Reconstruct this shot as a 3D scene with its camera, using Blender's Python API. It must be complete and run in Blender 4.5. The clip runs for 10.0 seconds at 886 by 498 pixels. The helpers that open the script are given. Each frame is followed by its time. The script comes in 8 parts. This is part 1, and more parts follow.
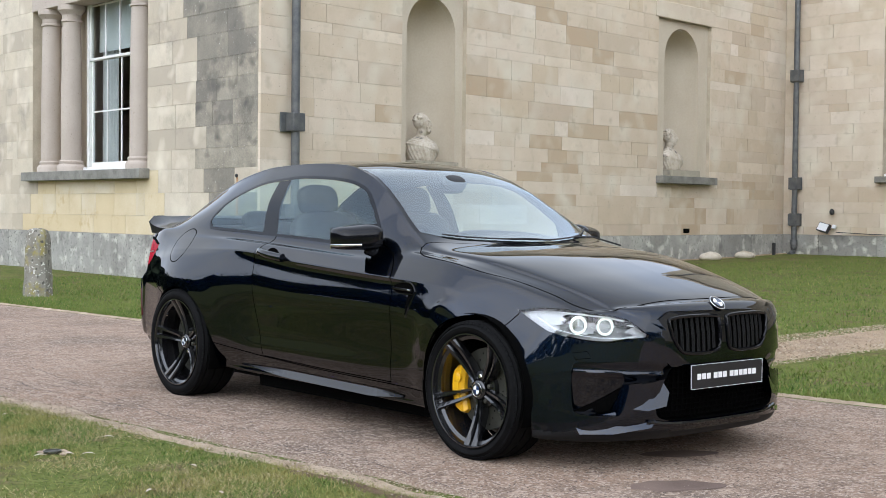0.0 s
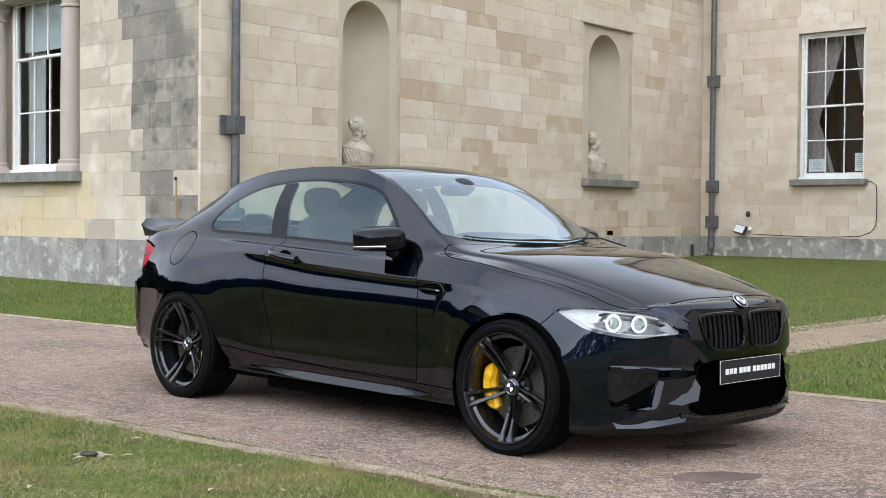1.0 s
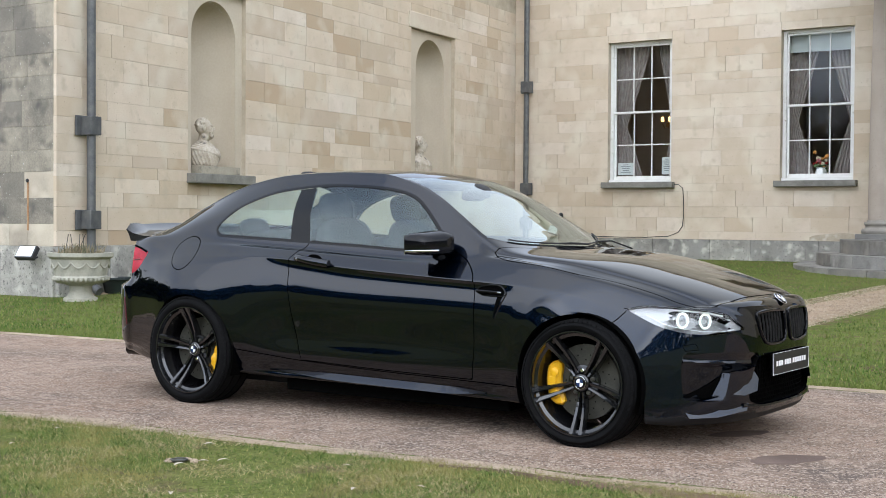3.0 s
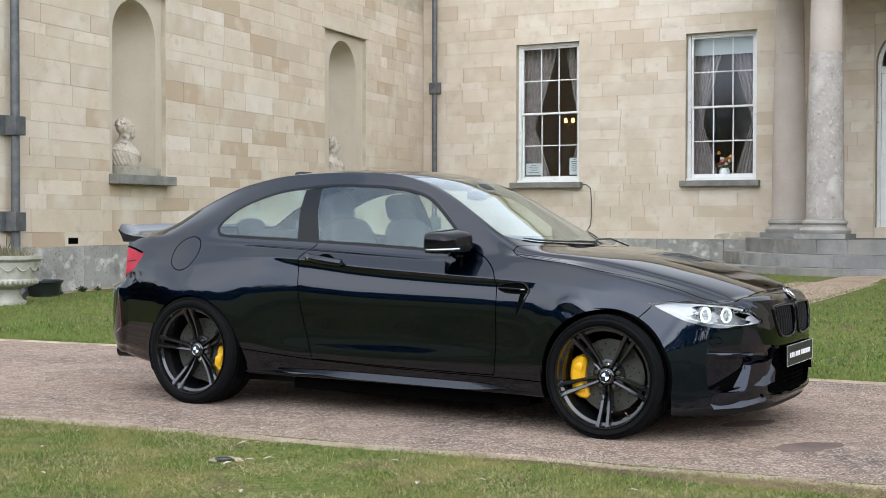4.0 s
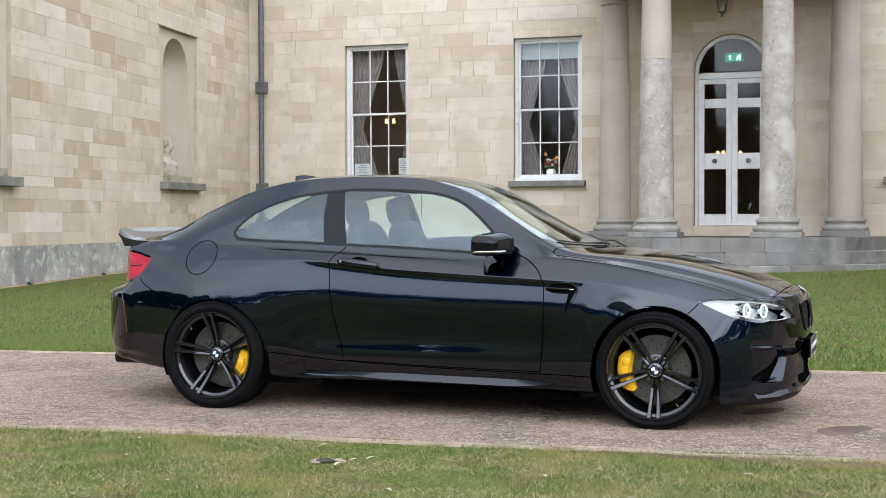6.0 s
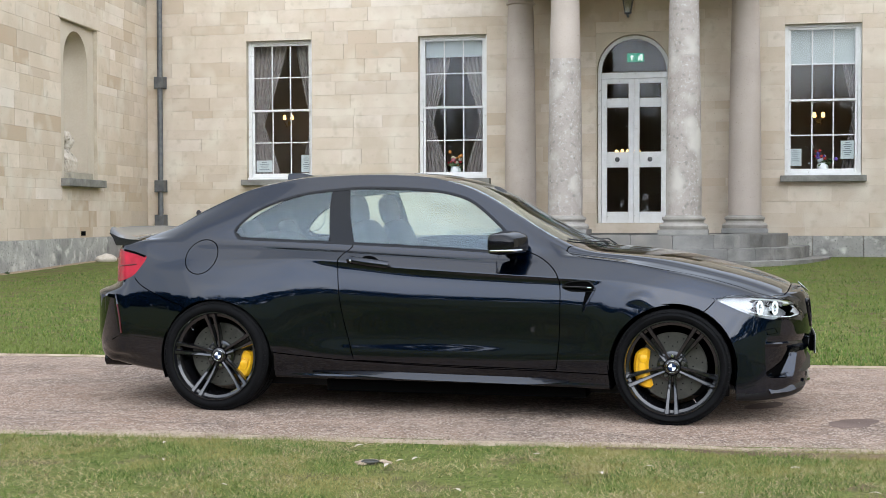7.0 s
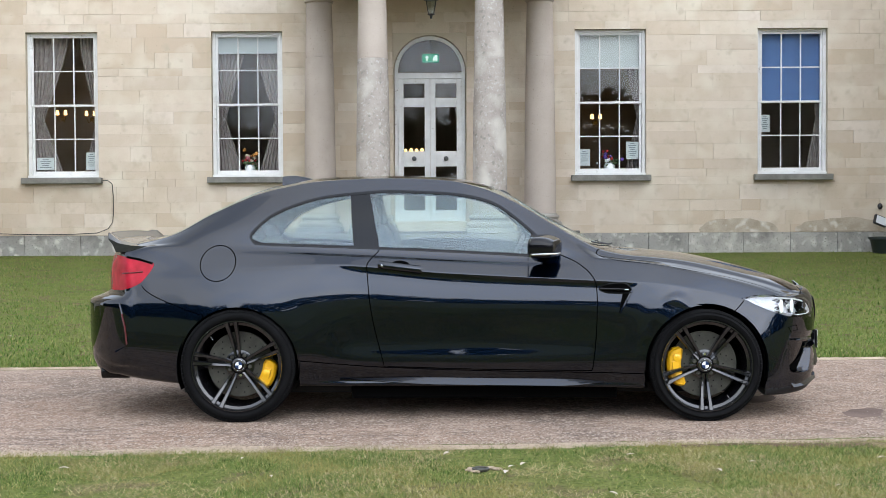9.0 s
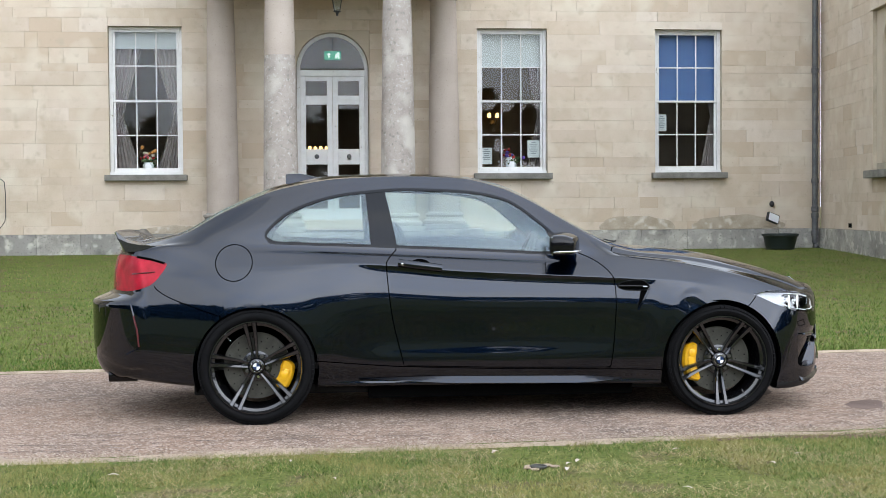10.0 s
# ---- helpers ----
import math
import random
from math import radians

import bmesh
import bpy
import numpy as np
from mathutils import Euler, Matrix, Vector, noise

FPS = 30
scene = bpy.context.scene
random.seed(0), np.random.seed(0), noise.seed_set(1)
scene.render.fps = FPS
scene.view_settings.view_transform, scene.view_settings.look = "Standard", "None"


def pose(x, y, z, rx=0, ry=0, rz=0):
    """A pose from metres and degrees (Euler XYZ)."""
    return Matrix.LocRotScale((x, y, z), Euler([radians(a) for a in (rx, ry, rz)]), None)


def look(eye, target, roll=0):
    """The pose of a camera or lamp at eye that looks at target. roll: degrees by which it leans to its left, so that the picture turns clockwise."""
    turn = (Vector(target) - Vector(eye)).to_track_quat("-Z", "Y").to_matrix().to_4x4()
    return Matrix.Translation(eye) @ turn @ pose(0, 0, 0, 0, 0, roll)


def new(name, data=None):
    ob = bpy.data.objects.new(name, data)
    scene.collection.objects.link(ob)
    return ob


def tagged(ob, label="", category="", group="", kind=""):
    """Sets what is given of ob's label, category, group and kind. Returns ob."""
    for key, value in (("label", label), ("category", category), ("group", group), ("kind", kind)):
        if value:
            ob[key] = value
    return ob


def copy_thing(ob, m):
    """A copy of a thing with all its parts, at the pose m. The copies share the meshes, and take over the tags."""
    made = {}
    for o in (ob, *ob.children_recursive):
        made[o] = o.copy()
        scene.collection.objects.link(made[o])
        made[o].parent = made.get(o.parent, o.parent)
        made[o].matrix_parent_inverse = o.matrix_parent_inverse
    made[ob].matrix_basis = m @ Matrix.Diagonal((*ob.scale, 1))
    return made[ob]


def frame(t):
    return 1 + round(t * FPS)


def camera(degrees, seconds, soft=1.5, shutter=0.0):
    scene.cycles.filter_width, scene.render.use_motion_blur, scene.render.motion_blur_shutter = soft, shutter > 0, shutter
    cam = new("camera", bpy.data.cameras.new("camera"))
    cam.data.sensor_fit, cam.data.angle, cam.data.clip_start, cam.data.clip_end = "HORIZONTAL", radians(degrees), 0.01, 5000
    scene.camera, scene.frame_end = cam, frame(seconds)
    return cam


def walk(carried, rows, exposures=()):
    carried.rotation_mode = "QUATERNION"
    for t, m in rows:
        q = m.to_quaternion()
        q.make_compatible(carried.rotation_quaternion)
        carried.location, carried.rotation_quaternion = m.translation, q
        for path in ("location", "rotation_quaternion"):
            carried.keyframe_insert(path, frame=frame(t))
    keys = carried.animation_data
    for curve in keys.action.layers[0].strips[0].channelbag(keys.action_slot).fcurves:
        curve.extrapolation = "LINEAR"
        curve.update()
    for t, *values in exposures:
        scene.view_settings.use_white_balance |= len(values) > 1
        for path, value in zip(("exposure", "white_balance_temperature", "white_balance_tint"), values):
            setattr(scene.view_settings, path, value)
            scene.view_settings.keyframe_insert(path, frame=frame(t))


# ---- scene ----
cam = camera(36.7, 10.0, soft=0.6)
PATH = [
    (0, (7.213, -5.011, 1.144), (5.705, -3.698, 1.089), 0.6),
    (0.5, (7.05, -5.285, 1.147), (5.592, -3.918, 1.093), 0.5),
    (1, (6.873, -5.583, 1.133), (5.472, -4.156, 1.084), 0.5),
    (1.5, (6.664, -5.886, 1.133), (5.331, -4.396, 1.087), 0.5),
    (2, (6.4, -6.168, 1.143), (5.139, -4.616, 1.096), 0.4),
    (2.5, (6.119, -6.491, 1.147), (4.931, -4.883, 1.1), 0.4),
    (4, (5.23, -7.284, 1.13), (4.274, -5.528, 1.087), 0.1),
    (4.5, (4.917, -7.549, 1.152), (4.046, -5.749, 1.107), 0.0),
    (5, (4.575, -7.789, 1.148), (3.786, -5.951, 1.106), -0.0),
    (5.5, (4.236, -7.982, 1.154), (3.525, -6.113, 1.111), -0.1),
    (7, (3.059, -8.338, 1.169), (2.622, -6.387, 1.119), -0.1),
    (7.5, (2.599, -8.421, 1.188), (2.274, -6.448, 1.135), -0.2),
    (8, (2.129, -8.489, 1.2), (1.914, -6.502, 1.146), -0.2),
    (8.5, (1.685, -8.547, 1.231), (1.57, -6.551, 1.173), -0.3),
    (9, (1.222, -8.524, 1.216), (1.21, -6.525, 1.16), -0.3),
    (9.5, (0.777, -8.527, 1.223), (0.866, -6.529, 1.166), -0.4),
    (10, (0.311, -8.456, 1.221), (0.506, -6.466, 1.161), -0.4),
]
walk(cam, [(t, look(eye, target, roll)) for t, eye, target, roll in PATH], [(0, 0.47), (2.5, 0.47), (4, 0.54), (5.5, 0.62), (10, 0.65)])

# ---- light: an overcast sky with a broad weak sun ----
world = bpy.data.worlds.new("overcast_sky")
scene.world = world
world.use_nodes = True
wn, wl = world.node_tree.nodes, world.node_tree.links
sky = wn.new("ShaderNodeTexSky")
sky.sky_type = 'NISHITA'
sky.sun_disc = False
sky.sun_elevation, sky.sun_rotation = radians(34), radians(153)
sky.air_density, sky.dust_density, sky.ozone_density = 1.0, 4.0, 1.0
grey = wn.new("ShaderNodeHueSaturation")
grey.inputs["Saturation"].default_value = 0.5
grey.inputs["Value"].default_value = 0.12
wl.new(sky.outputs[0], grey.inputs["Color"])
# a closed layer of pale cloud, uneven, thicker and greyer overhead
way = wn.new("ShaderNodeTexCoord")
clouds = wn.new("ShaderNodeTexNoise")
clouds.inputs["Scale"].default_value, clouds.inputs["Detail"].default_value = 2.2, 5
wl.new(way.outputs["Generated"], clouds.inputs["Vector"])
tone = wn.new("ShaderNodeValToRGB")
tone.color_ramp.elements[0].position, tone.color_ramp.elements[0].color = 0.36, (0.60, 0.72, 0.95, 1)
tone.color_ramp.elements[1].position, tone.color_ramp.elements[1].color = 0.62, (0.89, 0.96, 1.07, 1)
wl.new(clouds.outputs[0], tone.inputs[0])
axis = wn.new("ShaderNodeSeparateXYZ")
wl.new(way.outputs["Generated"], axis.inputs[0])
lift = wn.new("ShaderNodeMapRange")
lift.inputs[1].default_value, lift.inputs[2].default_value, lift.inputs[3].default_value, lift.inputs[4].default_value = 0.0, 0.9, 1.72, 1.02
wl.new(axis.outputs[2], lift.inputs[0])
# the cloud is thinnest, and brightest, towards the hidden sun
SUN_WAY = Vector((6, -12, 9)).normalized()
toward = wn.new("ShaderNodeVectorMath")
toward.operation = 'DOT_PRODUCT'
toward.inputs[1].default_value = SUN_WAY
wl.new(way.outputs["Generated"], toward.inputs[0])
ahead = wn.new("ShaderNodeMath")
ahead.operation = 'MAXIMUM'
ahead.inputs[1].default_value = 0.0
wl.new(toward.outputs["Value"], ahead.inputs[0])
thin = wn.new("ShaderNodeMath")
thin.operation = 'POWER'
thin.inputs[1].default_value = 2.2
wl.new(ahead.outputs[0], thin.inputs[0])
bright = wn.new("ShaderNodeMath")
bright.operation = 'MULTIPLY_ADD'
bright.inputs[1].default_value = 1.7
wl.new(thin.outputs[0], bright.inputs[0])
wl.new(lift.outputs[0], bright.inputs[2])
layer = wn.new("ShaderNodeMix")
layer.data_type = 'RGBA'
layer.blend_type = 'MULTIPLY'
layer.inputs[0].default_value = 1.0
wl.new(tone.outputs[0], layer.inputs[6])
wl.new(bright.outputs[0], layer.inputs[7])
cover = wn.new("ShaderNodeMix")
cover.data_type = 'RGBA'
cover.inputs[0].default_value = 0.88
wl.new(grey.outputs[0], cover.inputs[6])
wl.new(layer.outputs[2], cover.inputs[7])
wl.new(cover.outputs[2], wn["Background"].inputs["Color"])
wn["Background"].inputs["Strength"].default_value = 1.0
sun = new("sun", bpy.data.lights.new("sun", 'SUN'))
sun.data.energy, sun.data.angle, sun.data.color = 0.85, radians(130), (1.0, 0.93, 0.83)
sun.matrix_world = look((0, 0, 30), (-6, 12, 30 - 9))

# ---- materials ----
def material(name, base, rough=0.6, metal=0.0, vary=None, scale=6.0, fine=60.0, bump=0.0, amount=1.0, per_object=None, coat=0.0,
             spec=0.5, stain=None, stain_scale=1.5, stain_at=(0.5, 0.7), specks=()):
    """base colour mixed with `vary` by coarse and fine noise; per_object: a list of colours picked by Object Info Random; stain: a colour in large blotches."""
    m = bpy.data.materials.new(name)
    m.use_nodes = True
    nt = m.node_tree
    nodes, links = nt.nodes, nt.links
    b = nodes["Principled BSDF"]
    b.inputs["Roughness"].default_value, b.inputs["Metallic"].default_value = rough, metal
    b.inputs["Specular IOR Level"].default_value = spec
    b.inputs["Coat Weight"].default_value, b.inputs["Coat Roughness"].default_value = coat, 0.03
    b.inputs["Base Color"].default_value = (*base, 1)
    col = None
    if vary or bump or per_object or stain:
        tc = nodes.new("ShaderNodeNewGeometry")
        n1, n2 = nodes.new("ShaderNodeTexNoise"), nodes.new("ShaderNodeTexNoise")
        n1.inputs["Scale"].default_value, n2.inputs["Scale"].default_value = scale, fine
        n1.inputs["Detail"].default_value, n2.inputs["Detail"].default_value = 6, 4
        links.new(tc.outputs["Position"], n1.inputs["Vector"]), links.new(tc.outputs["Position"], n2.inputs["Vector"])
        if per_object:
            info, ramp = nodes.new("ShaderNodeObjectInfo"), nodes.new("ShaderNodeValToRGB")
            ramp.color_ramp.interpolation = 'CONSTANT'
            while len(ramp.color_ramp.elements) < len(per_object):
                ramp.color_ramp.elements.new(0.5)
            for i, c in enumerate(per_object):
                ramp.color_ramp.elements[i].position, ramp.color_ramp.elements[i].color = i / len(per_object), (*c, 1)
            links.new(info.outputs["Random"], ramp.inputs[0])
            col = ramp.outputs[0]
        if vary:
            both = nodes.new("ShaderNodeMath")
            both.operation = 'MULTIPLY_ADD'
            links.new(n2.outputs[0], both.inputs[0])
            both.inputs[1].default_value = 0.45
            links.new(n1.outputs[0], both.inputs[2])
            rng = nodes.new("ShaderNodeMapRange")
            rng.inputs[1].default_value, rng.inputs[2].default_value, rng.inputs[4].default_value = 0.52, 0.95, amount
            links.new(both.outputs[0], rng.inputs[0])
            mix = nodes.new("ShaderNodeMix")
            mix.data_type = 'RGBA'
            links.new(rng.outputs[0], mix.inputs[0])
            mix.inputs[6].default_value, mix.inputs[7].default_value = (*base, 1), (*vary, 1)
            if col:
                links.new(col, mix.inputs[6])
            col = mix.outputs[2]
        if stain:
            n3, rng3, mix3 = nodes.new("ShaderNodeTexNoise"), nodes.new("ShaderNodeMapRange"), nodes.new("ShaderNodeMix")
            n3.inputs["Scale"].default_value, n3.inputs["Detail"].default_value, n3.inputs["Roughness"].default_value = stain_scale, 8, 0.65
            links.new(tc.outputs["Position"], n3.inputs["Vector"])
            rng3.inputs[1].default_value, rng3.inputs[2].default_value = stain_at
            links.new(n3.outputs[0], rng3.inputs[0])
            mix3.data_type = 'RGBA'
            links.new(rng3.outputs[0], mix3.inputs[0])
            if col:
                links.new(col, mix3.inputs[6])
            else:
                mix3.inputs[6].default_value = (*base, 1)
            mix3.inputs[7].default_value = (*stain, 1)
            col = mix3.outputs[2]
        for colour, size, low, high in specks:
            n4, rng4, mix4 = nodes.new("ShaderNodeTexNoise"), nodes.new("ShaderNodeMapRange"), nodes.new("ShaderNodeMix")
            n4.inputs["Scale"].default_value, n4.inputs["Detail"].default_value = size, 1.5
            links.new(tc.outputs["Position"], n4.inputs["Vector"])
            rng4.inputs[1].default_value, rng4.inputs[2].default_value = low, high
            links.new(n4.outputs[0], rng4.inputs[0])
            mix4.data_type = 'RGBA'
            links.new(rng4.outputs[0], mix4.inputs[0]), links.new(col, mix4.inputs[6])
            mix4.inputs[7].default_value = (*colour, 1)
            col = mix4.outputs[2]
        if col:
            links.new(col, b.inputs["Base Color"])
        if bump:
            bp = nodes.new("ShaderNodeBump")
            bp.inputs["Strength"].default_value, bp.inputs["Distance"].default_value = 1.0, bump
            links.new(n2.outputs[0], bp.inputs["Height"])
            links.new(bp.outputs[0], b.inputs["Normal"])
    return m


def glass_material(name, tint=(1, 1, 1), rough=0.0, see=0.9, face_on=0.05, sheen=(1, 1, 1)):
    """Thin glass: see-through tinted by `tint`; `face_on` is the share reflected straight on, rising to all at a glance."""
    m = bpy.data.materials.new(name)
    m.use_nodes = True
    nodes, links = m.node_tree.nodes, m.node_tree.links
    nodes.remove(nodes["Principled BSDF"])
    tr, gl, mix, facing = (nodes.new("ShaderNode" + k) for k in ("BsdfTransparent", "BsdfGlossy", "MixShader", "LayerWeight"))
    tr.inputs[0].default_value = (*[c * see for c in tint], 1)
    gl.inputs["Roughness"].default_value = rough
    gl.inputs["Color"].default_value = (*sheen, 1)
    facing.inputs["Blend"].default_value = 0.5
    rise, share = nodes.new("ShaderNodeMath"), nodes.new("ShaderNodeMath")
    rise.operation, share.operation = 'POWER', 'MULTIPLY_ADD'
    rise.inputs[1].default_value = 5.0
    share.inputs[1].default_value, share.inputs[2].default_value = 1 - face_on, face_on
    links.new(facing.outputs["Facing"], rise.inputs[0]), links.new(rise.outputs[0], share.inputs[0])
    links.new(share.outputs[0], mix.inputs[0]), links.new(tr.outputs[0], mix.inputs[1]), links.new(gl.outputs[0], mix.inputs[2])
    links.new(mix.outputs[0], nodes["Material Output"].inputs[0])
    return m


def glow(name, colour, strength):
    m = bpy.data.materials.new(name)
    m.use_nodes = True
    b = m.node_tree.nodes["Principled BSDF"]
    b.inputs["Base Color"].default_value = (*colour, 1)
    b.inputs["Emission Color"].default_value, b.inputs["Emission Strength"].default_value = (*colour, 1), strength
    return m


CREAM = [(0.585, 0.499, 0.395), (0.558, 0.47, 0.367), (0.605, 0.521, 0.422), (0.514, 0.421, 0.317), (0.593, 0.507, 0.404), (0.571, 0.484, 0.383), (0.646, 0.569, 0.481), (0.581, 0.492, 0.389),
         (0.533, 0.447, 0.353), (0.612, 0.527, 0.428), (0.505, 0.408, 0.306), (0.589, 0.503, 0.401), (0.561, 0.472, 0.365), (0.627, 0.543, 0.439), (0.545, 0.463, 0.369), (0.597, 0.51, 0.406)]
M_STONE = material("limestone_ashlar", (0.565, 0.487, 0.36), 0.88, vary=(0.452, 0.371, 0.26), scale=2.2, fine=60, bump=0.006, amount=0.45, per_object=CREAM, spec=0.25, specks=(((0.63, 0.57, 0.46), 1.9, 0.50, 0.80), ((0.44, 0.375, 0.28), 5.0, 0.60, 0.90), ((0.33, 0.28, 0.21), 40, 0.71, 0.76)), stain=(0.44, 0.37, 0.27), stain_scale=0.8, stain_at=(0.55, 0.85))
# the link wall's blocks are warmer in tone and vary more in colour
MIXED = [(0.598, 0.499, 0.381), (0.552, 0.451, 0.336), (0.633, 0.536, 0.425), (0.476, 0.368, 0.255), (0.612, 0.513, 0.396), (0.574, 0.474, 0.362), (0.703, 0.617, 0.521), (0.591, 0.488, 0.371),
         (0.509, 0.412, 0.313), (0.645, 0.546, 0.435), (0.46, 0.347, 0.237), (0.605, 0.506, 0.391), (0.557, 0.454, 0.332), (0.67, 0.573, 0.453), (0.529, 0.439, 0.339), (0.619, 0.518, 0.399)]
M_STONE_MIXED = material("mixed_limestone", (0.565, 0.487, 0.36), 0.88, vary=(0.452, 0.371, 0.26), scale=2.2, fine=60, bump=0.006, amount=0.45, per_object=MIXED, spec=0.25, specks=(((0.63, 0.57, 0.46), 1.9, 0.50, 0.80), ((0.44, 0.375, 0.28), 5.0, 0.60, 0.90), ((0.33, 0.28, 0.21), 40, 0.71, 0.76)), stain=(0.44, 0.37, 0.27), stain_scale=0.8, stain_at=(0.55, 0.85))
M_STONE_DARK = material("weathered_limestone", (0.475, 0.418, 0.335), 0.9, vary=(0.38, 0.33, 0.262), scale=2.0, fine=50, bump=0.004, amount=0.6,
                        per_object=[(0.52, 0.452, 0.347), (0.47, 0.405, 0.312), (0.565, 0.499, 0.384), (0.42, 0.365, 0.285), (0.531, 0.464, 0.36), (0.599, 0.534, 0.422), (0.50, 0.435, 0.34)],
                        spec=0.25, stain=(0.235, 0.212, 0.178), stain_scale=1.1, stain_at=(0.54, 0.80), specks=(((0.64, 0.58, 0.47), 2.4, 0.54, 0.78),))
M_SOOT = material("sooty_limestone", (0.27, 0.245, 0.20), 0.92, vary=(0.15, 0.138, 0.118), scale=1.7, fine=50, bump=0.004, amount=0.9,
                  per_object=[(0.31, 0.28, 0.225), (0.265, 0.24, 0.195), (0.37, 0.33, 0.26), (0.285, 0.258, 0.208), (0.22, 0.20, 0.168)], spec=0.2, stain=(0.47, 0.41, 0.315), stain_scale=1.0, stain_at=(0.50, 0.72), specks=(((0.12, 0.112, 0.098), 3.5, 0.56, 0.76), ((0.50, 0.48, 0.43), 30, 0.72, 0.78)))
M_OCHRE = material("ochre_limestone", (0.60, 0.50, 0.33), 0.9, vary=(0.50, 0.40, 0.24), scale=2.2, fine=50, bump=0.004, amount=0.7, per_object=[(0.62, 0.53, 0.37), (0.58, 0.48, 0.31), (0.60, 0.53, 0.40)], spec=0.25, stain=(0.42, 0.30, 0.14), stain_scale=2.6, stain_at=(0.58, 0.75))
M_JOINT = material("lime_mortar", (0.52, 0.455, 0.35), 0.95, vary=(0.36, 0.31, 0.23), scale=3, fine=90, bump=0.002)
M_RENDER = material("smooth_niche_stone", (0.531, 0.464, 0.36), 0.85, vary=(0.429, 0.36, 0.273), scale=1.6, fine=30, bump=0.002, amount=0.6, spec=0.25)
M_PLINTH = material("grey_plinth_stone", (0.33, 0.32, 0.29), 0.85, vary=(0.22, 0.212, 0.19), scale=2.2, fine=45, bump=0.004, amount=0.9,
                    per_object=[(0.36, 0.35, 0.315), (0.29, 0.282, 0.258), (0.42, 0.405, 0.36), (0.33, 0.318, 0.285), (0.46, 0.44, 0.385)], spec=0.3, stain=(0.145, 0.14, 0.128), stain_scale=1.9, stain_at=(0.53, 0.72), specks=(((0.52, 0.50, 0.44), 5.0, 0.55, 0.72), ((0.17, 0.163, 0.147), 26, 0.60, 0.72)))
M_NICHE_BLOCK = material("pale_niche_stone", (0.40, 0.36, 0.28), 0.9, vary=(0.28, 0.255, 0.20), scale=4, fine=45, bump=0.004, amount=0.9, spec=0.2, stain=(0.12, 0.11, 0.095), stain_scale=3.0, stain_at=(0.55, 0.75))
M_SILL = material("weathered_sill_stone", (0.15, 0.145, 0.125), 0.9, vary=(0.28, 0.27, 0.24), scale=5, fine=45, bump=0.006, amount=0.8, spec=0.2)
M_COLUMN = material("column_stone", (0.40, 0.358, 0.322), 0.85, vary=(0.28, 0.245, 0.215), scale=3.0, fine=40, bump=0.006, amount=0.8, spec=0.25, stain=(0.51, 0.49, 0.455), stain_scale=15, stain_at=(0.54, 0.70), specks=(((0.25, 0.232, 0.205), 12, 0.60, 0.74), ((0.50, 0.47, 0.42), 2.0, 0.52, 0.70)))
M_COLUMN_WALL = material("wall_column_stone", (0.45, 0.39, 0.335), 0.85, vary=(0.36, 0.305, 0.255), scale=1.3, fine=40, bump=0.004, amount=0.7, spec=0.25, stain=(0.33, 0.275, 0.22), stain_scale=0.8, stain_at=(0.58, 0.85), specks=(((0.27, 0.23, 0.19), 34, 0.69, 0.75),))
M_BASE = material("weathered_base_stone", (0.25, 0.235, 0.21), 0.9, vary=(0.38, 0.355, 0.315), scale=4, fine=50, bump=0.005, amount=0.9, spec=0.2)
M_STEP = material("step_stone", (0.30, 0.29, 0.27), 0.9, vary=(0.15, 0.147, 0.138), scale=2.2, fine=55, bump=0.006, amount=0.9, spec=0.2, per_object=[(0.30, 0.29, 0.27), (0.26, 0.252, 0.236), (0.35, 0.335, 0.305), (0.27, 0.25, 0.22)], stain=(0.11, 0.102, 0.09), stain_scale=1.6, stain_at=(0.55, 0.74))
M_JOINT_DARK = material("dark_step_joint", (0.06, 0.058, 0.052), 0.95)
M_WHITE = material("white_gloss_paint", (0.72, 0.72, 0.70), 0.45, vary=(0.60, 0.59, 0.56), scale=6, fine=60, bump=0.002, amount=0.7, stain=(0.36, 0.33, 0.28), stain_scale=9, stain_at=(0.64, 0.70))
M_PIPE = material("grey_painted_iron", (0.07, 0.075, 0.08), 0.5, metal=0.2, vary=(0.13, 0.13, 0.125), scale=8, fine=60, bump=0.002)
M_ROAD = material("pinkish_tarmac", (0.231, 0.152, 0.108), 0.92, vary=(0.338, 0.250, 0.191), scale=1.1, fine=120, bump=0.007, amount=0.85, spec=0.15, stain=(0.100, 0.080, 0.068), stain_scale=0.7, stain_at=(0.47, 0.70),
                  specks=(((0.169, 0.118, 0.089), 6, 0.48, 0.80), ((0.389, 0.295, 0.228), 11, 0.52, 0.82), ((0.389, 0.310, 0.251), 60, 0.52, 0.64), ((0.077, 0.058, 0.048), 80, 0.56, 0.68), ((0.564, 0.490, 0.419), 110, 0.66, 0.71)))
M_GRIT = material("pale_grit", (0.50, 0.40, 0.30), 0.95, vary=(0.24, 0.175, 0.125), scale=5, fine=140, bump=0.012, amount=1.0, spec=0.15)
M_EARTH = material("bare_red_soil", (0.17, 0.115, 0.078), 0.95, vary=(0.10, 0.068, 0.046), scale=5, fine=70, bump=0.015, amount=1.0, spec=0.1)
M_GRAVEL = material("tan_gravel", (0.40, 0.30, 0.21), 0.95, vary=(0.25, 0.185, 0.13), scale=3, fine=90, bump=0.02, amount=1.0, spec=0.15)
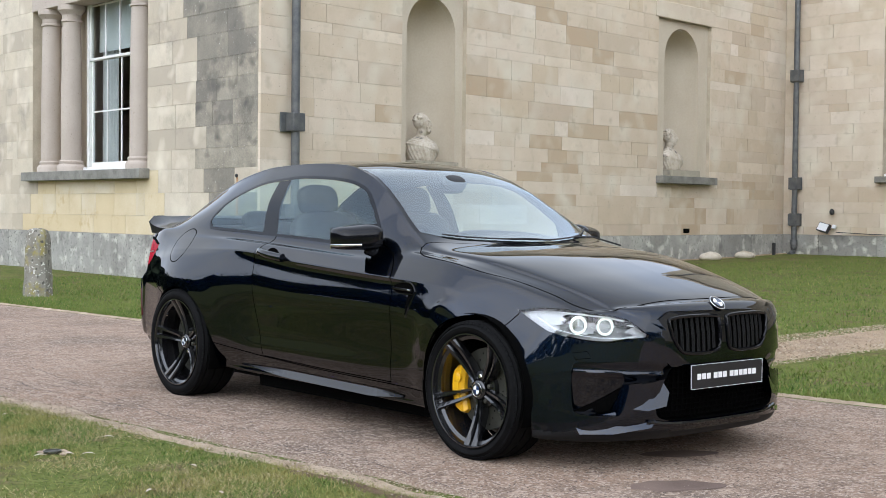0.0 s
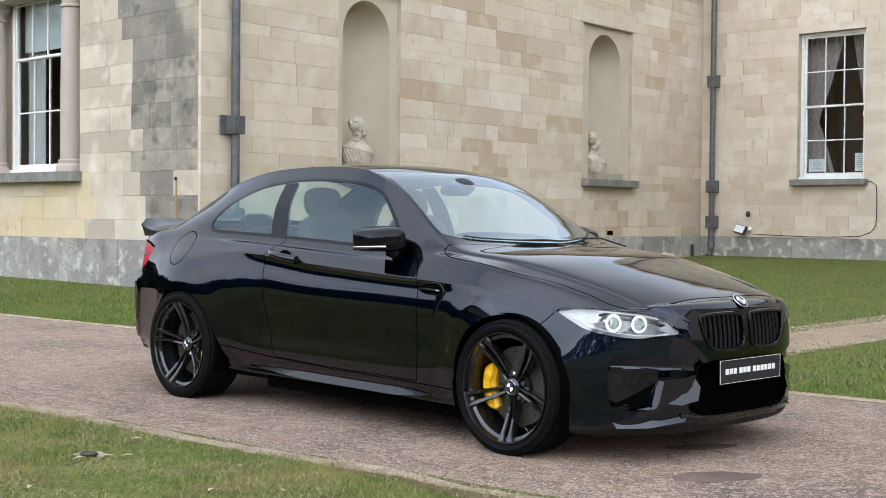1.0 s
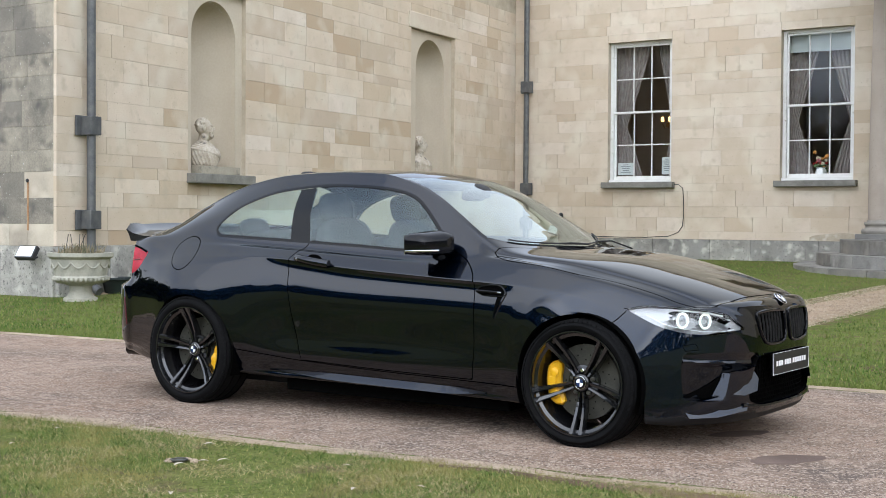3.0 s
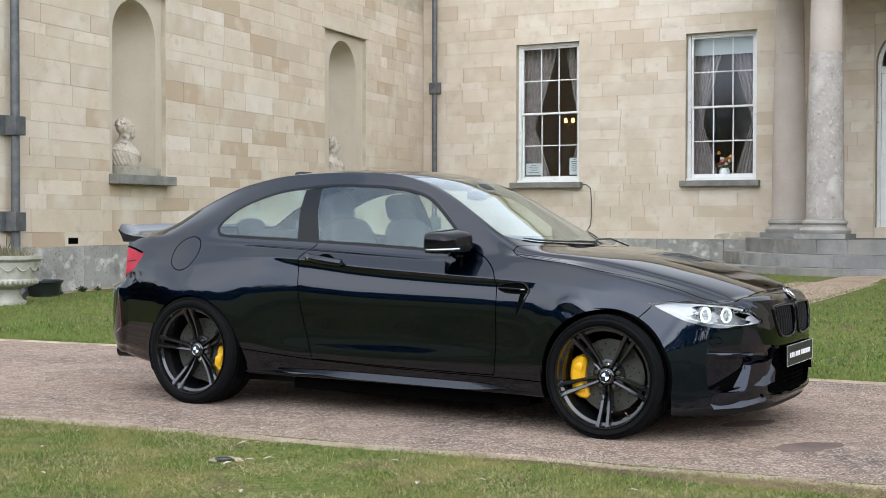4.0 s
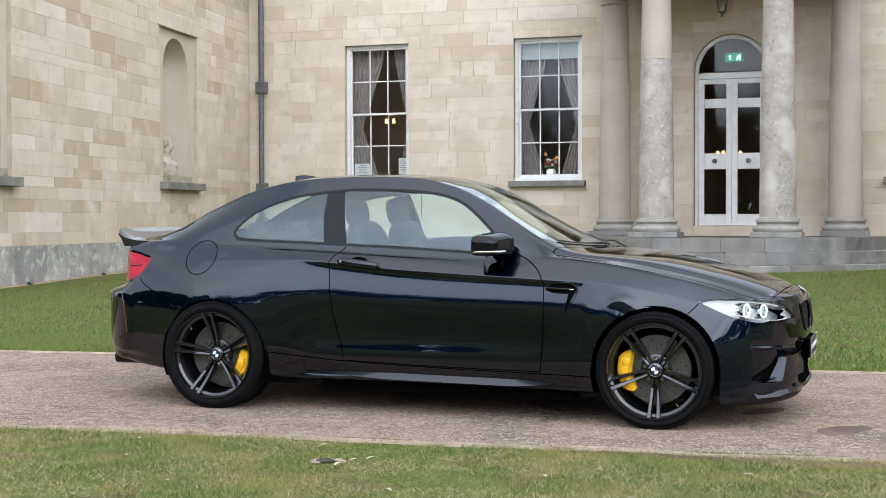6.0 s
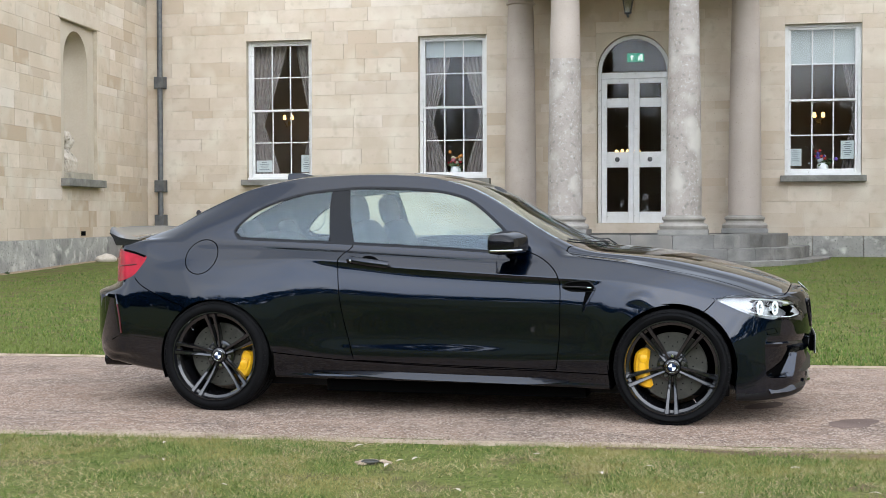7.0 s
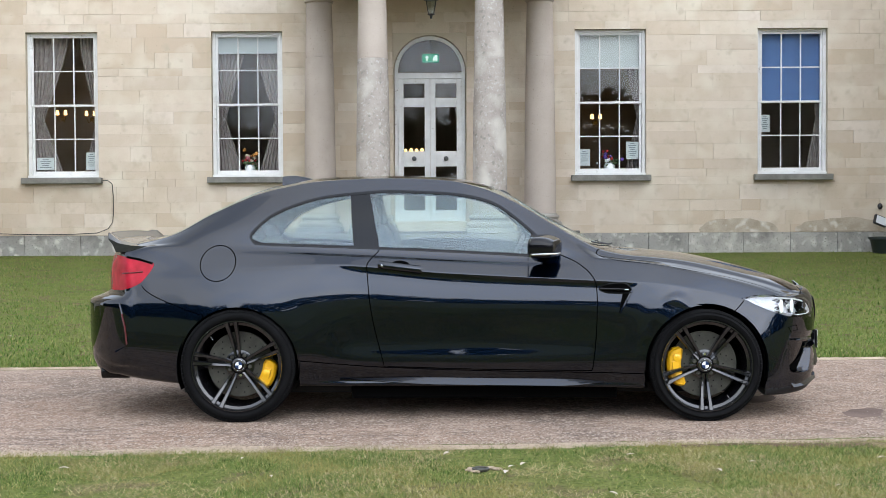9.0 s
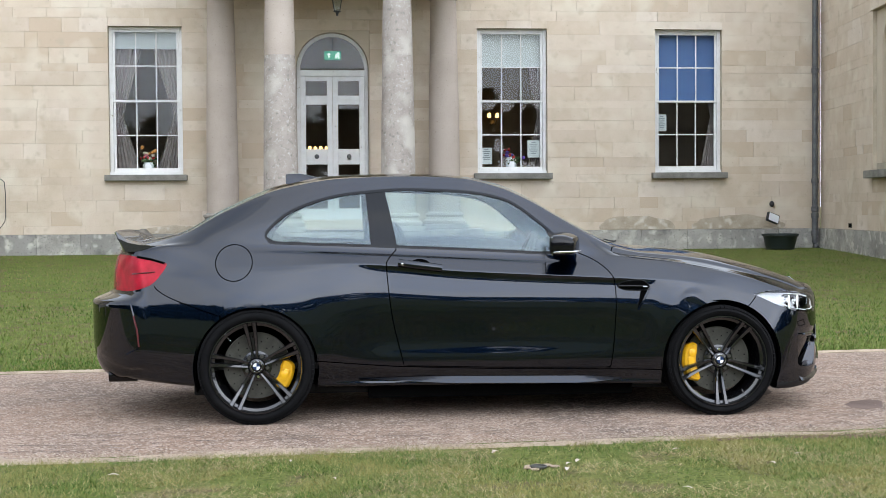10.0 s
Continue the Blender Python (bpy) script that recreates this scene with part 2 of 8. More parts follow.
M_SOIL = material("lawn_base", (0.075, 0.105, 0.022), 0.95, vary=(0.13, 0.135, 0.04), scale=0.9, fine=30, bump=0.02, amount=0.9, spec=0.1, stain=(0.17, 0.14, 0.07), stain_scale=0.8, stain_at=(0.55, 0.75),
                  specks=(((0.115, 0.085, 0.048), 3.2, 0.53, 0.66), ((0.17, 0.165, 0.055), 6.5, 0.45, 0.85), ((0.045, 0.06, 0.014), 40, 0.48, 0.72)))
M_GLASS = glass_material("window_glass", (0.86, 0.90, 0.89), 0.0, 0.9, 0.035)
M_ROOM = material("dim_room_wall", (0.46, 0.37, 0.27), 0.9, vary=(0.36, 0.28, 0.19), scale=1.5)

# ---- builders ----
def link_mesh(name, bm, mat, parent=None, label="", smooth=False):
    me = bpy.data.meshes.new(name)
    bm.normal_update()
    bm.to_mesh(me)
    bm.free()
    if mat:
        me.materials.append(mat)
    if smooth:
        me.shade_smooth()
        me.set_sharp_from_angle(angle=radians(40))
    ob = new(name, me)
    if parent:
        ob.parent = parent
    return tagged(ob, label)


def part(name, bm, mat, parent, label="", smooth=False):
    return link_mesh(name, bm, mat, parent, label, smooth)


def box(bm, x0, x1, y0, y1, z0, z1, bevel=0.0, seg=1):
    r = bmesh.ops.create_cube(bm, size=1.0, matrix=Matrix.Translation(((x0 + x1) / 2, (y0 + y1) / 2, (z0 + z1) / 2)) @ Matrix.Diagonal((x1 - x0, y1 - y0, z1 - z0, 1)))
    if bevel:
        edges = list({e for v in r["verts"] for e in v.link_edges})
        bmesh.ops.bevel(bm, geom=edges, offset=bevel, segments=seg, affect='EDGES', profile=0.6)
    return r


def boxed(x0, x1, y0, y1, z0, z1, bevel=0.0, seg=1):
    bm = bmesh.new()
    box(bm, x0, x1, y0, y1, z0, z1, bevel, seg)
    return bm


def lathe(profile, seg=32, bm=None, m=None):
    """A turned solid about z from (radius, height) pairs, bottom to top."""
    bm = bm or bmesh.new()
    m = m or Matrix()
    rings = [[bm.verts.new(m @ Vector((r * math.cos(2 * math.pi * i / seg), r * math.sin(2 * math.pi * i / seg), z))) for i in range(seg)] for r, z in profile]
    for a, b in zip(rings, rings[1:]):
        for i in range(seg):
            bm.faces.new((a[i], a[(i + 1) % seg], b[(i + 1) % seg], b[i]))
    bm.faces.new(rings[0][::-1])
    bm.faces.new(rings[-1])
    return bm


def tube(points, r, seg=8, bm=None, closed=False):
    """A round bar along a line of points."""
    bm = bm or bmesh.new()
    pts = [Vector(p) for p in points]
    n = len(pts)
    rings = []
    up = Vector((0.13, 0.31, 0.94))
    for i, p in enumerate(pts):
        d = (pts[(i + 1) % n] - pts[i - 1]) if closed else (pts[min(i + 1, n - 1)] - pts[max(i - 1, 0)])
        d.normalize()
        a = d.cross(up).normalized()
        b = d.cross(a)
        rings.append([bm.verts.new(p + r * (math.cos(2 * math.pi * k / seg) * a + math.sin(2 * math.pi * k / seg) * b)) for k in range(seg)])
    pairs = list(zip(rings, rings[1:])) + ([(rings[-1], rings[0])] if closed else [])
    for a, b in pairs:
        for k in range(seg):
            bm.faces.new((a[k], a[(k + 1) % seg], b[(k + 1) % seg], b[k]))
    if not closed:
        bm.faces.new(rings[0][::-1])
        bm.faces.new(rings[-1])
    return bm


def prism(outline, y0, y1, bm=None):
    """An outline in x, z given depth from y0 to y1."""
    bm = bm or bmesh.new()
    f = [bm.verts.new((x, y0, z)) for x, z in outline]
    k = [bm.verts.new((x, y1, z)) for x, z in outline]
    bm.faces.new(f)
    bm.faces.new(k[::-1])
    n = len(f)
    for i in range(n):
        bm.faces.new((f[i], k[i], k[(i + 1) % n], f[(i + 1) % n]))
    return bm


def fix(bm):
    bmesh.ops.recalc_face_normals(bm, faces=bm.faces)
    return bm


def empty(name, m, label, category, group="", kind=""):
    ob = new(name)
    ob.matrix_world = m
    return tagged(ob, label, category, group, kind)


# ---- ground ----
def smooth01(a, b, x):
    t = np.clip((x - a) / (b - a), 0, 1)
    return t * t * (3 - 2 * t)


GROUND_FALL = 0.30
def ground_z(x, y):
    return GROUND_FALL * min(max((y - 2.6) / 18.0, 0.0), 1.0) + (0.02 * noise.noise((x * 0.3, y * 0.3, 0)) if 2.8 < y < 20 else 0.0)


def road_near(x):
    return -1.77 + 0.072 * x + 0.035 * noise.noise((x * 0.9, 3.1, 0)) + 0.02 * noise.noise((x * 3.1, 7.1, 0))


def road_far(x):
    return 2.05 + 0.072 * x + 0.035 * noise.noise((x * 0.8, 9.4, 0))


def sheet(xs, ys, zf, inside=None):
    bm = bmesh.new()
    grid = [[bm.verts.new((x, y, zf(x, y))) for x in xs] for y in ys]
    for j in range(len(ys) - 1):
        for i in range(len(xs) - 1):
            bm.faces.new((grid[j][i], grid[j][i + 1], grid[j + 1][i + 1], grid[j + 1][i]))
    return bm


xs = sorted({*np.round(np.arange(-20, 20.01, 0.5), 3), -3000.0, -900.0, -300.0, -120.0, -60.0, -35.0, 35.0, 60.0, 120.0, 300.0, 900.0, 3000.0})
ys = sorted({*np.round(np.arange(-12, 24.01, 0.5), 3), -3000.0, -900.0, -300.0, -120.0, -60.0, -30.0, -18.0, 40.0, 120.0, 500.0, 3000.0})
ground = tagged(link_mesh("ground", sheet(xs, ys, ground_z), M_SOIL, smooth=True), "mown green lawn with worn straw-coloured patches", "lawn", kind="structure")


def strip(name, xs, near, far, rise, mat, label, category, cross=6):
    """A surface between two lines across x, just above the ground."""
    bm = bmesh.new()
    rows = []
    for x in xs:
        a, b = near(x), far(x)
        rows.append([bm.verts.new((x, a + (b - a) * k / cross, ground_z(x, a + (b - a) * k / cross) + rise - (rise + 0.002 if k in (0, cross) else 0.0))) for k in range(cross + 1)])
    for p, q in zip(rows, rows[1:]):
        for k in range(cross):
            bm.faces.new((p[k], q[k], q[k + 1], p[k + 1]))
    return tagged(link_mesh(name, bm, mat, smooth=False), label, category, kind="structure")


long_xs = [-60, -45, -32, -24] + [x * 0.1 for x in range(-180, 181)] + [24, 32, 45, 60]
strip("road", long_xs, lambda x: road_near(x) + 0.05, lambda x: road_far(x) - 0.03, 0.009, M_ROAD, "worn pinkish-brown tarmac drive with fine cracks", "road", 12)
strip("road_edge", long_xs, lambda x: road_near(x) - 0.05, lambda x: road_near(x) + 0.10 + 0.16 * noise.noise((x * 1.7, 1.7, 0)) + 0.06 * noise.noise((x * 7.0, 2.7, 0)), 0.0125, M_GRIT, "crumbling pale grit along the drive beside the lawn", "road edge", 3)
strip("road_edge", long_xs, lambda x: road_far(x) - 0.07 + 0.03 * noise.noise((x * 2.0, 4.7, 0)), lambda x: road_far(x) + 0.03, 0.013, M_GRIT, "thin line of pale grit along the far lawn", "road edge", 3)


strip("soil_edge", [2.4 + 0.1 * k for k in range(61)], lambda x: road_near(x) - 0.07 - 0.16 * float(smooth01(2.4, 3.6, x)) - 0.05 * noise.noise((x * 2.3, 6.1, 0)), lambda x: road_near(x) - 0.03, 0.009, M_EARTH, "bare reddish-brown soil between drive and lawn", "soil", 3)


def path_bm():
    bm = bmesh.new()
    rows = []
    for i in range(0, 118):
        y = 2.0 + i * 0.115
        l = 0.25 + 0.06 * noise.noise((y * 1.3, 0.3, 0))
        r = 1.42 + 0.06 * noise.noise((y * 1.3, 5.3, 0)) + max(0, 3.2 - y) * 0.5
        rows.append([bm.verts.new((l + (r - l) * k / 4, y, ground_z(0, y) + 0.014 + (0.012 if 0 < k < 4 else -0.05))) for k in range(5)])
    for p, q in zip(rows, rows[1:]):
        for k in range(4):
            bm.faces.new((p[k], p[k + 1], q[k + 1], q[k]))
    return bm


tagged(link_mesh("path", path_bm(), M_GRAVEL), "tan gravel path across the lawn to the steps", "path", kind="structure")

# ---- walls: x along the wall, y into it, z up ----
PLINTH_TOP, WALL_TOP, LINK_TOP = 0.74, 10.6, 7.3
FACADE = pose(-10.42, 20.47, 0)
LEFT = Matrix.Translation((-8.70, 5.41, 0)) @ Matrix(((-0.1135, -0.9935, 0, 0), (0.9935, -0.1135, 0, 0), (0, 0, 1, 0), (0, 0, 0, 1)))
RIGHT = Matrix.Translation((11.64, 20.47, 0)) @ Matrix(((-0.1135, 0.9935, 0, 0), (-0.9935, -0.1135, 0, 0), (0, 0, 1, 0), (0, 0, 0, 1)))
WING = pose(-18.3, 5.41, 0)
WING_RIGHT = pose(9.92, 5.41, 0)
L_LEN, F_LEN = 15.16, 22.06


def wall_core(name, m, length, openings, label, thick=0.5, start=0.0, top=None):
    """The body of a wall, a slab 1 cm behind the stone faces, with its openings cut through."""
    us = sorted({start, length, *[v for o in openings for v in o[:2]]})
    zs = sorted({-0.4, top or WALL_TOP, *[v for o in openings for v in o[2:4]]})
    solid = {(i, j): not any(o[0] - 1e-6 <= us[i] and us[i + 1] <= o[1] + 1e-6 and o[2] - 1e-6 <= zs[j] and zs[j + 1] <= o[3] + 1e-6 for o in openings)
             for i in range(len(us) - 1) for j in range(len(zs) - 1)}
    bm = bmesh.new()
    cache = {}

    def vert(u, y, z):
        k = (round(u, 4), y, round(z, 4))
        if k not in cache:
            cache[k] = bm.verts.new((u, y, z))
        return cache[k]
    a, b = 0.012, thick
    for (i, j), s in solid.items():
        if not s:
            continue
        u0, u1, z0, z1 = us[i], us[i + 1], zs[j], zs[j + 1]
        bm.faces.new([vert(u0, a, z0), vert(u1, a, z0), vert(u1, a, z1), vert(u0, a, z1)])
        bm.faces.new([vert(u0, b, z0), vert(u0, b, z1), vert(u1, b, z1), vert(u1, b, z0)])
        if not solid.get((i - 1, j)):
            bm.faces.new([vert(u0, a, z0), vert(u0, a, z1), vert(u0, b, z1), vert(u0, b, z0)])
        if not solid.get((i + 1, j)):
            bm.faces.new([vert(u1, a, z0), vert(u1, b, z0), vert(u1, b, z1), vert(u1, a, z1)])
        if not solid.get((i, j - 1)):
            bm.faces.new([vert(u0, a, z0), vert(u0, b, z0), vert(u1, b, z0), vert(u1, a, z0)])
        if not solid.get((i, j + 1)):
            bm.faces.new([vert(u0, a, z1), vert(u1, a, z1), vert(u1, b, z1), vert(u0, b, z1)])
    ob = link_mesh(name, bm, M_JOINT)
    ob.matrix_world = m
    return tagged(ob, label, "wall", kind="structure")


WINDOWS = [(-7.98, -6.42), (-3.95, -2.41), (3.92, 5.46), (7.87, 9.38)]
HEAD, SILL = 5.14, 1.99
DOOR = (-0.02, 1.58)
FLOOR = 0.80
facade_openings = [(a + 10.42, b + 10.42, SILL - 0.02, HEAD) for a, b in WINDOWS] + [(DOOR[0] + 10.42, DOOR[1] + 10.42, FLOOR, 5.08)]
NICHES = [(2.85, 4.37, 1.83, 4.74, 0.575), (10.04, 11.99, 1.91, 5.02, 0.63)]
right_niches = [(L_LEN - b + 0.6, L_LEN - a + 0.6, c, d, r) for a, b, c, d, r in NICHES]
wing_opening = [(2.05, 6.35, 1.79, 6.9)]
wall_facade = wall_core("wall_facade", FACADE, F_LEN, facade_openings, "cream limestone ashlar front of a country house", start=-0.45)
wall_left = wall_core("wall_left", LEFT, L_LEN + 0.3, [n[:4] for n in NICHES], "cream limestone ashlar side wall with arched niches", start=0.09, top=LINK_TOP)
wall_right = wall_core("wall_right", RIGHT, L_LEN, [n[:4] for n in right_niches], "cream limestone ashlar side wall with arched niches", top=7.5)
wall_wing = wall_core("wall_wing", WING, 9.53, wing_opening, "weathered limestone wing wall with sooty corner stones", top=LINK_TOP)
wall_wing_right = wall_core("wall_wing_right", WING_RIGHT, 9.0, [], "limestone wing wall across the forecourt", top=7.5)


def cornice(length, m, name, top):
    bm = prism([(0.0, top), (length, top), (length, top + 0.35), (0, top + 0.35)], -0.35, 0.6)
    ob = tagged(link_mesh(name, fix(bm), M_STONE), "projecting stone cornice along the roofline", "cornice", kind="structure")
    ob.matrix_world = m


for m, ln, top in ((FACADE, F_LEN, WALL_TOP), (LEFT, L_LEN, LINK_TOP), (RIGHT, L_LEN, 7.5), (WING, 9.6, LINK_TOP), (WING_RIGHT, 9.0, 7.5)):
    cornice(ln, m, "trim", top)


# ---- sash windows ----
def sash_window(name, m, w, z0, z1, cols=3, label=""):
    """A white box sash in an opening of width w; y = 0 is the stone face. Four rows of panes, two to a sash."""
    e = empty(name, m, label, "window", "sash windows of the front", "structure")
    d = 0.14
    bm = bmesh.new()
    box(bm, 0.0, 0.075, d, d + 0.10, z0 + 0.06, z1, 0.004), box(bm, w - 0.075, w, d, d + 0.10, z0 + 0.06, z1, 0.004)
    box(bm, 0.078, w - 0.078, d, d + 0.10, z1 - 0.06, z1, 0.004)
    part("window_frame", bm, M_WHITE, e, "white-painted sash box, a little flaked")
    bm = bmesh.new()
    box(bm, 0.0, w, d - 0.07, d + 0.12, z0, z0 + 0.057, 0.006)
    part("window_sill", bm, M_WHITE, e, "white-painted timber sill with flaking paint")
    mid = (z0 + z1) / 2
    for lower in (True, False):
        za, zb = (z0 + 0.06, mid + 0.02) if lower else (mid - 0.02, z1 - 0.062)
        ya = d + (0.055 if lower else 0.015)
        yb = ya + 0.04
        rail = 0.085 if lower else 0.045
        bm = bmesh.new()
        box(bm, 0.078, 0.125, ya, yb, za, zb, 0.003), box(bm, w - 0.125, w - 0.078, ya, yb, za, zb, 0.003)
        box(bm, 0.127, w - 0.127, ya, yb, za, za + rail, 0.003), box(bm, 0.127, w - 0.127, ya, yb, zb - 0.045, zb, 0.003)
        sash = part("sash", bm, M_WHITE, e)
        ga, gb = za + rail, zb - 0.045
        for k in range(1, cols):
            u = 0.127 + (w - 0.254) * k / cols
            part("glazing_bar", boxed(u - 0.013, u + 0.013, ya + 0.004, yb - 0.004, ga, gb, 0.004), M_WHITE, sash)
        part("glazing_bar", boxed(0.127, w - 0.127, ya + 0.007, yb - 0.007, (ga + gb) / 2 - 0.013, (ga + gb) / 2 + 0.013, 0.004), M_WHITE, sash)
        for k in range(cols):
            for r in range(2):
                ua, ub = 0.127 + (w - 0.254) * k / cols + 0.005, 0.127 + (w - 0.254) * (k + 1) / cols - 0.005
                pa, pb = ga + (gb - ga) * r / 2 + 0.005, ga + (gb - ga) * (r + 1) / 2 - 0.005
                bm = bmesh.new()
                tilt = random.uniform(-0.0022, 0.0022)
                vs = [bm.verts.new(p) for p in ((ua, ya + 0.02 + tilt, pa), (ub, ya + 0.02 - tilt, pa), (ub, ya + 0.02 - tilt * 0.4, pb), (ua, ya + 0.02 + tilt * 1.3, pb))]
                bm.faces.new(vs)
                p = part("pane", bm, M_GLASS, sash)
                p.visible_shadow = False
    return e


def stone_sill(m, u0, u1, z, parent_name="window_sill_stone", depth=0.16, h=0.13):
    bm = boxed(u0, u1, -depth, 0.12, z - h, z, 0.012, 2)
    for v in bm.verts:
        v.co += Vector((0, 0, 0.006)) * noise.noise(v.co * 5 + m.translation)
    ob = tagged(link_mesh(parent_name, bm, M_SILL), "grey weathered stone sill below an opening", "sill", kind="structure")
    ob.matrix_world = m
    return ob


for i, (a, b) in enumerate(WINDOWS):
    sash_window(f"window_{i + 1}", pose(a, 20.47, 0), b - a, SILL, HEAD, 3, "tall white-painted sash window with twelve panes")
    stone_sill(pose(a, 20.47, 0), -0.09, b - a + 0.09, SILL)


def room(name, x0, x1, y0, y1, z0, z1):
    """A dim room behind the windows, open towards them."""
    bm = bmesh.new()
    box(bm, x0, x1, y0, y1, z0, z1)
    for f in [f for f in bm.faces if f.normal.y < -0.5]:
        bm.faces.remove(f)
    bmesh.ops.reverse_faces(bm, faces=bm.faces)
    return tagged(link_mesh(name, bm, M_ROOM), "dim brown room seen through the windows", "room", kind="structure")


room("wall_room", -9.8, -5.2, 20.975, 25.5, 0.88, 5.9)
room("wall_room", -5.1, -1.7, 20.975, 25.5, 0.88, 5.9)
room("wall_hall", -1.6, 3.2, 20.975, 28.0, 0.79, 6.3)
room("wall_room", 3.3, 6.6, 20.975, 25.5, 0.88, 5.9)
room("wall_room", 6.7, 11.1, 20.975, 25.5, 0.88, 5.9)


# ---- niches ----
def arch_points(c, spring, r, n=24):
    return [(c + r * math.cos(math.pi * k / n), spring + r * math.sin(math.pi * k / n)) for k in range(n + 1)]


def spandrel(u0, u1, z0, z1, c, spring, r, y0, y1):
    """A slab with an arched opening reaching its foot."""
    bm = bmesh.new()
    arc = arch_points(c, spring, r)
    inner = [(c + r, z0)] + arc + [(c - r, z0)]
    outer = []
    for x, z in inner:
        if z <= spring + 1e-6:
            outer.append((u1 if x > c else u0, z))
        else:
            ang = math.atan2(z - spring, x - c)
            s = min((u1 - c) / max(abs(math.cos(ang)), 1e-6), (z1 - spring) / max(math.sin(ang), 1e-6))
            outer.append((c + s * math.cos(ang), spring + s * math.sin(ang)))
    fi, fo = [bm.verts.new((x, y0, z)) for x, z in inner], [bm.verts.new((x, y0, z)) for x, z in outer]
    ki, ko = [bm.verts.new((x, y1, z)) for x, z in inner], [bm.verts.new((x, y1, z)) for x, z in outer]
    for k in range(len(inner) - 1):
        bm.faces.new((fi[k], fo[k], fo[k + 1], fi[k + 1]))
        bm.faces.new((fi[k], fi[k + 1], ki[k + 1], ki[k]))
    # corner pieces of the outline
    for sx in (u0, u1):
        cor = bm.verts.new((sx, y0, z1))
        near = [k for k in range(len(outer) - 1) if (abs(outer[k][0] - sx) < 1e-5) != (abs(outer[k + 1][0] - sx) < 1e-5) and outer[k][1] > spring and max(outer[k][1], outer[k + 1][1]) > z1 - 1e-5]
        for k in near:
            bm.faces.new((fo[k], cor, fo[k + 1]))
    return fix(bm)


def niche(name, m, u0, u1, z0, z1, r, label):
    c = (u0 + u1) / 2
    spring = z1 - 0.14 - r
    e = empty(name, m, label, "niche", "wall niches", "structure")
    part("surround", spandrel(u0, u1, z0, z1, c, spring, r, 0.09, 0.2), M_RENDER, e, "smooth recessed panel round the arch")
    bm = bmesh.new()
    n, h = 20, 10
    prof = [z0 + (spring - z0) * k / 6 for k in range(7)]
    rows = [[bm.verts.new((c + r * math.cos(math.pi * i / n), 0.2 + 0.85 * r * math.sin(math.pi * i / n), z)) for i in range(n + 1)] for z in prof]
    for k in range(1, h + 1):
        ph = math.pi / 2 * k / h
        rows.append([bm.verts.new((c + r * math.cos(ph) * math.cos(math.pi * i / n), 0.2 + 0.85 * r * math.cos(ph) * math.sin(math.pi * i / n), spring + r * math.sin(ph))) for i in range(n + 1)])
    for a, b in zip(rows, rows[1:]):
        for i in range(n):
            bm.faces.new((a[i + 1], a[i], b[i], b[i + 1]))
    bm.faces.new(rows[0])
    part("hollow", bm, M_RENDER, e, smooth=True)
    bm = boxed(u0 - 0.03, u1 + 0.05, -0.17, 0.09, z0 - 0.15, z0, 0.015, 2)
    part("ledge", bm, M_SILL, e, "dark weathered stone ledge")
    part("pedestal", boxed(c - 0.5, c + 0.52, -0.06, 0.55, z0 + 0.001, z0 + 0.13, 0.012, 2), M_NICHE_BLOCK, e)
    part("lintel", boxed(u0 - 0.12, u1 + 0.12, -0.02, 0.09, z1 + 0.003, z1 + 0.33, 0.01), M_STONE, e)
    return e


for m, ns in ((LEFT, NICHES), (RIGHT, right_niches)):
    for k, (a, b, c, d, r) in enumerate(ns):
        niche("niche", m, a, b, c, d, r, "tall arched niche in the ashlar with a stone ledge")


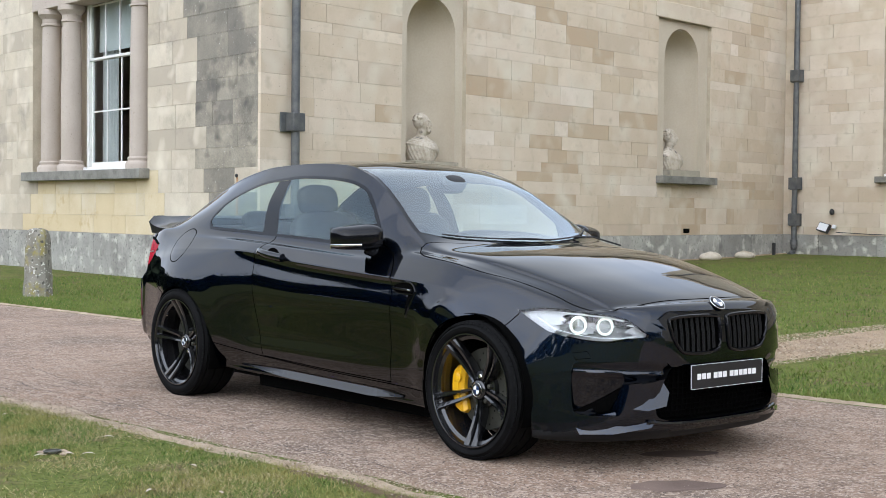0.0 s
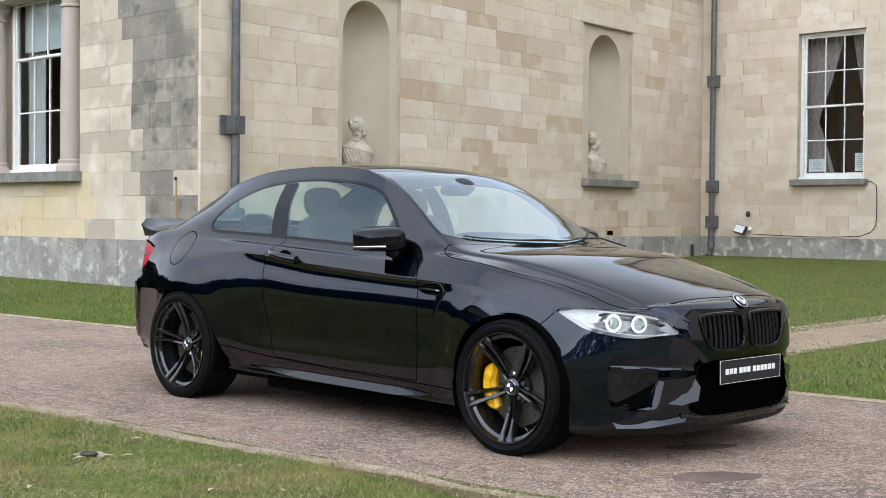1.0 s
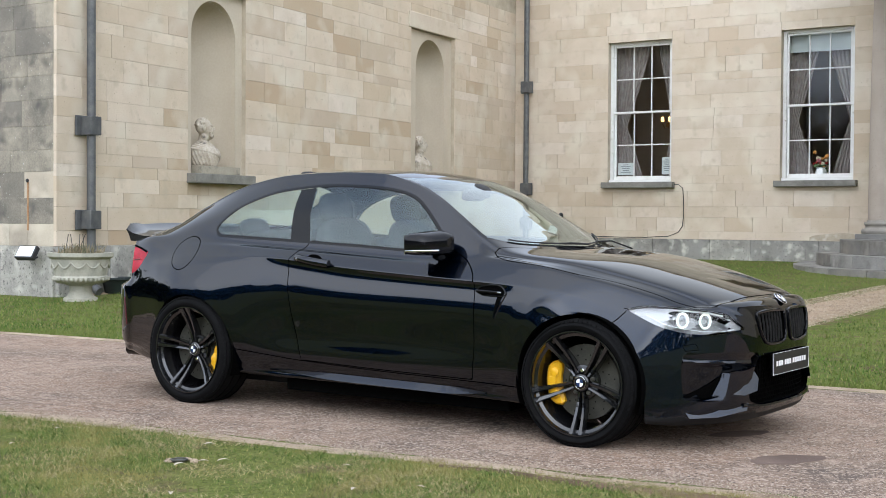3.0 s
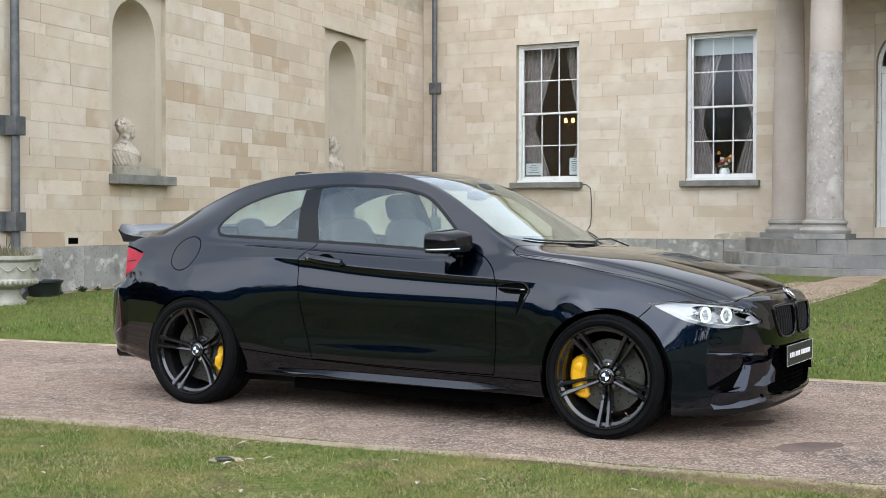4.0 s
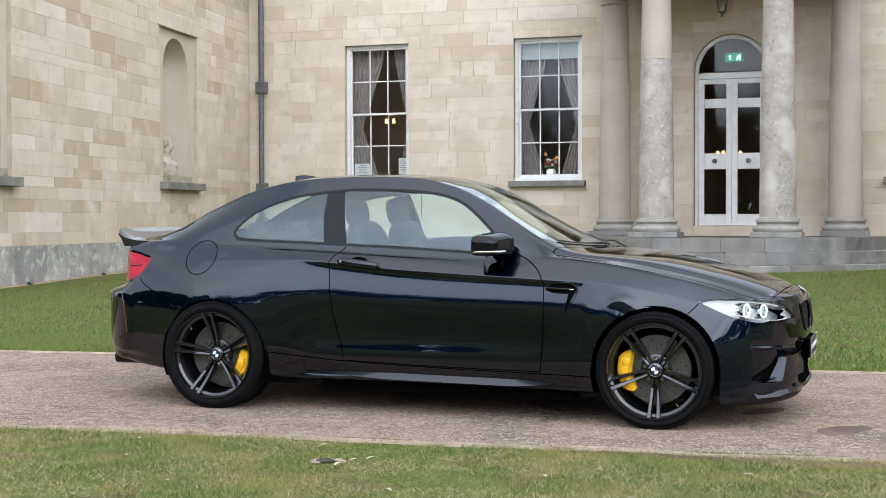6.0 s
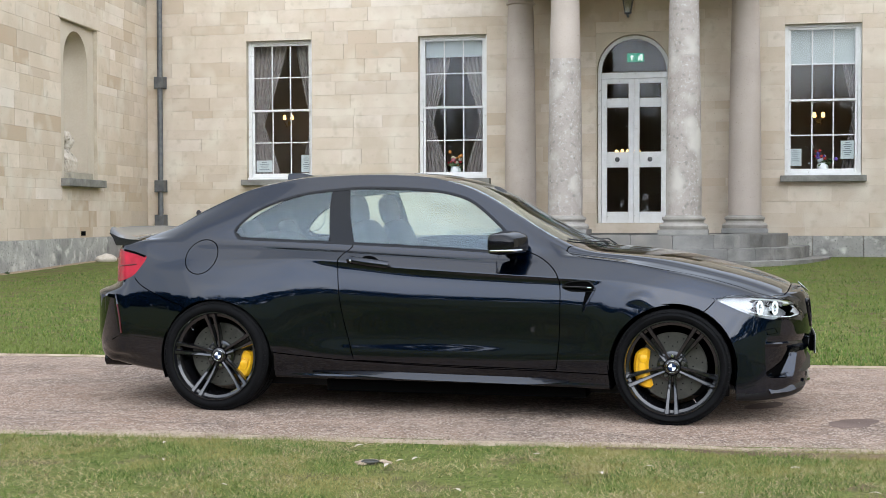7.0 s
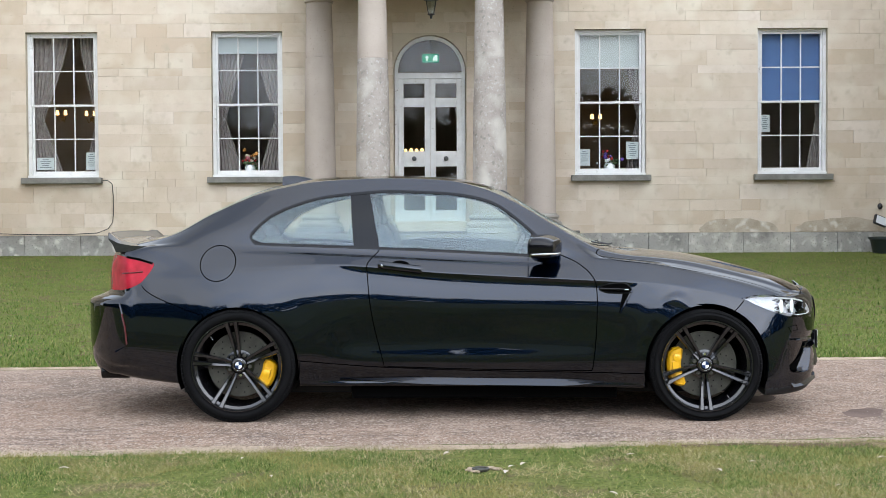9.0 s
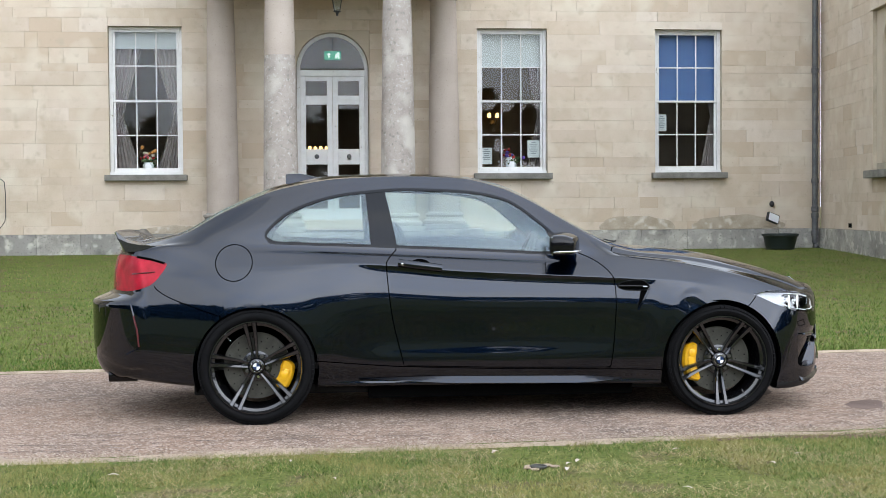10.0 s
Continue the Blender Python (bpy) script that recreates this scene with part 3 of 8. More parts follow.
# ---- entrance: arched white doors ----
def entrance():
    e = empty("door_1", pose(DOOR[0], 20.47, 0), "white double doors with dark glass below an arched fanlight", "door", kind="structure")
    w = DOOR[1] - DOOR[0]
    c, spring, r = w / 2, 4.26, w / 2
    part("arch_surround", spandrel(0.0, w, FLOOR, 5.08, c, spring, r - 0.02, 0.03, 0.2), M_RENDER, e)
    arc = arch_points(c, spring, r - 0.03)
    inn = arch_points(c, spring, r - 0.11)
    bm = bmesh.new()
    f = [bm.verts.new((x, 0.16, z)) for x, z in arc]
    g = [bm.verts.new((x, 0.16, z)) for x, z in inn]
    k = [bm.verts.new((x, 0.24, z)) for x, z in inn]
    for i in range(len(f) - 1):
        bm.faces.new((f[i], f[i + 1], g[i + 1], g[i]))
        bm.faces.new((g[i], g[i + 1], k[i + 1], k[i]))
    box(bm, 0.03, 0.105, 0.16, 0.26, FLOOR + 0.1, spring, 0.004), box(bm, w - 0.105, w - 0.03, 0.16, 0.26, FLOOR + 0.1, spring, 0.004)
    box(bm, 0.106, w - 0.106, 0.15, 0.27, 4.11, 4.24, 0.006)
    part("door_frame", fix(bm), M_WHITE, e)
    bm = bmesh.new()
    bm.faces.new([bm.verts.new((x, 0.2, z)) for x, z in inn])
    p = part("fanlight", fix(bm), M_GLASS, e, "dark semicircular glass")
    p.visible_shadow = False
    part("threshold", boxed(0.0, w, -0.02, 0.3, FLOOR - 0.02, 1.0, 0.01), M_STONE, e)
    for s in (0, 1):
        a = 0.108 if s == 0 else c + 0.003
        b = c - 0.003 if s == 0 else w - 0.108
        z0, z1 = 1.005, 4.105
        bm = bmesh.new()
        st = 0.115
        box(bm, a, a + st, 0.18, 0.225, z0, z1, 0.004), box(bm, b - st, b, 0.18, 0.225, z0, z1, 0.004)
        bands = ((z0, 1.245), (2.20, 2.535), (3.495, 3.69), (4.005, z1))
        for q0, q1 in bands:
            box(bm, a + st + 0.001, b - st - 0.001, 0.18, 0.225, q0, q1, 0.004)
        leaf = part("door_leaf", bm, M_WHITE, e, "white glazed door leaf")
        for (q0, q1), (r0, r1) in zip(bands, bands[1:]):
            bm = bmesh.new()
            bm.faces.new([bm.verts.new(v) for v in ((a + st, 0.2, q1), (b - st, 0.2, q1), (b - st, 0.2, r0), (a + st, 0.2, r0))])
            p = part("pane", bm, M_GLASS, leaf)
            p.visible_shadow = False
        bm = lathe([(0.018, 0), (0.018, 0.05), (0.045, 0.06), (0.052, 0.085), (0.04, 0.11), (0.01, 0.12)], 16, m=pose((a + b) / 2, 0.18, 2.37, 90))
        part("door_knob", bm, M_PIPE, leaf, "round dark knob", True)
    return e


entrance()


# ---- portico ----
def column(name, x, y, z0, z1, r0, r1, mat, label, upper=None, seam=3.36):
    e = empty(name, pose(x, y, z0), label, "column", "portico columns", "structure")
    part("base", boxed(-r0 * 1.38, r0 * 1.38, -r0 * 1.38, r0 * 1.38, 0, 0.10, 0.012, 2), M_STEP, e)
    prof = [(r0 * 1.3, 0.101), (r0 * 1.36, 0.13), (r0 * 1.36, 0.17), (r0 * 1.28, 0.20), (r0 * 1.16, 0.215), (r0 * 1.12, 0.25), (r0 * 1.16, 0.275), (r0 * 1.22, 0.29), (r0 * 1.2, 0.33), (r0 * 1.06, 0.345), (r0 * 1.02, 0.37)]
    part("base_moulding", lathe(prof, 40), M_BASE, e, "", True)
    h = z1 - z0
    drums = [0.372, seam, h]
    for a, b in zip(drums, drums[1:]):
        pr = []
        for k in range(9):
            z = a + 0.002 + (b - a - 0.004) * k / 8
            t = (z - 0.372) / (h - 0.372)
            pr.append((r0 + (r1 - r0) * (0.35 * t + 0.65 * t * t) - (0.004 if k in (0, 8) else 0), z))
        part("drum", lathe(pr, 48), upper if upper and a > 1 else mat, e, "", True)
    pr = [(r1 * 1.02, h + 0.001), (r1 * 1.12, h + 0.02), (r1 * 1.12, h + 0.05), (r1, h + 0.07), (r1, h + 0.22), (r1 * 1.3, h + 0.32), (r1 * 1.34, h + 0.36)]
    part("capital", lathe(pr, 40), mat, e, "", True)
    part("abacus", boxed(-r1 * 1.45, r1 * 1.45, -r1 * 1.45, r1 * 1.45, h + 0.361, h + 0.46, 0.01), mat, e)


COL_TOP = 5.60
for x in (-0.27, 1.98):
    column("column", x, 17.3, FLOOR, COL_TOP, 0.335, 0.262, M_COLUMN, "freestanding lichen-spotted grey stone column on a moulded base", M_COLUMN_WALL if x < 0 else None)
for x in (-1.53, 3.11):
    column("column", x, 19.7, FLOOR, COL_TOP, 0.335, 0.27, M_COLUMN_WALL, "brownish stone column standing against the house wall", None, 3.66)
bm = boxed(-2.1, 3.7, 16.75, 20.4, COL_TOP + 0.47, 6.9, 0.02)
tagged(link_mesh("portico_roof", bm, M_STONE), "plain stone entablature and flat roof of the portico", "portico", kind="structure")


def step_stone(cx, half, depth, inner, a0, a1, z0, z1):
    """One stone of a half-oval step, from angle a0 to a1, with a rounded nosing."""
    n = 10
    ring_out = [(cx + half * math.cos(a0 + (a1 - a0) * k / n), 20.44 - depth * math.sin(a0 + (a1 - a0) * k / n)) for k in range(n + 1)]
    ring_in = [(cx + (half - inner) * math.cos(a0 + (a1 - a0) * k / n), 20.44 - (depth - inner) * math.sin(a0 + (a1 - a0) * k / n)) for k in range(n + 1)]
    line = ring_out + ring_in[::-1]
    bm = bmesh.new()
    lo, hi = [bm.verts.new((x, y, z0)) for x, y in line], [bm.verts.new((x, y, z1)) for x, y in line]
    top = bm.faces.new(hi)
    for i in range(len(lo)):
        j = (i + 1) % len(lo)
        bm.faces.new((lo[i], lo[j], hi[j], hi[i]))
    bmesh.ops.bevel(bm, geom=list(top.edges), offset=0.014, segments=2, affect='EDGES')
    for v in bm.verts:
        v.co.z += 0.006 * noise.noise(v.co * 2.3)
    return fix(bm)


step_rnd = random.Random(31)
for half, depth, z0, z1, inner in ((3.19, 4.3, 0.55, FLOOR - 0.002, 0.9), (3.62, 4.75, 0.33, 0.545, 0.6), (4.04, 5.2, 0.0, 0.325, 0.6)):
    core = bmesh.new()
    line = [(0.80 + (half - 0.03) * math.cos(math.pi * k / 48), 20.44 - (depth - 0.03) * math.sin(math.pi * k / 48)) for k in range(49)]
    lo, hi = [core.verts.new((x, y, 0.0)) for x, y in line], [core.verts.new((x, y, z1 - 0.012)) for x, y in line]
    core.faces.new(hi)
    for i in range(49):
        core.faces.new((lo[i], lo[(i + 1) % 49], hi[(i + 1) % 49], hi[i]))
    step = tagged(link_mesh("step", fix(core), M_JOINT_DARK), "worn grey stone entrance step with a curved front", "step", "entrance steps", "structure")
    a = 0.02
    while a < math.pi - 0.03:
        b = min(a + step_rnd.uniform(0.17, 0.30), math.pi - 0.02)
        if math.pi - 0.02 - b < 0.12:
            b = math.pi - 0.02
        part("step_stone", step_stone(0.80, half, depth, inner, a + 0.0012, b - 0.0012, z0, z1 + step_rnd.uniform(-0.004, 0.004)), M_STEP, step)
        a = b


# ---- wing window between columns ----
def wing_window():
    e_m = pose(-14.1, 5.41, 0)
    stone_sill(e_m, -2.26, 2.22, 1.79, "window_sill_stone", 0.18, 0.16)
    back = bmesh.new()
    box(back, -2.15, -0.66, 0.40, 0.5, 1.795, 6.9), box(back, 1.16, 2.15, 0.40, 0.5, 1.795, 6.9), box(back, -0.66, 1.16, 0.40, 0.5, 5.7, 6.9)
    ob = tagged(link_mesh("wall_recess", back, M_RENDER), "smooth stone back of the window recess", "wall", kind="structure")
    ob.matrix_world = e_m
    w = sash_window("window_5", pose(-14.76, 5.41 + 0.2, 0), 1.81, 1.81, 5.7, 3, "white sash window between stone columns with a red curtain")
    for x in (-1.68, -0.87, 1.66):
        c = empty("column", e_m @ pose(x, 0.15, 1.792), "slender brownish stone column flanking the wing window", "column", "wing window columns", "structure")
        part("base", lathe([(0.25, 0), (0.25, 0.07), (0.235, 0.11), (0.205, 0.135), (0.215, 0.18), (0.19, 0.205)], 32), M_COLUMN_WALL, c, "", True)
        part("shaft", lathe([(0.180, 0.206), (0.180, 1.2), (0.170, 2.2), (0.158, 2.62)], 36), M_COLUMN_WALL, c, "", True)
        part("capital", lathe([(0.165, 2.621), (0.185, 2.635), (0.185, 2.66), (0.165, 2.675), (0.165, 2.75), (0.225, 2.82), (0.24, 2.83), (0.24, 2.92)], 32), M_COLUMN_WALL, c, "", True)
    bm = boxed(-2.15, 2.15, -0.02, 0.4, 4.715, 5.6, 0.01)
    ob = tagged(link_mesh("trim", bm, M_COLUMN_WALL), "plain stone lintel over the flanking columns", "lintel", kind="structure")
    ob.matrix_world = e_m
    room("wall_room", -16.2, -12.0, 5.93, 9.8, 0.9, 6.9)


wing_window()

# ---- the car: x forward from the rear axle, y to its left, z up from the road ----
def curve(*pairs):
    """A smooth line through (x, value) pairs that does not overshoot."""
    x, y = np.array(pairs, float).T
    h, d = np.diff(x), np.diff(y) / np.diff(x)
    m = np.zeros(len(x))
    m[0], m[-1] = d[0], d[-1]
    for k in range(1, len(x) - 1):
        if d[k - 1] * d[k] > 0:
            w1, w2 = 2 * h[k] + h[k - 1], h[k] + 2 * h[k - 1]
            m[k] = (w1 + w2) / (w1 / d[k - 1] + w2 / d[k])

    def f(q):
        q = np.clip(np.asarray(q, float), x[0], x[-1])
        k = np.clip(np.searchsorted(x, q) - 1, 0, len(h) - 1)
        t = (q - x[k]) / h[k]
        return (2 * t**3 - 3 * t**2 + 1) * y[k] + (t**3 - 2 * t**2 + t) * h[k] * m[k] + (-2 * t**3 + 3 * t**2) * y[k + 1] + (t**3 - t**2) * h[k] * m[k + 1]
    return f


R_HUB, F_HUB = Vector((0, 0, 0.332)), Vector((2.693, 0, 0.327))
# lines of the body along its length: heights and half-widths
z_under = curve((-0.95, 0.275), (-0.7, 0.235), (-0.33, 0.21), (0.35, 0.20), (2.3, 0.185), (3.0, 0.165), (3.4, 0.14))
w_under = curve((-0.95, 0.58), (-0.5, 0.76), (0.35, 0.74), (1.2, 0.735), (2.3, 0.76), (3.0, 0.79), (3.4, 0.76))
w_sill = curve((-0.95, 0.66), (-0.5, 0.83), (0.0, 0.86), (0.40, 0.795), (0.7, 0.775), (1.4, 0.785), (2.1, 0.80), (2.35, 0.815), (3.0, 0.855), (3.4, 0.82))
w_low = curve((-0.95, 0.72), (-0.5, 0.855), (0.0, 0.888), (0.45, 0.832), (0.8, 0.8085), (1.4, 0.8195), (2.05, 0.834), (2.35, 0.852), (2.7, 0.883), (3.1, 0.87), (3.4, 0.835))
w_tuck = curve((-0.95, 0.75), (-0.5, 0.872), (0.0, 0.898), (0.4, 0.857), (0.8, 0.8085), (1.4, 0.8175), (2.0, 0.836), (2.35, 0.862), (2.7, 0.890), (3.1, 0.87), (3.4, 0.835))
w_waist = curve((-0.95, 0.75), (-0.5, 0.862), (0.0, 0.893), (0.4, 0.866), (0.8, 0.830), (1.4, 0.836), (2.1, 0.858), (2.5, 0.882), (2.7, 0.888), (3.1, 0.85), (3.4, 0.80))
w_dip = curve((-0.95, 0.73), (-0.5, 0.815), (0.0, 0.846), (0.4, 0.830), (0.8, 0.806), (1.4, 0.816), (2.1, 0.842), (2.5, 0.862), (2.7, 0.862), (3.1, 0.82), (3.4, 0.775))
z_dip = curve((-0.95, 0.77), (-0.5, 0.82), (0.0, 0.84), (0.5, 0.865), (1.2, 0.815), (2.07, 0.78), (2.7, 0.73), (3.2, 0.66), (3.4, 0.62))
w_crease = curve((-0.95, 0.71), (-0.5, 0.778), (0.0, 0.812), (0.4, 0.812), (0.8, 0.808), (1.4, 0.824), (2.1, 0.850), (2.5, 0.850), (2.8, 0.838), (3.1, 0.797), (3.4, 0.75))
z_crease = curve((-0.95, 0.86), (-0.5, 0.885), (0.0, 0.90), (0.5, 0.912), (1.2, 0.862), (2.07, 0.815), (2.7, 0.785), (3.2, 0.705), (3.4, 0.655))
w_belt = curve((-0.95, 0.66), (-0.6, 0.695), (0.0, 0.708), (0.5, 0.700), (1.0, 0.705), (1.7, 0.722), (2.1, 0.740), (2.5, 0.760), (2.9, 0.748), (3.2, 0.715), (3.4, 0.675))
z_belt = curve((-0.95, 0.975), (-0.6, 1.015), (0.0, 1.02), (0.65, 0.992), (1.2, 0.968), (1.7, 0.942), (2.1, 0.932), (2.4, 0.905), (2.7, 0.865), (2.95, 0.828), (3.2, 0.768), (3.4, 0.695))
w_rail = curve((-0.95, 0.58), (-0.5, 0.585), (-0.2, 0.54), (0.15, 0.512), (0.6, 0.505), (1.1, 0.508), (1.4, 0.522), (1.7, 0.572), (2.0, 0.648), (2.2, 0.672), (2.6, 0.665), (3.0, 0.625), (3.4, 0.565))
z_rail = curve((-0.95, 1.005), (-0.62, 1.045), (-0.45, 1.085), (-0.2, 1.195), (0.15, 1.327), (0.5, 1.384), (0.87, 1.396), (1.2, 1.382), (1.42, 1.330), (1.6, 1.252), (1.8, 1.135), (2.0, 1.012), (2.12, 0.955), (2.25, 0.938), (2.6, 0.905), (3.0, 0.832), (3.2, 0.780), (3.4, 0.705))
z_top = curve((-0.95, 1.03), (-0.62, 1.062), (-0.5, 1.085), (-0.2, 1.245), (0.15, 1.386), (0.5, 1.437), (0.87, 1.445), (1.2, 1.431), (1.45, 1.382), (1.6, 1.318), (1.8, 1.200), (2.05, 1.066), (2.17, 1.014), (2.27, 0.988), (2.40, 0.978), (2.66, 0.952), (3.02, 0.872), (3.2, 0.818), (3.32, 0.772), (3.4, 0.725))
X_REAR, X_FRONT, CAP_R, CAP_F = -0.86, 3.37, 0.145, 0.09


def catmull(P, n):
    """Points on a smooth line through the rows of P (..., k, 2), n to a span."""
    k = P.shape[-2]
    ext = np.concatenate([2 * P[..., :1, :] - P[..., 1:2, :], P, 2 * P[..., -1:, :] - P[..., -2:-1, :]], axis=-2)
    out = []
    for i in range(k - 1):
        a, b, c, d = (ext[..., i + j, :] for j in range(4))
        for s in range(n):
            t = s / n
            out.append(0.5 * ((2 * b) + (c - a) * t + (2 * a - 5 * b + 4 * c - d) * t * t + (3 * b - a - 3 * c + d) * t**3))
    out.append(P[..., -1, :])
    return np.stack(out, axis=-2)


def sections(x):
    """Half sections (y outwards, z) at the stations x, from the floor's middle up to the roof's."""
    def row(w, z):
        return np.stack([w, z], -1)
    o = np.zeros_like(x)
    low = np.stack([row(o, z_under(x)), row(w_under(x) * 0.5, z_under(x)), row(w_under(x), z_under(x)), row(w_sill(x), z_under(x) + 0.05),
                    row(w_low(x), o + 0.345), row(w_tuck(x), o + 0.47), row(w_waist(x), 0.47 + 0.62 * (z_dip(x) - 0.47)), row(w_dip(x), z_dip(x)), row(w_crease(x), z_crease(x))], axis=-2)
    zr, zt, wr = z_rail(x), z_top(x), w_rail(x)
    mid = row(w_crease(x) * 0.36 + w_belt(x) * 0.64 + 0.012, z_crease(x) * 0.45 + z_belt(x) * 0.55)
    green = row((w_belt(x) + wr) / 2 + 0.10 * np.clip(zr - z_belt(x), 0, 1), (z_belt(x) + zr) / 2)
    high = np.stack([low[:, -1], mid, row(w_belt(x), z_belt(x)), green, row(wr, zr), row(wr * 0.93, zr + (zt - zr) * 0.40), row(wr * 0.6, zr + (zt - zr) * 0.80), row(wr * 0.3, zr + (zt - zr) * 0.955), row(o, zt)], axis=-2)
    return np.concatenate([catmull(low, 7), catmull(high, 8)[:, 1:]], axis=1)


def body_points(x, yz):
    """Flares over the wheels, and the nose and tail swept back towards the sides."""
    y, z = yz[..., 0].copy(), yz[..., 1].copy()
    xx = np.broadcast_to(x[:, None], y.shape).copy()
    side = smooth01(0.70, 0.84, y) * smooth01(0.90, 0.74, z)
    for hub, amp in ((R_HUB, 0.004), (F_HUB, 0.008)):
        r = np.hypot(xx - hub.x, z - hub.z)
        y += side * amp * smooth01(0.52, 0.37, r)
        # an upright lip round the arch
        lip = smooth01(0.43, 0.378, r) * smooth01(0.70, 0.80, y) * smooth01(0.78, 0.72, z) * smooth01(0.42, 0.56, z)
        y += lip * np.maximum(0, w_waist(xx) + amp - 0.004 - y)
    xx -= 0.42 * (y / 0.85) ** 3.6 * smooth01(2.2, 3.38, xx) * np.where(xx > 2, 1, 0)
    xx += 0.24 * (y / 0.78) ** 4 * smooth01(0.0, -0.86, xx)
    xx += 0.125 * smooth01(0.69, 0.752, z) * smooth01(-0.50, -0.95, xx)
    return np.stack([xx, -y, z], -1)


def body_grid():
    xs = np.arange(X_REAR, X_FRONT + 1e-6, 0.02)
    yz = sections(xs)
    rows_x, rows = [xs], [yz]
    taus = 1 - (1 - np.linspace(0, 1, 21)[1:]) ** 2.2
    for end, cap, first in ((X_FRONT, CAP_F, yz[-1]), (X_REAR, -CAP_R, yz[0])):
        mid = np.array([0.0, 0.46 if cap > 0 else 0.66])
        ks = (1 - taus ** 3) ** (1 / 3)
        ks[-1] = 0.02
        ring = mid + (first[None] - mid) * ks[:, None, None]
        if cap > 0:
            rows_x.append(end + cap * taus), rows.append(ring)
        else:
            rows_x.insert(0, (end + cap * taus)[::-1]), rows.insert(0, ring[::-1])
    X, YZ = np.concatenate(rows_x), np.concatenate(rows)
    return body_points(X, YZ)


def cut(bm, f):
    """Splits edges and faces of bm along f(points) = 0."""
    bm.verts.ensure_lookup_table()
    co = np.array([v.co for v in bm.verts])
    val = f(co)
    val[np.abs(val) < 2e-5] = 2e-5
    bm.verts.index_update()
    fresh = set()
    for e in list(bm.edges):
        a, b = val[e.verts[0].index], val[e.verts[1].index]
        if a * b < 0:
            fresh.add(bmesh.utils.edge_split(e, e.verts[0], a / (a - b))[1])
    for face in {g for v in fresh for g in v.link_faces}:
        on = [v for v in face.verts if v in fresh]
        if len(on) == 2:
            try:
                bmesh.utils.face_split(face, on[0], on[1])
            except ValueError:
                pass
        elif len(on) == 4:
            g, _ = bmesh.utils.face_split(face, on[0], on[1])
            for h in (face, g):
                if all(v in h.verts for v in on[2:]):
                    bmesh.utils.face_split(h, on[2], on[3])
                    break


def outline(points, n=6, sharp=()):
    """A closed smooth outline through 2D points."""
    P = np.array(points, float)
    k = len(P)
    out = []
    for i in range(k):
        a, b, c, d = P[i - 1], P[i], P[(i + 1) % k], P[(i + 2) % k]
        if i in sharp:
            a = 2 * b - c
        if (i + 1) % k in sharp:
            d = 2 * c - b
        for s in range(n):
            t = s / n
            out.append(0.5 * ((2 * b) + (c - a) * t + (2 * a - 5 * b + 4 * c - d) * t * t + (3 * b - a - 3 * c + d) * t**3))
    return np.array(out)


def open_line(points, n=8):
    return catmull(np.array(points, float), n)


def dist_in(poly, q):
    """Signed distance of points q (n, 2) to a closed outline, negative inside."""
    d = np.full(len(q), 1e9)
    inside = np.zeros(len(q), bool)
    for a, b in zip(poly, np.roll(poly, -1, 0)):
        ab = b - a
        t = np.clip(((q - a) @ ab) / max(ab @ ab, 1e-12), 0, 1)
        d = np.minimum(d, np.hypot(*(q - a - t[:, None] * ab).T))
        if a[1] != b[1]:
            c = ((a[1] > q[:, 1]) != (b[1] > q[:, 1])) & (q[:, 0] < (b[0] - a[0]) * (q[:, 1] - a[1]) / (b[1] - a[1]) + a[0])
            inside ^= c
    return np.where(inside, -d, d)


def dist_line(line, q):
    """Distance to an open line with a sign for its side; beyond its ends large."""
    best, sign, over = np.full(len(q), 1e9), np.ones(len(q)), np.zeros(len(q), bool)
    n = len(line) - 1
    for i in range(n):
        a, b = line[i], line[i + 1]
        ab = b - a
        t0 = ((q - a) @ ab) / max(ab @ ab, 1e-12)
        t = np.clip(t0, 0, 1)
        d = np.hypot(*(q - a - t[:, None] * ab).T)
        s = np.sign(ab[0] * (q[:, 1] - a[1]) - ab[1] * (q[:, 0] - a[0]))
        o = ((i == 0) & (t0 < -0.02)) | ((i == n - 1) & (t0 > 1.02))
        near = d < best
        best, sign, over = np.where(near, d, best), np.where(near, s, sign), np.where(near, o, over)
    return np.where(over, 1.0, best * np.where(sign == 0, 1, sign))


# side outlines in x, z
DLO = outline([(0.075, 1.045), (0.13, 1.03), (0.66, 1.008), (1.2, 0.984), (1.71, 0.955), (1.80, 0.965), (1.76, 1.045), (1.56, 1.218), (1.428, 1.285), (1.23, 1.322), (0.9, 1.338), (0.7, 1.330), (0.436, 1.297), (0.20, 1.215), (0.075, 1.115), (0.052, 1.07)], 5, (4, 5))

# ---- car materials ----
M_PAINT = material("black_metallic_paint", (0.0020, 0.0055, 0.0135), 0.38, metal=1.0, coat=1.0)
M_PAINT.node_tree.nodes["Principled BSDF"].inputs["Specular Tint"].default_value = (0.012, 0.018, 0.030, 1)
M_PAINT.node_tree.nodes["Principled BSDF"].inputs["Coat IOR"].default_value = 1.53
M_PAINT.node_tree.nodes["Principled BSDF"].inputs["Coat Roughness"].default_value = 0.03
M_GLOSS = material("gloss_black_trim", (0.004, 0.004, 0.005), 0.10, spec=0.28)
M_TRIM = material("satin_black_trim", (0.004, 0.005, 0.007), 0.14, spec=0.2)
M_SHELL = material("matt_black_inner", (0.0018, 0.0018, 0.0018), 0.9, spec=0.02)
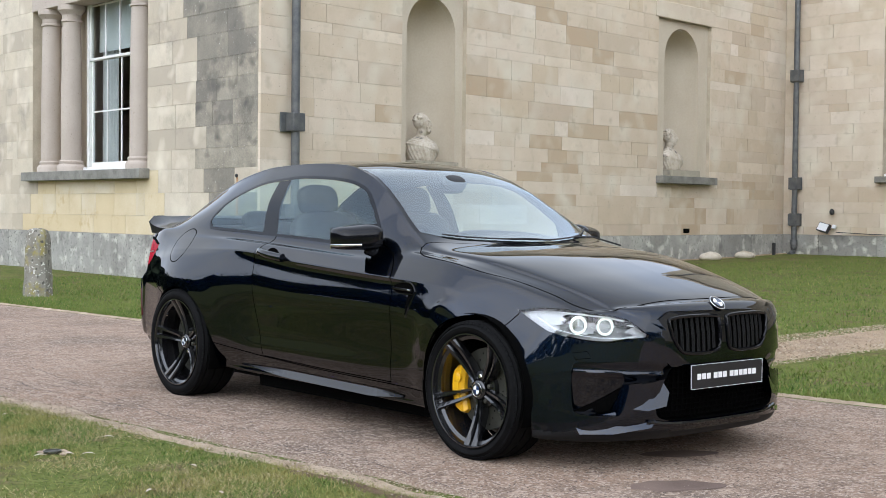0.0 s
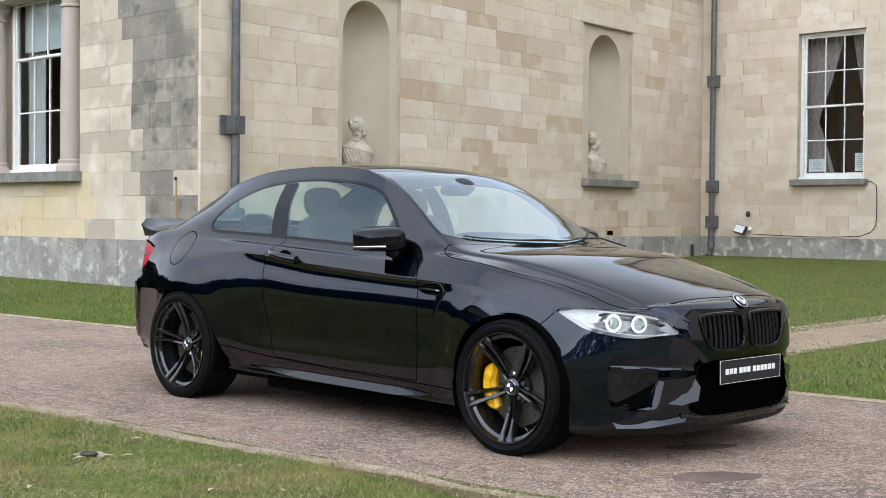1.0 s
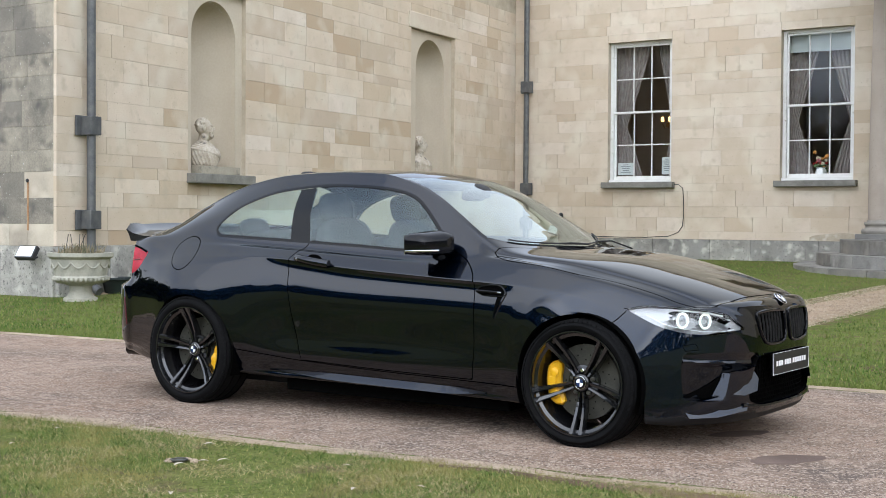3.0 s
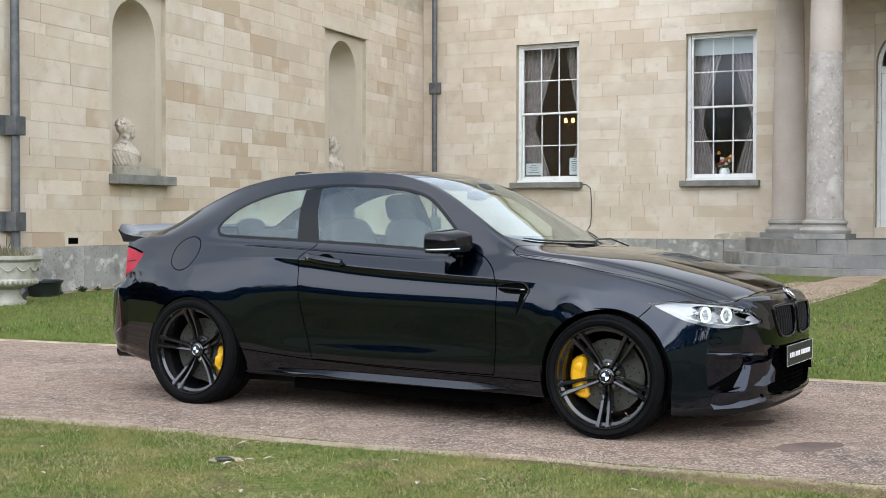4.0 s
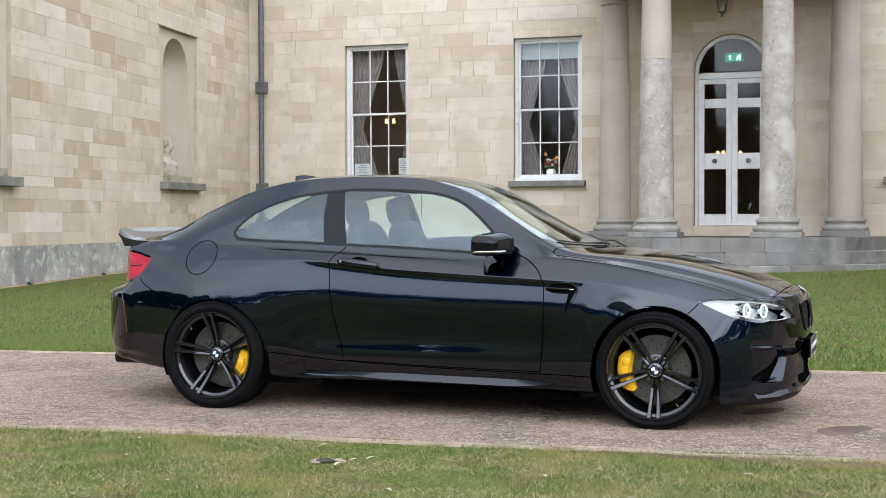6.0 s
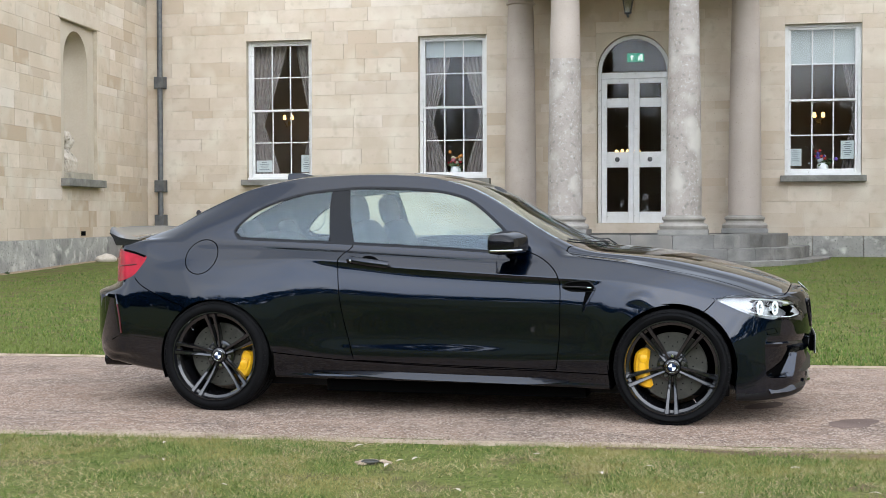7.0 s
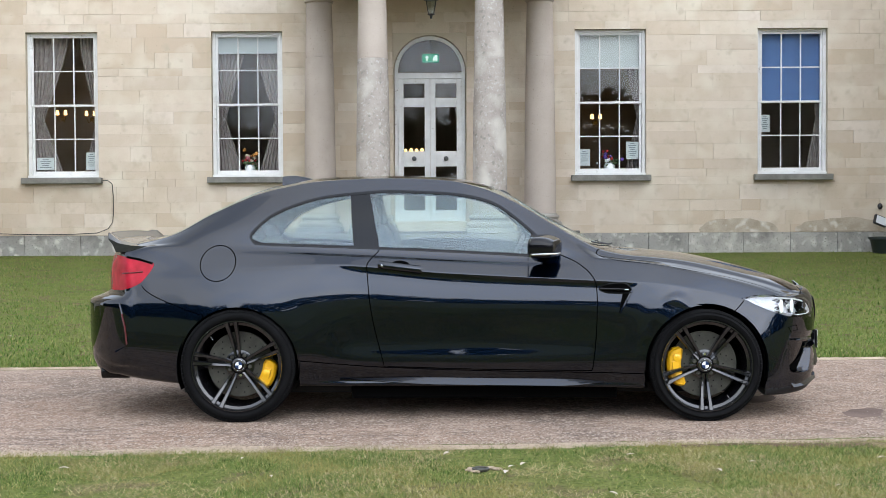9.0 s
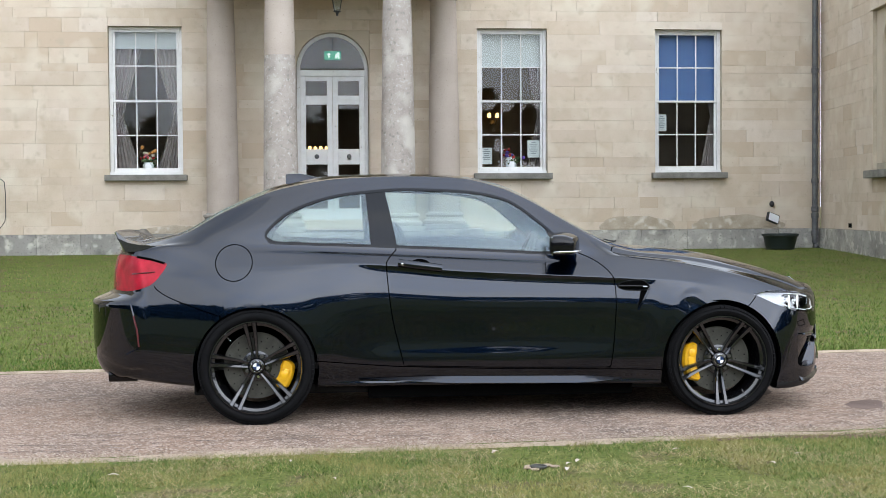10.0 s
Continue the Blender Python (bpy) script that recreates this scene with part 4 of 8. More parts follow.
M_PLASTIC = material("black_textured_plastic", (0.012, 0.012, 0.013), 0.6, vary=(0.018, 0.018, 0.019), scale=40, fine=300, bump=0.0006)
M_RUBBER = material("tyre_rubber", (0.0022, 0.0023, 0.0027), 0.75, vary=(0.0048, 0.0048, 0.005), scale=14, fine=160, bump=0.0008, spec=0.10)
M_RIM = material("dark_grey_alloy", (0.016, 0.0168, 0.019), 0.20, metal=0.6, vary=(0.011, 0.0116, 0.013), scale=9, fine=120, coat=1.0)
M_BARREL = material("gloss_black_barrel", (0.006, 0.006, 0.007), 0.2, coat=0.6)
M_INTAKE = material("black_intake_plastic", (0.004, 0.004, 0.0045), 0.55, spec=0.25)
M_DISC = material("grey_brake_steel", (0.072, 0.070, 0.056), 0.5, metal=0.5, vary=(0.038, 0.037, 0.030), scale=18, fine=200)
M_YELLOW = material("yellow_caliper_paint", (0.78, 0.42, 0.008), 0.35, vary=(0.62, 0.32, 0.01), scale=16, fine=100, amount=0.6)
M_CHROME = material("bright_metal", (0.72, 0.73, 0.74), 0.15, metal=1.0)
M_SEAT = material("black_leather", (0.009, 0.009, 0.010), 0.6, vary=(0.014, 0.014, 0.015), scale=12, fine=220, bump=0.0002)
M_CARGLASS = glass_material("tinted_car_glass", (0.86, 0.97, 0.93), 0.0, 0.95, 0.085, (0.80, 0.94, 1.0))
M_SCREEN = glass_material("windscreen_glass", (0.84, 0.95, 0.92), 0.0, 0.95, 0.22, (0.90, 0.97, 1.0))
M_LENS = glass_material("clear_lens", (0.95, 0.96, 0.97), 0.0, 0.95)
M_LAMP_IN = material("headlamp_reflector", (0.62, 0.63, 0.64), 0.3, metal=0.1, vary=(0.42, 0.43, 0.44), scale=14, fine=60)
M_RING = glow("lit_ring", (0.92, 1.0, 0.95), 0.55)
M_RED = material("red_lamp_plastic", (0.42, 0.006, 0.024), 0.25, vary=(0.20, 0.003, 0.010), scale=11, fine=26, spec=0.22)
M_RED_DARK = material("dark_red_lamp", (0.07, 0.003, 0.005), 0.3)
M_CARBON = material("dark_carbon_weave", (0.006, 0.006, 0.006), 0.35, vary=(0.014, 0.0135, 0.013), scale=60, fine=400, spec=0.3, coat=0.8)
M_PLATE = material("matt_black_plate", (0.012, 0.012, 0.014), 0.45)
M_LETTER = material("white_plate_print", (0.8, 0.8, 0.8), 0.5)
M_BLUE = material("blue_enamel", (0.012, 0.03, 0.09), 0.2, coat=1.0)


# ---- the body's surface and its panels ----
def xz(p):
    return p[:, [0, 2]]


def xy(p):
    return np.stack([p[:, 0], -p[:, 1]], -1)


def yz(p):
    return np.stack([-p[:, 1], p[:, 2]], -1)


def arch(hub):
    def f(p):
        dx, dz = p[:, 0] - hub.x, p[:, 2] - 0.325
        d = np.where(dz > 0, np.hypot(dx, dz), np.abs(dx)) - 0.348
        return np.where(p[:, 1] < -0.45, d, 1.0)
    return f


def where(mask, f):
    return lambda p: np.where(mask(p), f(p), 1.0)


def on_side(p):
    return (p[:, 1] < -0.5) & (p[:, 0] > -0.9)


DOOR_LINE = outline([(0.805, 0.985), (0.755, 0.93), (0.745, 0.875), (0.775, 0.60), (0.842, 0.320), (1.40, 0.303), (2.045, 0.294), (2.064, 0.48), (2.070, 0.74), (2.045, 0.84), (1.965, 0.915), (1.865, 0.962), (1.79, 0.985), (1.68, 1.000), (1.20, 1.012), (0.82, 1.028)], 5, (0, 4, 6, 11, 12, 13, 14))
BONNET = outline([(2.285, 0.02), (2.25, 0.36), (2.08, 0.665), (2.17, 0.735), (2.35, 0.752), (2.62, 0.742), (2.82, 0.700), (3.03, 0.668), (3.14, 0.655), (3.25, 0.61), (3.306, 0.55), (3.322, 0.45), (3.340, 0.25), (3.348, 0.02), (3.348, -0.2), (2.285, -0.2)], 5, (2, 14, 15))
HEADLAMP = outline([(2.92, 0.705), (3.0, 0.722), (3.10, 0.722), (3.20, 0.715), (3.30, 0.70), (3.355, 0.68), (3.40, 0.625), (3.412, 0.606), (3.37, 0.598), (3.335, 0.583), (3.27, 0.584), (3.18, 0.600), (3.08, 0.632), (2.99, 0.670)], 4, (0, 7))
TAIL = outline([(-0.95, 0.955), (-0.775, 0.968), (-0.65, 0.952), (-0.53, 0.926), (-0.508, 0.91), (-0.55, 0.845), (-0.60, 0.798), (-0.69, 0.768), (-0.787, 0.758), (-0.95, 0.765)], 4, (0, 9))
KIDNEY = outline([(0.028, 0.665), (0.04, 0.683), (0.12, 0.690), (0.25, 0.690), (0.335, 0.682), (0.352, 0.665), (0.335, 0.60), (0.30, 0.548), (0.26, 0.528), (0.15, 0.522), (0.06, 0.530), (0.032, 0.56)], 4)
INTAKE = outline([(-0.05, 0.225), (0.20, 0.222), (0.35, 0.232), (0.415, 0.26), (0.412, 0.34), (0.37, 0.43), (0.33, 0.468), (0.2, 0.476), (-0.05, 0.478)], 4, (0, 8))
SIDE_IN = outline([(0.722, 0.482), (0.66, 0.496), (0.50, 0.497), (0.36, 0.486), (0.335, 0.466), (0.385, 0.418), (0.47, 0.402), (0.54, 0.394), (0.552, 0.33), (0.566, 0.262), (0.64, 0.260), (0.705, 0.266), (0.722, 0.30)], 4, (7, 9))
SCREEN_TOP, SCREEN_LOW = 1.445, 2.265


def cowl(y):
    """The lower edge of the windscreen."""
    return SCREEN_LOW - 0.26 * (np.abs(y) / 0.62) ** 2.6


def screen(p):
    x, y = p[:, 0], -p[:, 1]
    return np.maximum.reduce([y - (w_rail(x) - 0.022), SCREEN_TOP - 0.16 * (y / 0.55) ** 2 - x, x - cowl(y), 0.93 - p[:, 2]])


def backlight(p):
    x, y = p[:, 0], -p[:, 1]
    return np.maximum.reduce([y - (w_rail(x) - 0.012), x - (0.13 - 0.10 * (y / 0.55) ** 2), -0.50 + 0.05 * (y / 0.55) ** 2 - x, 1.04 - p[:, 2]])


def roof_f(p):
    x, y = p[:, 0], -p[:, 1]
    return np.maximum.reduce([y - (w_rail(x) - 0.012), x - (SCREEN_TOP + 0.006 - 0.16 * (y / 0.55) ** 2), 0.135 - 0.10 * (y / 0.55) ** 2 - x, 1.2 - p[:, 2]])


def seam_front(p):
    return dist_line(open_line([(2.80, 0.60), (2.87, 0.640), (2.93, 0.70)]), xz(p))


def seam_rear(p):
    return dist_line(open_line([(-0.20, 0.622), (-0.23, 0.635), (-0.33, 0.668), (-0.485, 0.727), (-0.56, 0.772), (-0.58, 0.80)]), xz(p))


def sill_line(p):
    return dist_line(open_line([(0.30, 0.368), (0.37, 0.357), (0.64, 0.330), (0.868, 0.314), (1.4, 0.295), (2.045, 0.283), (2.36, 0.277)]), xz(p))


def fuel(p):
    return np.hypot(p[:, 0] + 0.124, (p[:, 2] - 0.922) * 1.02) - 0.104


def boot_f(p):
    x, y = p[:, 0], -p[:, 1]
    return np.maximum.reduce([y - 0.60, x + 0.515, 0.78 - p[:, 2]])


def b_front(p):
    return p[:, 0] - (0.735 + (1.33 - p[:, 2]) * 0.20)


def b_rear(p):
    return p[:, 0] - (0.632 + (1.33 - p[:, 2]) * 0.085)


def front_low(p):
    return p[:, 0] > 2.6


F = {
    "arch_r": arch(R_HUB), "arch_f": arch(F_HUB),
    "dlo": where(lambda p: (p[:, 1] < -0.4) & (p[:, 2] > 0.9), lambda p: dist_in(DLO, xz(p))),
    "door": where(lambda p: (p[:, 1] < -0.5), lambda p: dist_in(DOOR_LINE, xz(p))),
    "bonnet": where(lambda p: (p[:, 0] > 2.0) & (p[:, 2] > 0.69), lambda p: dist_in(BONNET, xy(p))),
    "lamp": where(lambda p: (p[:, 0] > 2.7) & (p[:, 1] < -0.42), lambda p: dist_in(HEADLAMP, xz(p))),
    "tail": where(lambda p: (p[:, 0] < -0.3) & (p[:, 1] < -0.36), lambda p: dist_in(TAIL, xz(p))),
    "kidney": where(lambda p: p[:, 0] > 3.25, lambda p: dist_in(KIDNEY, yz(p))),
    "intake": where(lambda p: p[:, 0] > 3.25, lambda p: dist_in(INTAKE, yz(p))),
    "side_in": where(lambda p: p[:, 0] > 3.1, lambda p: dist_in(SIDE_IN, yz(p))),
    "screen": screen, "backlight": backlight, "roof": roof_f, "boot": boot_f,
    "seam_f": where(lambda p: (p[:, 1] < -0.6) & (p[:, 0] > 2.6), seam_front),
    "seam_r": where(lambda p: (p[:, 1] < -0.6) & (p[:, 0] < 0.1), seam_rear),
    "sill": where(lambda p: p[:, 1] < -0.6, sill_line),
    "fuel": where(lambda p: p[:, 1] < -0.6, fuel),
    "b_front": where(lambda p: (p[:, 1] < -0.4) & (p[:, 2] > 0.95), b_front), "b_rear": where(lambda p: (p[:, 1] < -0.4) & (p[:, 2] > 0.95), b_rear),
}
GAP = 0.0028


def shifted(f, d):
    return lambda p: f(p) + d


car = empty("car", pose(0, 0.012, 0, 0, 0, -0.7), "glossy black two-door sports coupe parked on the tarmac drive", "car")
grid = body_grid()
bm = bmesh.new()
vs = [[bm.verts.new(p) for p in r] for r in grid]
for a, b in zip(vs, vs[1:]):
    for i in range(len(a) - 1):
        bm.faces.new((a[i], a[i + 1], b[i + 1], b[i]))
bmesh.ops.recalc_face_normals(bm, faces=bm.faces)
from mathutils.bvhtree import BVHTree
skin = BVHTree.FromBMesh(bm)


def on_front(y, z):
    """Where the nose lies at y, z (either side)."""
    hit = skin.ray_cast(Vector((5, -abs(y), z)), Vector((-1, 0, 0)))
    return hit[0].x if hit[0] else 3.4


def on_flank(x, z):
    """How far out the flank lies at x, z, and its outward slope."""
    hit = skin.ray_cast(Vector((x, -3, z)), Vector((0, 1, 0)))
    return (hit[0].y, hit[1]) if hit[0] else (-0.9, Vector((0, -1, 0)))


def on_top(x, y):
    hit = skin.ray_cast(Vector((x, -abs(y), 3)), Vector((0, 0, -1)))
    return (hit[0].z, hit[1]) if hit[0] else (1.0, Vector((0, 0, 1)))


for key in ("arch_r", "arch_f", "dlo", "screen", "backlight", "roof", "boot", "lamp", "tail", "kidney", "intake", "side_in", "b_front", "b_rear"):
    cut(bm, F[key])
cut(bm, shifted(F["dlo"], 0.010)), cut(bm, shifted(F["dlo"], -0.006))
cut(bm, shifted(F["screen"], 0.018)), cut(bm, shifted(F["backlight"], 0.018))
cut(bm, shifted(F["b_front"], -0.012)), cut(bm, shifted(F["b_front"], 0.012))
for key in ("door", "bonnet", "seam_f", "seam_r", "sill", "fuel"):
    cut(bm, shifted(F[key], GAP)), cut(bm, shifted(F[key], -GAP))
bm.verts.index_update()
V = np.array([v.co for v in bm.verts])
faces = [[v.index for v in f.verts] for f in bm.faces]
C = np.array([f.calc_center_median() for f in bm.faces])
N = np.array([v.normal for v in bm.verts])
bm.free()
D = {k: f(C) for k, f in F.items()}
gap = np.zeros(len(C), bool)
for key in ("door", "bonnet", "seam_f", "seam_r", "sill", "fuel"):
    gap |= np.abs(D[key]) < GAP
gap &= ~((np.abs(D["door"]) < GAP) & (D["dlo"] < 0.006)) & ~((np.abs(D["bonnet"]) < GAP) & (D["screen"] < 0.0))
bumper_f = (C[:, 0] > 3.33) | ((C[:, 0] > 2.6) & (C[:, 2] < 0.72) & (D["bonnet"] > 0) & (seam_front(C) < 0) & (C[:, 0] > 2.82)) | ((C[:, 0] > 2.95) & (D["bonnet"] > 0))
bumper_r = (C[:, 0] < -0.2) & (C[:, 2] < 0.80) & np.where(np.abs(seam_rear(C)) < 0.9, seam_rear(C) > 0, C[:, 2] < 0.77) & (C[:, 2] < 0.78)
label = np.full(len(C), "wing" , dtype=object)
label[C[:, 0] < 1.2] = "rear_quarter"
label[(C[:, 2] < 0.36) & (C[:, 0] > 0.2) & (C[:, 0] < 2.5) & np.where(np.abs(D["sill"]) < 0.9, D["sill"] < 0, C[:, 2] < 0.3)] = "side_skirt"
label[C[:, 2] < 0.17 + 0.07 * (C[:, 0] < 0.3)] = "underbody"
label[bumper_r] = "rear_bumper"
label[bumper_f] = "front_bumper"
label[(C[:, 0] > 2.6) & (C[:, 2] < 0.185)] = "front_undertray"
label[D["boot"] < 0] = "boot_lid"
label[D["bonnet"] < 0] = "bonnet"
label[D["door"] < 0] = "door"
label[D["fuel"] < 0] = "fuel_flap"
label[D["roof"] < 0] = "roof"
label[D["dlo"] < 0.006] = "window_trim"
label[D["dlo"] < -0.010] = "door_glass"
label[(D["dlo"] < -0.010) & (D["b_front"] < 0.012)] = "centre_pillar"
label[(D["dlo"] < -0.010) & (D["b_rear"] < 0)] = "quarter_glass"
label[D["screen"] < 0] = "screen_border"
label[D["screen"] < -0.018] = "windscreen"
label[D["backlight"] < 0] = "rear_screen_border"
label[D["backlight"] < -0.018] = "rear_screen"
label[gap] = "none"
label[D["lamp"] < 0] = "headlamp_lens"
label[D["tail"] < 0] = "tail_lamp"
label[(D["kidney"] < 0) | (D["intake"] < 0) | (D["side_in"] < 0)] = "none"
label[(D["arch_r"] < 0) | (D["arch_f"] < 0)] = "none"


def panel(name, want, mat, parent, text="", mode="both", push=0.0, smooth=True):
    """Faces of the skin as one part. mode both: the two halves in one mesh; near, far: one side alone."""
    ids = [k for k in range(len(faces)) if want(k)]
    used = sorted({i for k in ids for i in faces[k]})
    back = {v: i for i, v in enumerate(used)}
    pts = V[used] - push * N[used]
    near = [tuple(back[i] for i in faces[k]) for k in ids]
    flip = np.array([1, -1, 1])
    me = bpy.data.meshes.new(name)
    if mode == "near":
        me.from_pydata(pts.tolist(), [], near)
    elif mode == "far":
        me.from_pydata((pts * flip).tolist(), [], [f[::-1] for f in near])
    else:
        n = len(used)
        me.from_pydata(pts.tolist() + (pts * flip).tolist(), [], near + [tuple(i + n for i in f[::-1]) for f in near])
        w = bmesh.new()
        w.from_mesh(me)
        bmesh.ops.remove_doubles(w, verts=[v for v in w.verts if abs(v.co.y) < 2e-4], dist=4e-4)
        w.to_mesh(me)
        w.free()
    me.materials.append(mat)
    if smooth:
        me.shade_smooth()
    ob = new(name, me)
    ob.parent = parent
    return tagged(ob, text)


def named(key):
    return lambda k: label[k] == key


panel("body_shell", lambda k: label[k] not in ("window_trim", "door_glass", "quarter_glass", "windscreen", "rear_screen", "headlamp_lens", "underbody", "front_undertray", "screen_border") and D["arch_r"][k] > 0 and D["arch_f"][k] > 0
      and D["kidney"][k] > 0 and D["intake"][k] > 0 and D["side_in"][k] > 0, M_SHELL, car, push=0.012)
panel("roof", named("roof"), M_PAINT, car)
bonnet = panel("bonnet", named("bonnet"), M_PAINT, car)
front_bumper = panel("front_bumper", named("front_bumper"), M_PAINT, car)
rear_bumper = panel("rear_bumper", named("rear_bumper"), M_PAINT, car)
boot = panel("boot_lid", named("boot_lid"), M_PAINT, car)
panel("underbody", named("underbody"), M_INTAKE, car)
# low floor pan, set close to the road to darken it
part("floor_pan", boxed(-0.38, 3.0, -0.55, 0.55, 0.135, 0.20, 0.01, 2), M_INTAKE, car)
# wider matt black slab stands in for the shade under the sills
part("floor_pan", boxed(0.64, 2.20, -0.70, 0.70, 0.122, 0.20, 0.01, 2), M_SHELL, car)
panel("front_undertray", named("front_undertray"), M_INTAKE, car)
panel("windscreen", named("windscreen"), M_SCREEN, car, "clear windscreen reflecting the pale sky").visible_shadow = False
panel("screen_border", named("screen_border"), M_GLOSS, car)
panel("rear_screen", named("rear_screen"), M_CARGLASS, car, "raked tinted rear window").visible_shadow = False
panel("rear_screen_border", named("rear_screen_border"), M_GLOSS, car)
doors = {}
for mode in ("near", "far"):
    panel("front_wing", named("wing"), M_PAINT, car, mode=mode)
    q = panel("rear_quarter", named("rear_quarter"), M_PAINT, car, mode=mode)
    panel("side_skirt", named("side_skirt"), M_PAINT, car, mode=mode)
    doors[mode] = panel("door", named("door"), M_PAINT, car, mode=mode)
    panel("door_glass", named("door_glass"), M_CARGLASS, doors[mode], "greenish tinted side glass", mode).visible_shadow = False
    panel("quarter_glass", named("quarter_glass"), M_CARGLASS, q, "greenish tinted side glass", mode).visible_shadow = False
    panel("centre_pillar", named("centre_pillar"), M_TRIM, q, "", mode)
    panel("window_trim", named("window_trim"), M_TRIM, q, "", mode, push=-0.002)
    if mode == "near":
        panel("fuel_flap", named("fuel_flap"), M_PAINT, q, "round fuel flap", mode)


# ---- lamps, grilles and other fittings ----
def flank_pt(x, z, side, out=0.0):
    y, n = on_flank(x, z)
    return Vector((x, side * (-y + out), z))


def ring(c, axis, r, thick, seg=28, squash=1.0):
    """A closed ring about an axis."""
    q = Vector(axis).normalized().to_track_quat('Z', 'Y').to_matrix()
    c = Vector(c)
    return tube([c + q @ Vector((r * math.cos(2 * math.pi * k / seg), squash * r * math.sin(2 * math.pi * k / seg), 0)) for k in range(seg)], thick, 8, closed=True)


def ball(c, r, sx=1.0, sy=1.0, sz=1.0, sub=3, bm=None):
    bm = bm or bmesh.new()
    bmesh.ops.create_icosphere(bm, subdivisions=sub, radius=r, matrix=Matrix.Translation(c) @ Matrix.Diagonal((sx, sy, sz, 1)))
    return bm


def headlamp(side):
    mode = "near" if side < 0 else "far"
    lamp = panel("headlamp", named("headlamp_lens"), M_LAMP_IN, car, "lit headlamp with two glowing rings behind clear glass", mode, push=0.105)
    panel("lens", named("headlamp_lens"), M_LENS, lamp, "", mode).visible_shadow = False
    panel("side_reflector", lambda k: label[k] == "headlamp_lens" and C[k, 0] < 3.125, M_LAMP_IN, lamp, "bright outer reflector", mode, push=0.028)
    panel("lamp_bezel", lambda k: label[k] == "headlamp_lens" and C[k, 0] > 3.365, M_LAMP_IN, lamp, "pale bezel towards the nose", mode, push=0.025)
    axis = Vector((1, 0.45 * side, 0.02))
    for x, y, z in ((3.166, 0.655, 0.650), (3.248, 0.570, 0.646)):
        c = Vector((x, side * y, z))
        part("lamp_ring", ring(c, axis, 0.0345, 0.0055, 28), M_RING, lamp, "white glowing ring", True)
        part("projector", ball(c - axis.normalized() * 0.02, 0.03), M_LENS, lamp, "", True)
        part("lamp_bowl", lathe([(0.034, -0.05), (0.041, -0.03), (0.042, 0.0), (0.040, -0.002), (0.028, -0.04)], 24, m=Matrix.Translation(c) @ axis.to_track_quat('Z', 'Y').to_matrix().to_4x4()), M_CHROME, lamp, "", True)
    pts = [Vector((2.985, 0.715, 0.700)), Vector((3.08, 0.685, 0.702)), Vector((3.18, 0.635, 0.697)), Vector((3.26, 0.580, 0.689)), Vector((3.32, 0.525, 0.672))]
    part("light_bar", tube([Vector((p.x, side * p.y, p.z)) for p in pts], 0.0045, 8), glow_bar, lamp, "white light bar", True)
    pts = [(3.03, 0.672), (3.12, 0.632), (3.20, 0.609), (3.28, 0.596), (3.345, 0.594), (3.38, 0.603)]
    low_line = []
    for x, z in pts:
        y, _ = on_flank(x, z)
        low_line.append((x - 0.012, side * (-y - 0.014), z + 0.004))
    part("lower_light_line", tube(low_line, 0.0020, 6), glow_bar, lamp, "thin white light line", True)
    bm = bmesh.new()
    box(bm, 3.03, 3.10, min(side * 0.66, side * 0.70), max(side * 0.66, side * 0.70), 0.648, 0.69, 0.006)
    part("side_lamp_cell", bm, M_CHROME, lamp)
    return lamp


glow_bar = glow("lit_bar", (0.8, 0.85, 0.85), 0.18)
headlamp(-1), headlamp(1)
for mode, side in (("near", -1), ("far", 1)):
    t = panel("tail_lamp", named("tail_lamp"), M_RED, car, "red wraparound tail lamp with a smoked edge", mode)
    panel("lamp_housing", named("tail_lamp"), M_SHELL, t, "", mode, push=0.03)
    for z0, thick, n in ((0.872, 0.0045, 5),):
        pts = []
        for k in range(n):
            x = -0.575 - 0.034 * k
            y, _ = on_flank(x, z0 - 0.003 * k)
            pts.append((x, side * -y, z0 - 0.003 * k))
        part("lamp_band", tube(pts, thick, 6), M_RED_DARK, t, "dark band across the lamp", True)
    part("lamp_surround", tube([flank_pt(x, z, side, 0.001) for x, z in ((-0.52, 0.922), (-0.60, 0.944), (-0.68, 0.958))], 0.007, 6), M_SHELL, t, "", True)


def patch(poly, back, step=0.012, mat=None):
    """A sheet over an outline in y, z, set back behind the nose's skin, with its rim wall."""
    bm = bmesh.new()
    rim, deep = [], []
    for y, z in poly:
        x = on_front(y, z)
        rim.append(bm.verts.new((x, y, z)))
        deep.append(bm.verts.new((x - back, y, z)))
    n = len(poly)
    for i in range(n):
        bm.faces.new((rim[i], rim[(i + 1) % n], deep[(i + 1) % n], deep[i]))
    cy, cz = poly[:, 0].mean(), poly[:, 1].mean()
    mid = bm.verts.new((on_front(cy, cz) - back, cy, cz))
    for i in range(n):
        bm.faces.new((deep[i], deep[(i + 1) % n], mid))
    return fix(bm)


def recess_depth(y, z):
    """How far the side recess lies behind the skin: deeper towards its foot, with a ridge across."""
    return 0.010 + 0.30 * max(0.0, 0.492 - z) - 0.010 * math.exp(-((z - 0.452 + 0.05 * (0.72 - y)) / 0.010) ** 2)


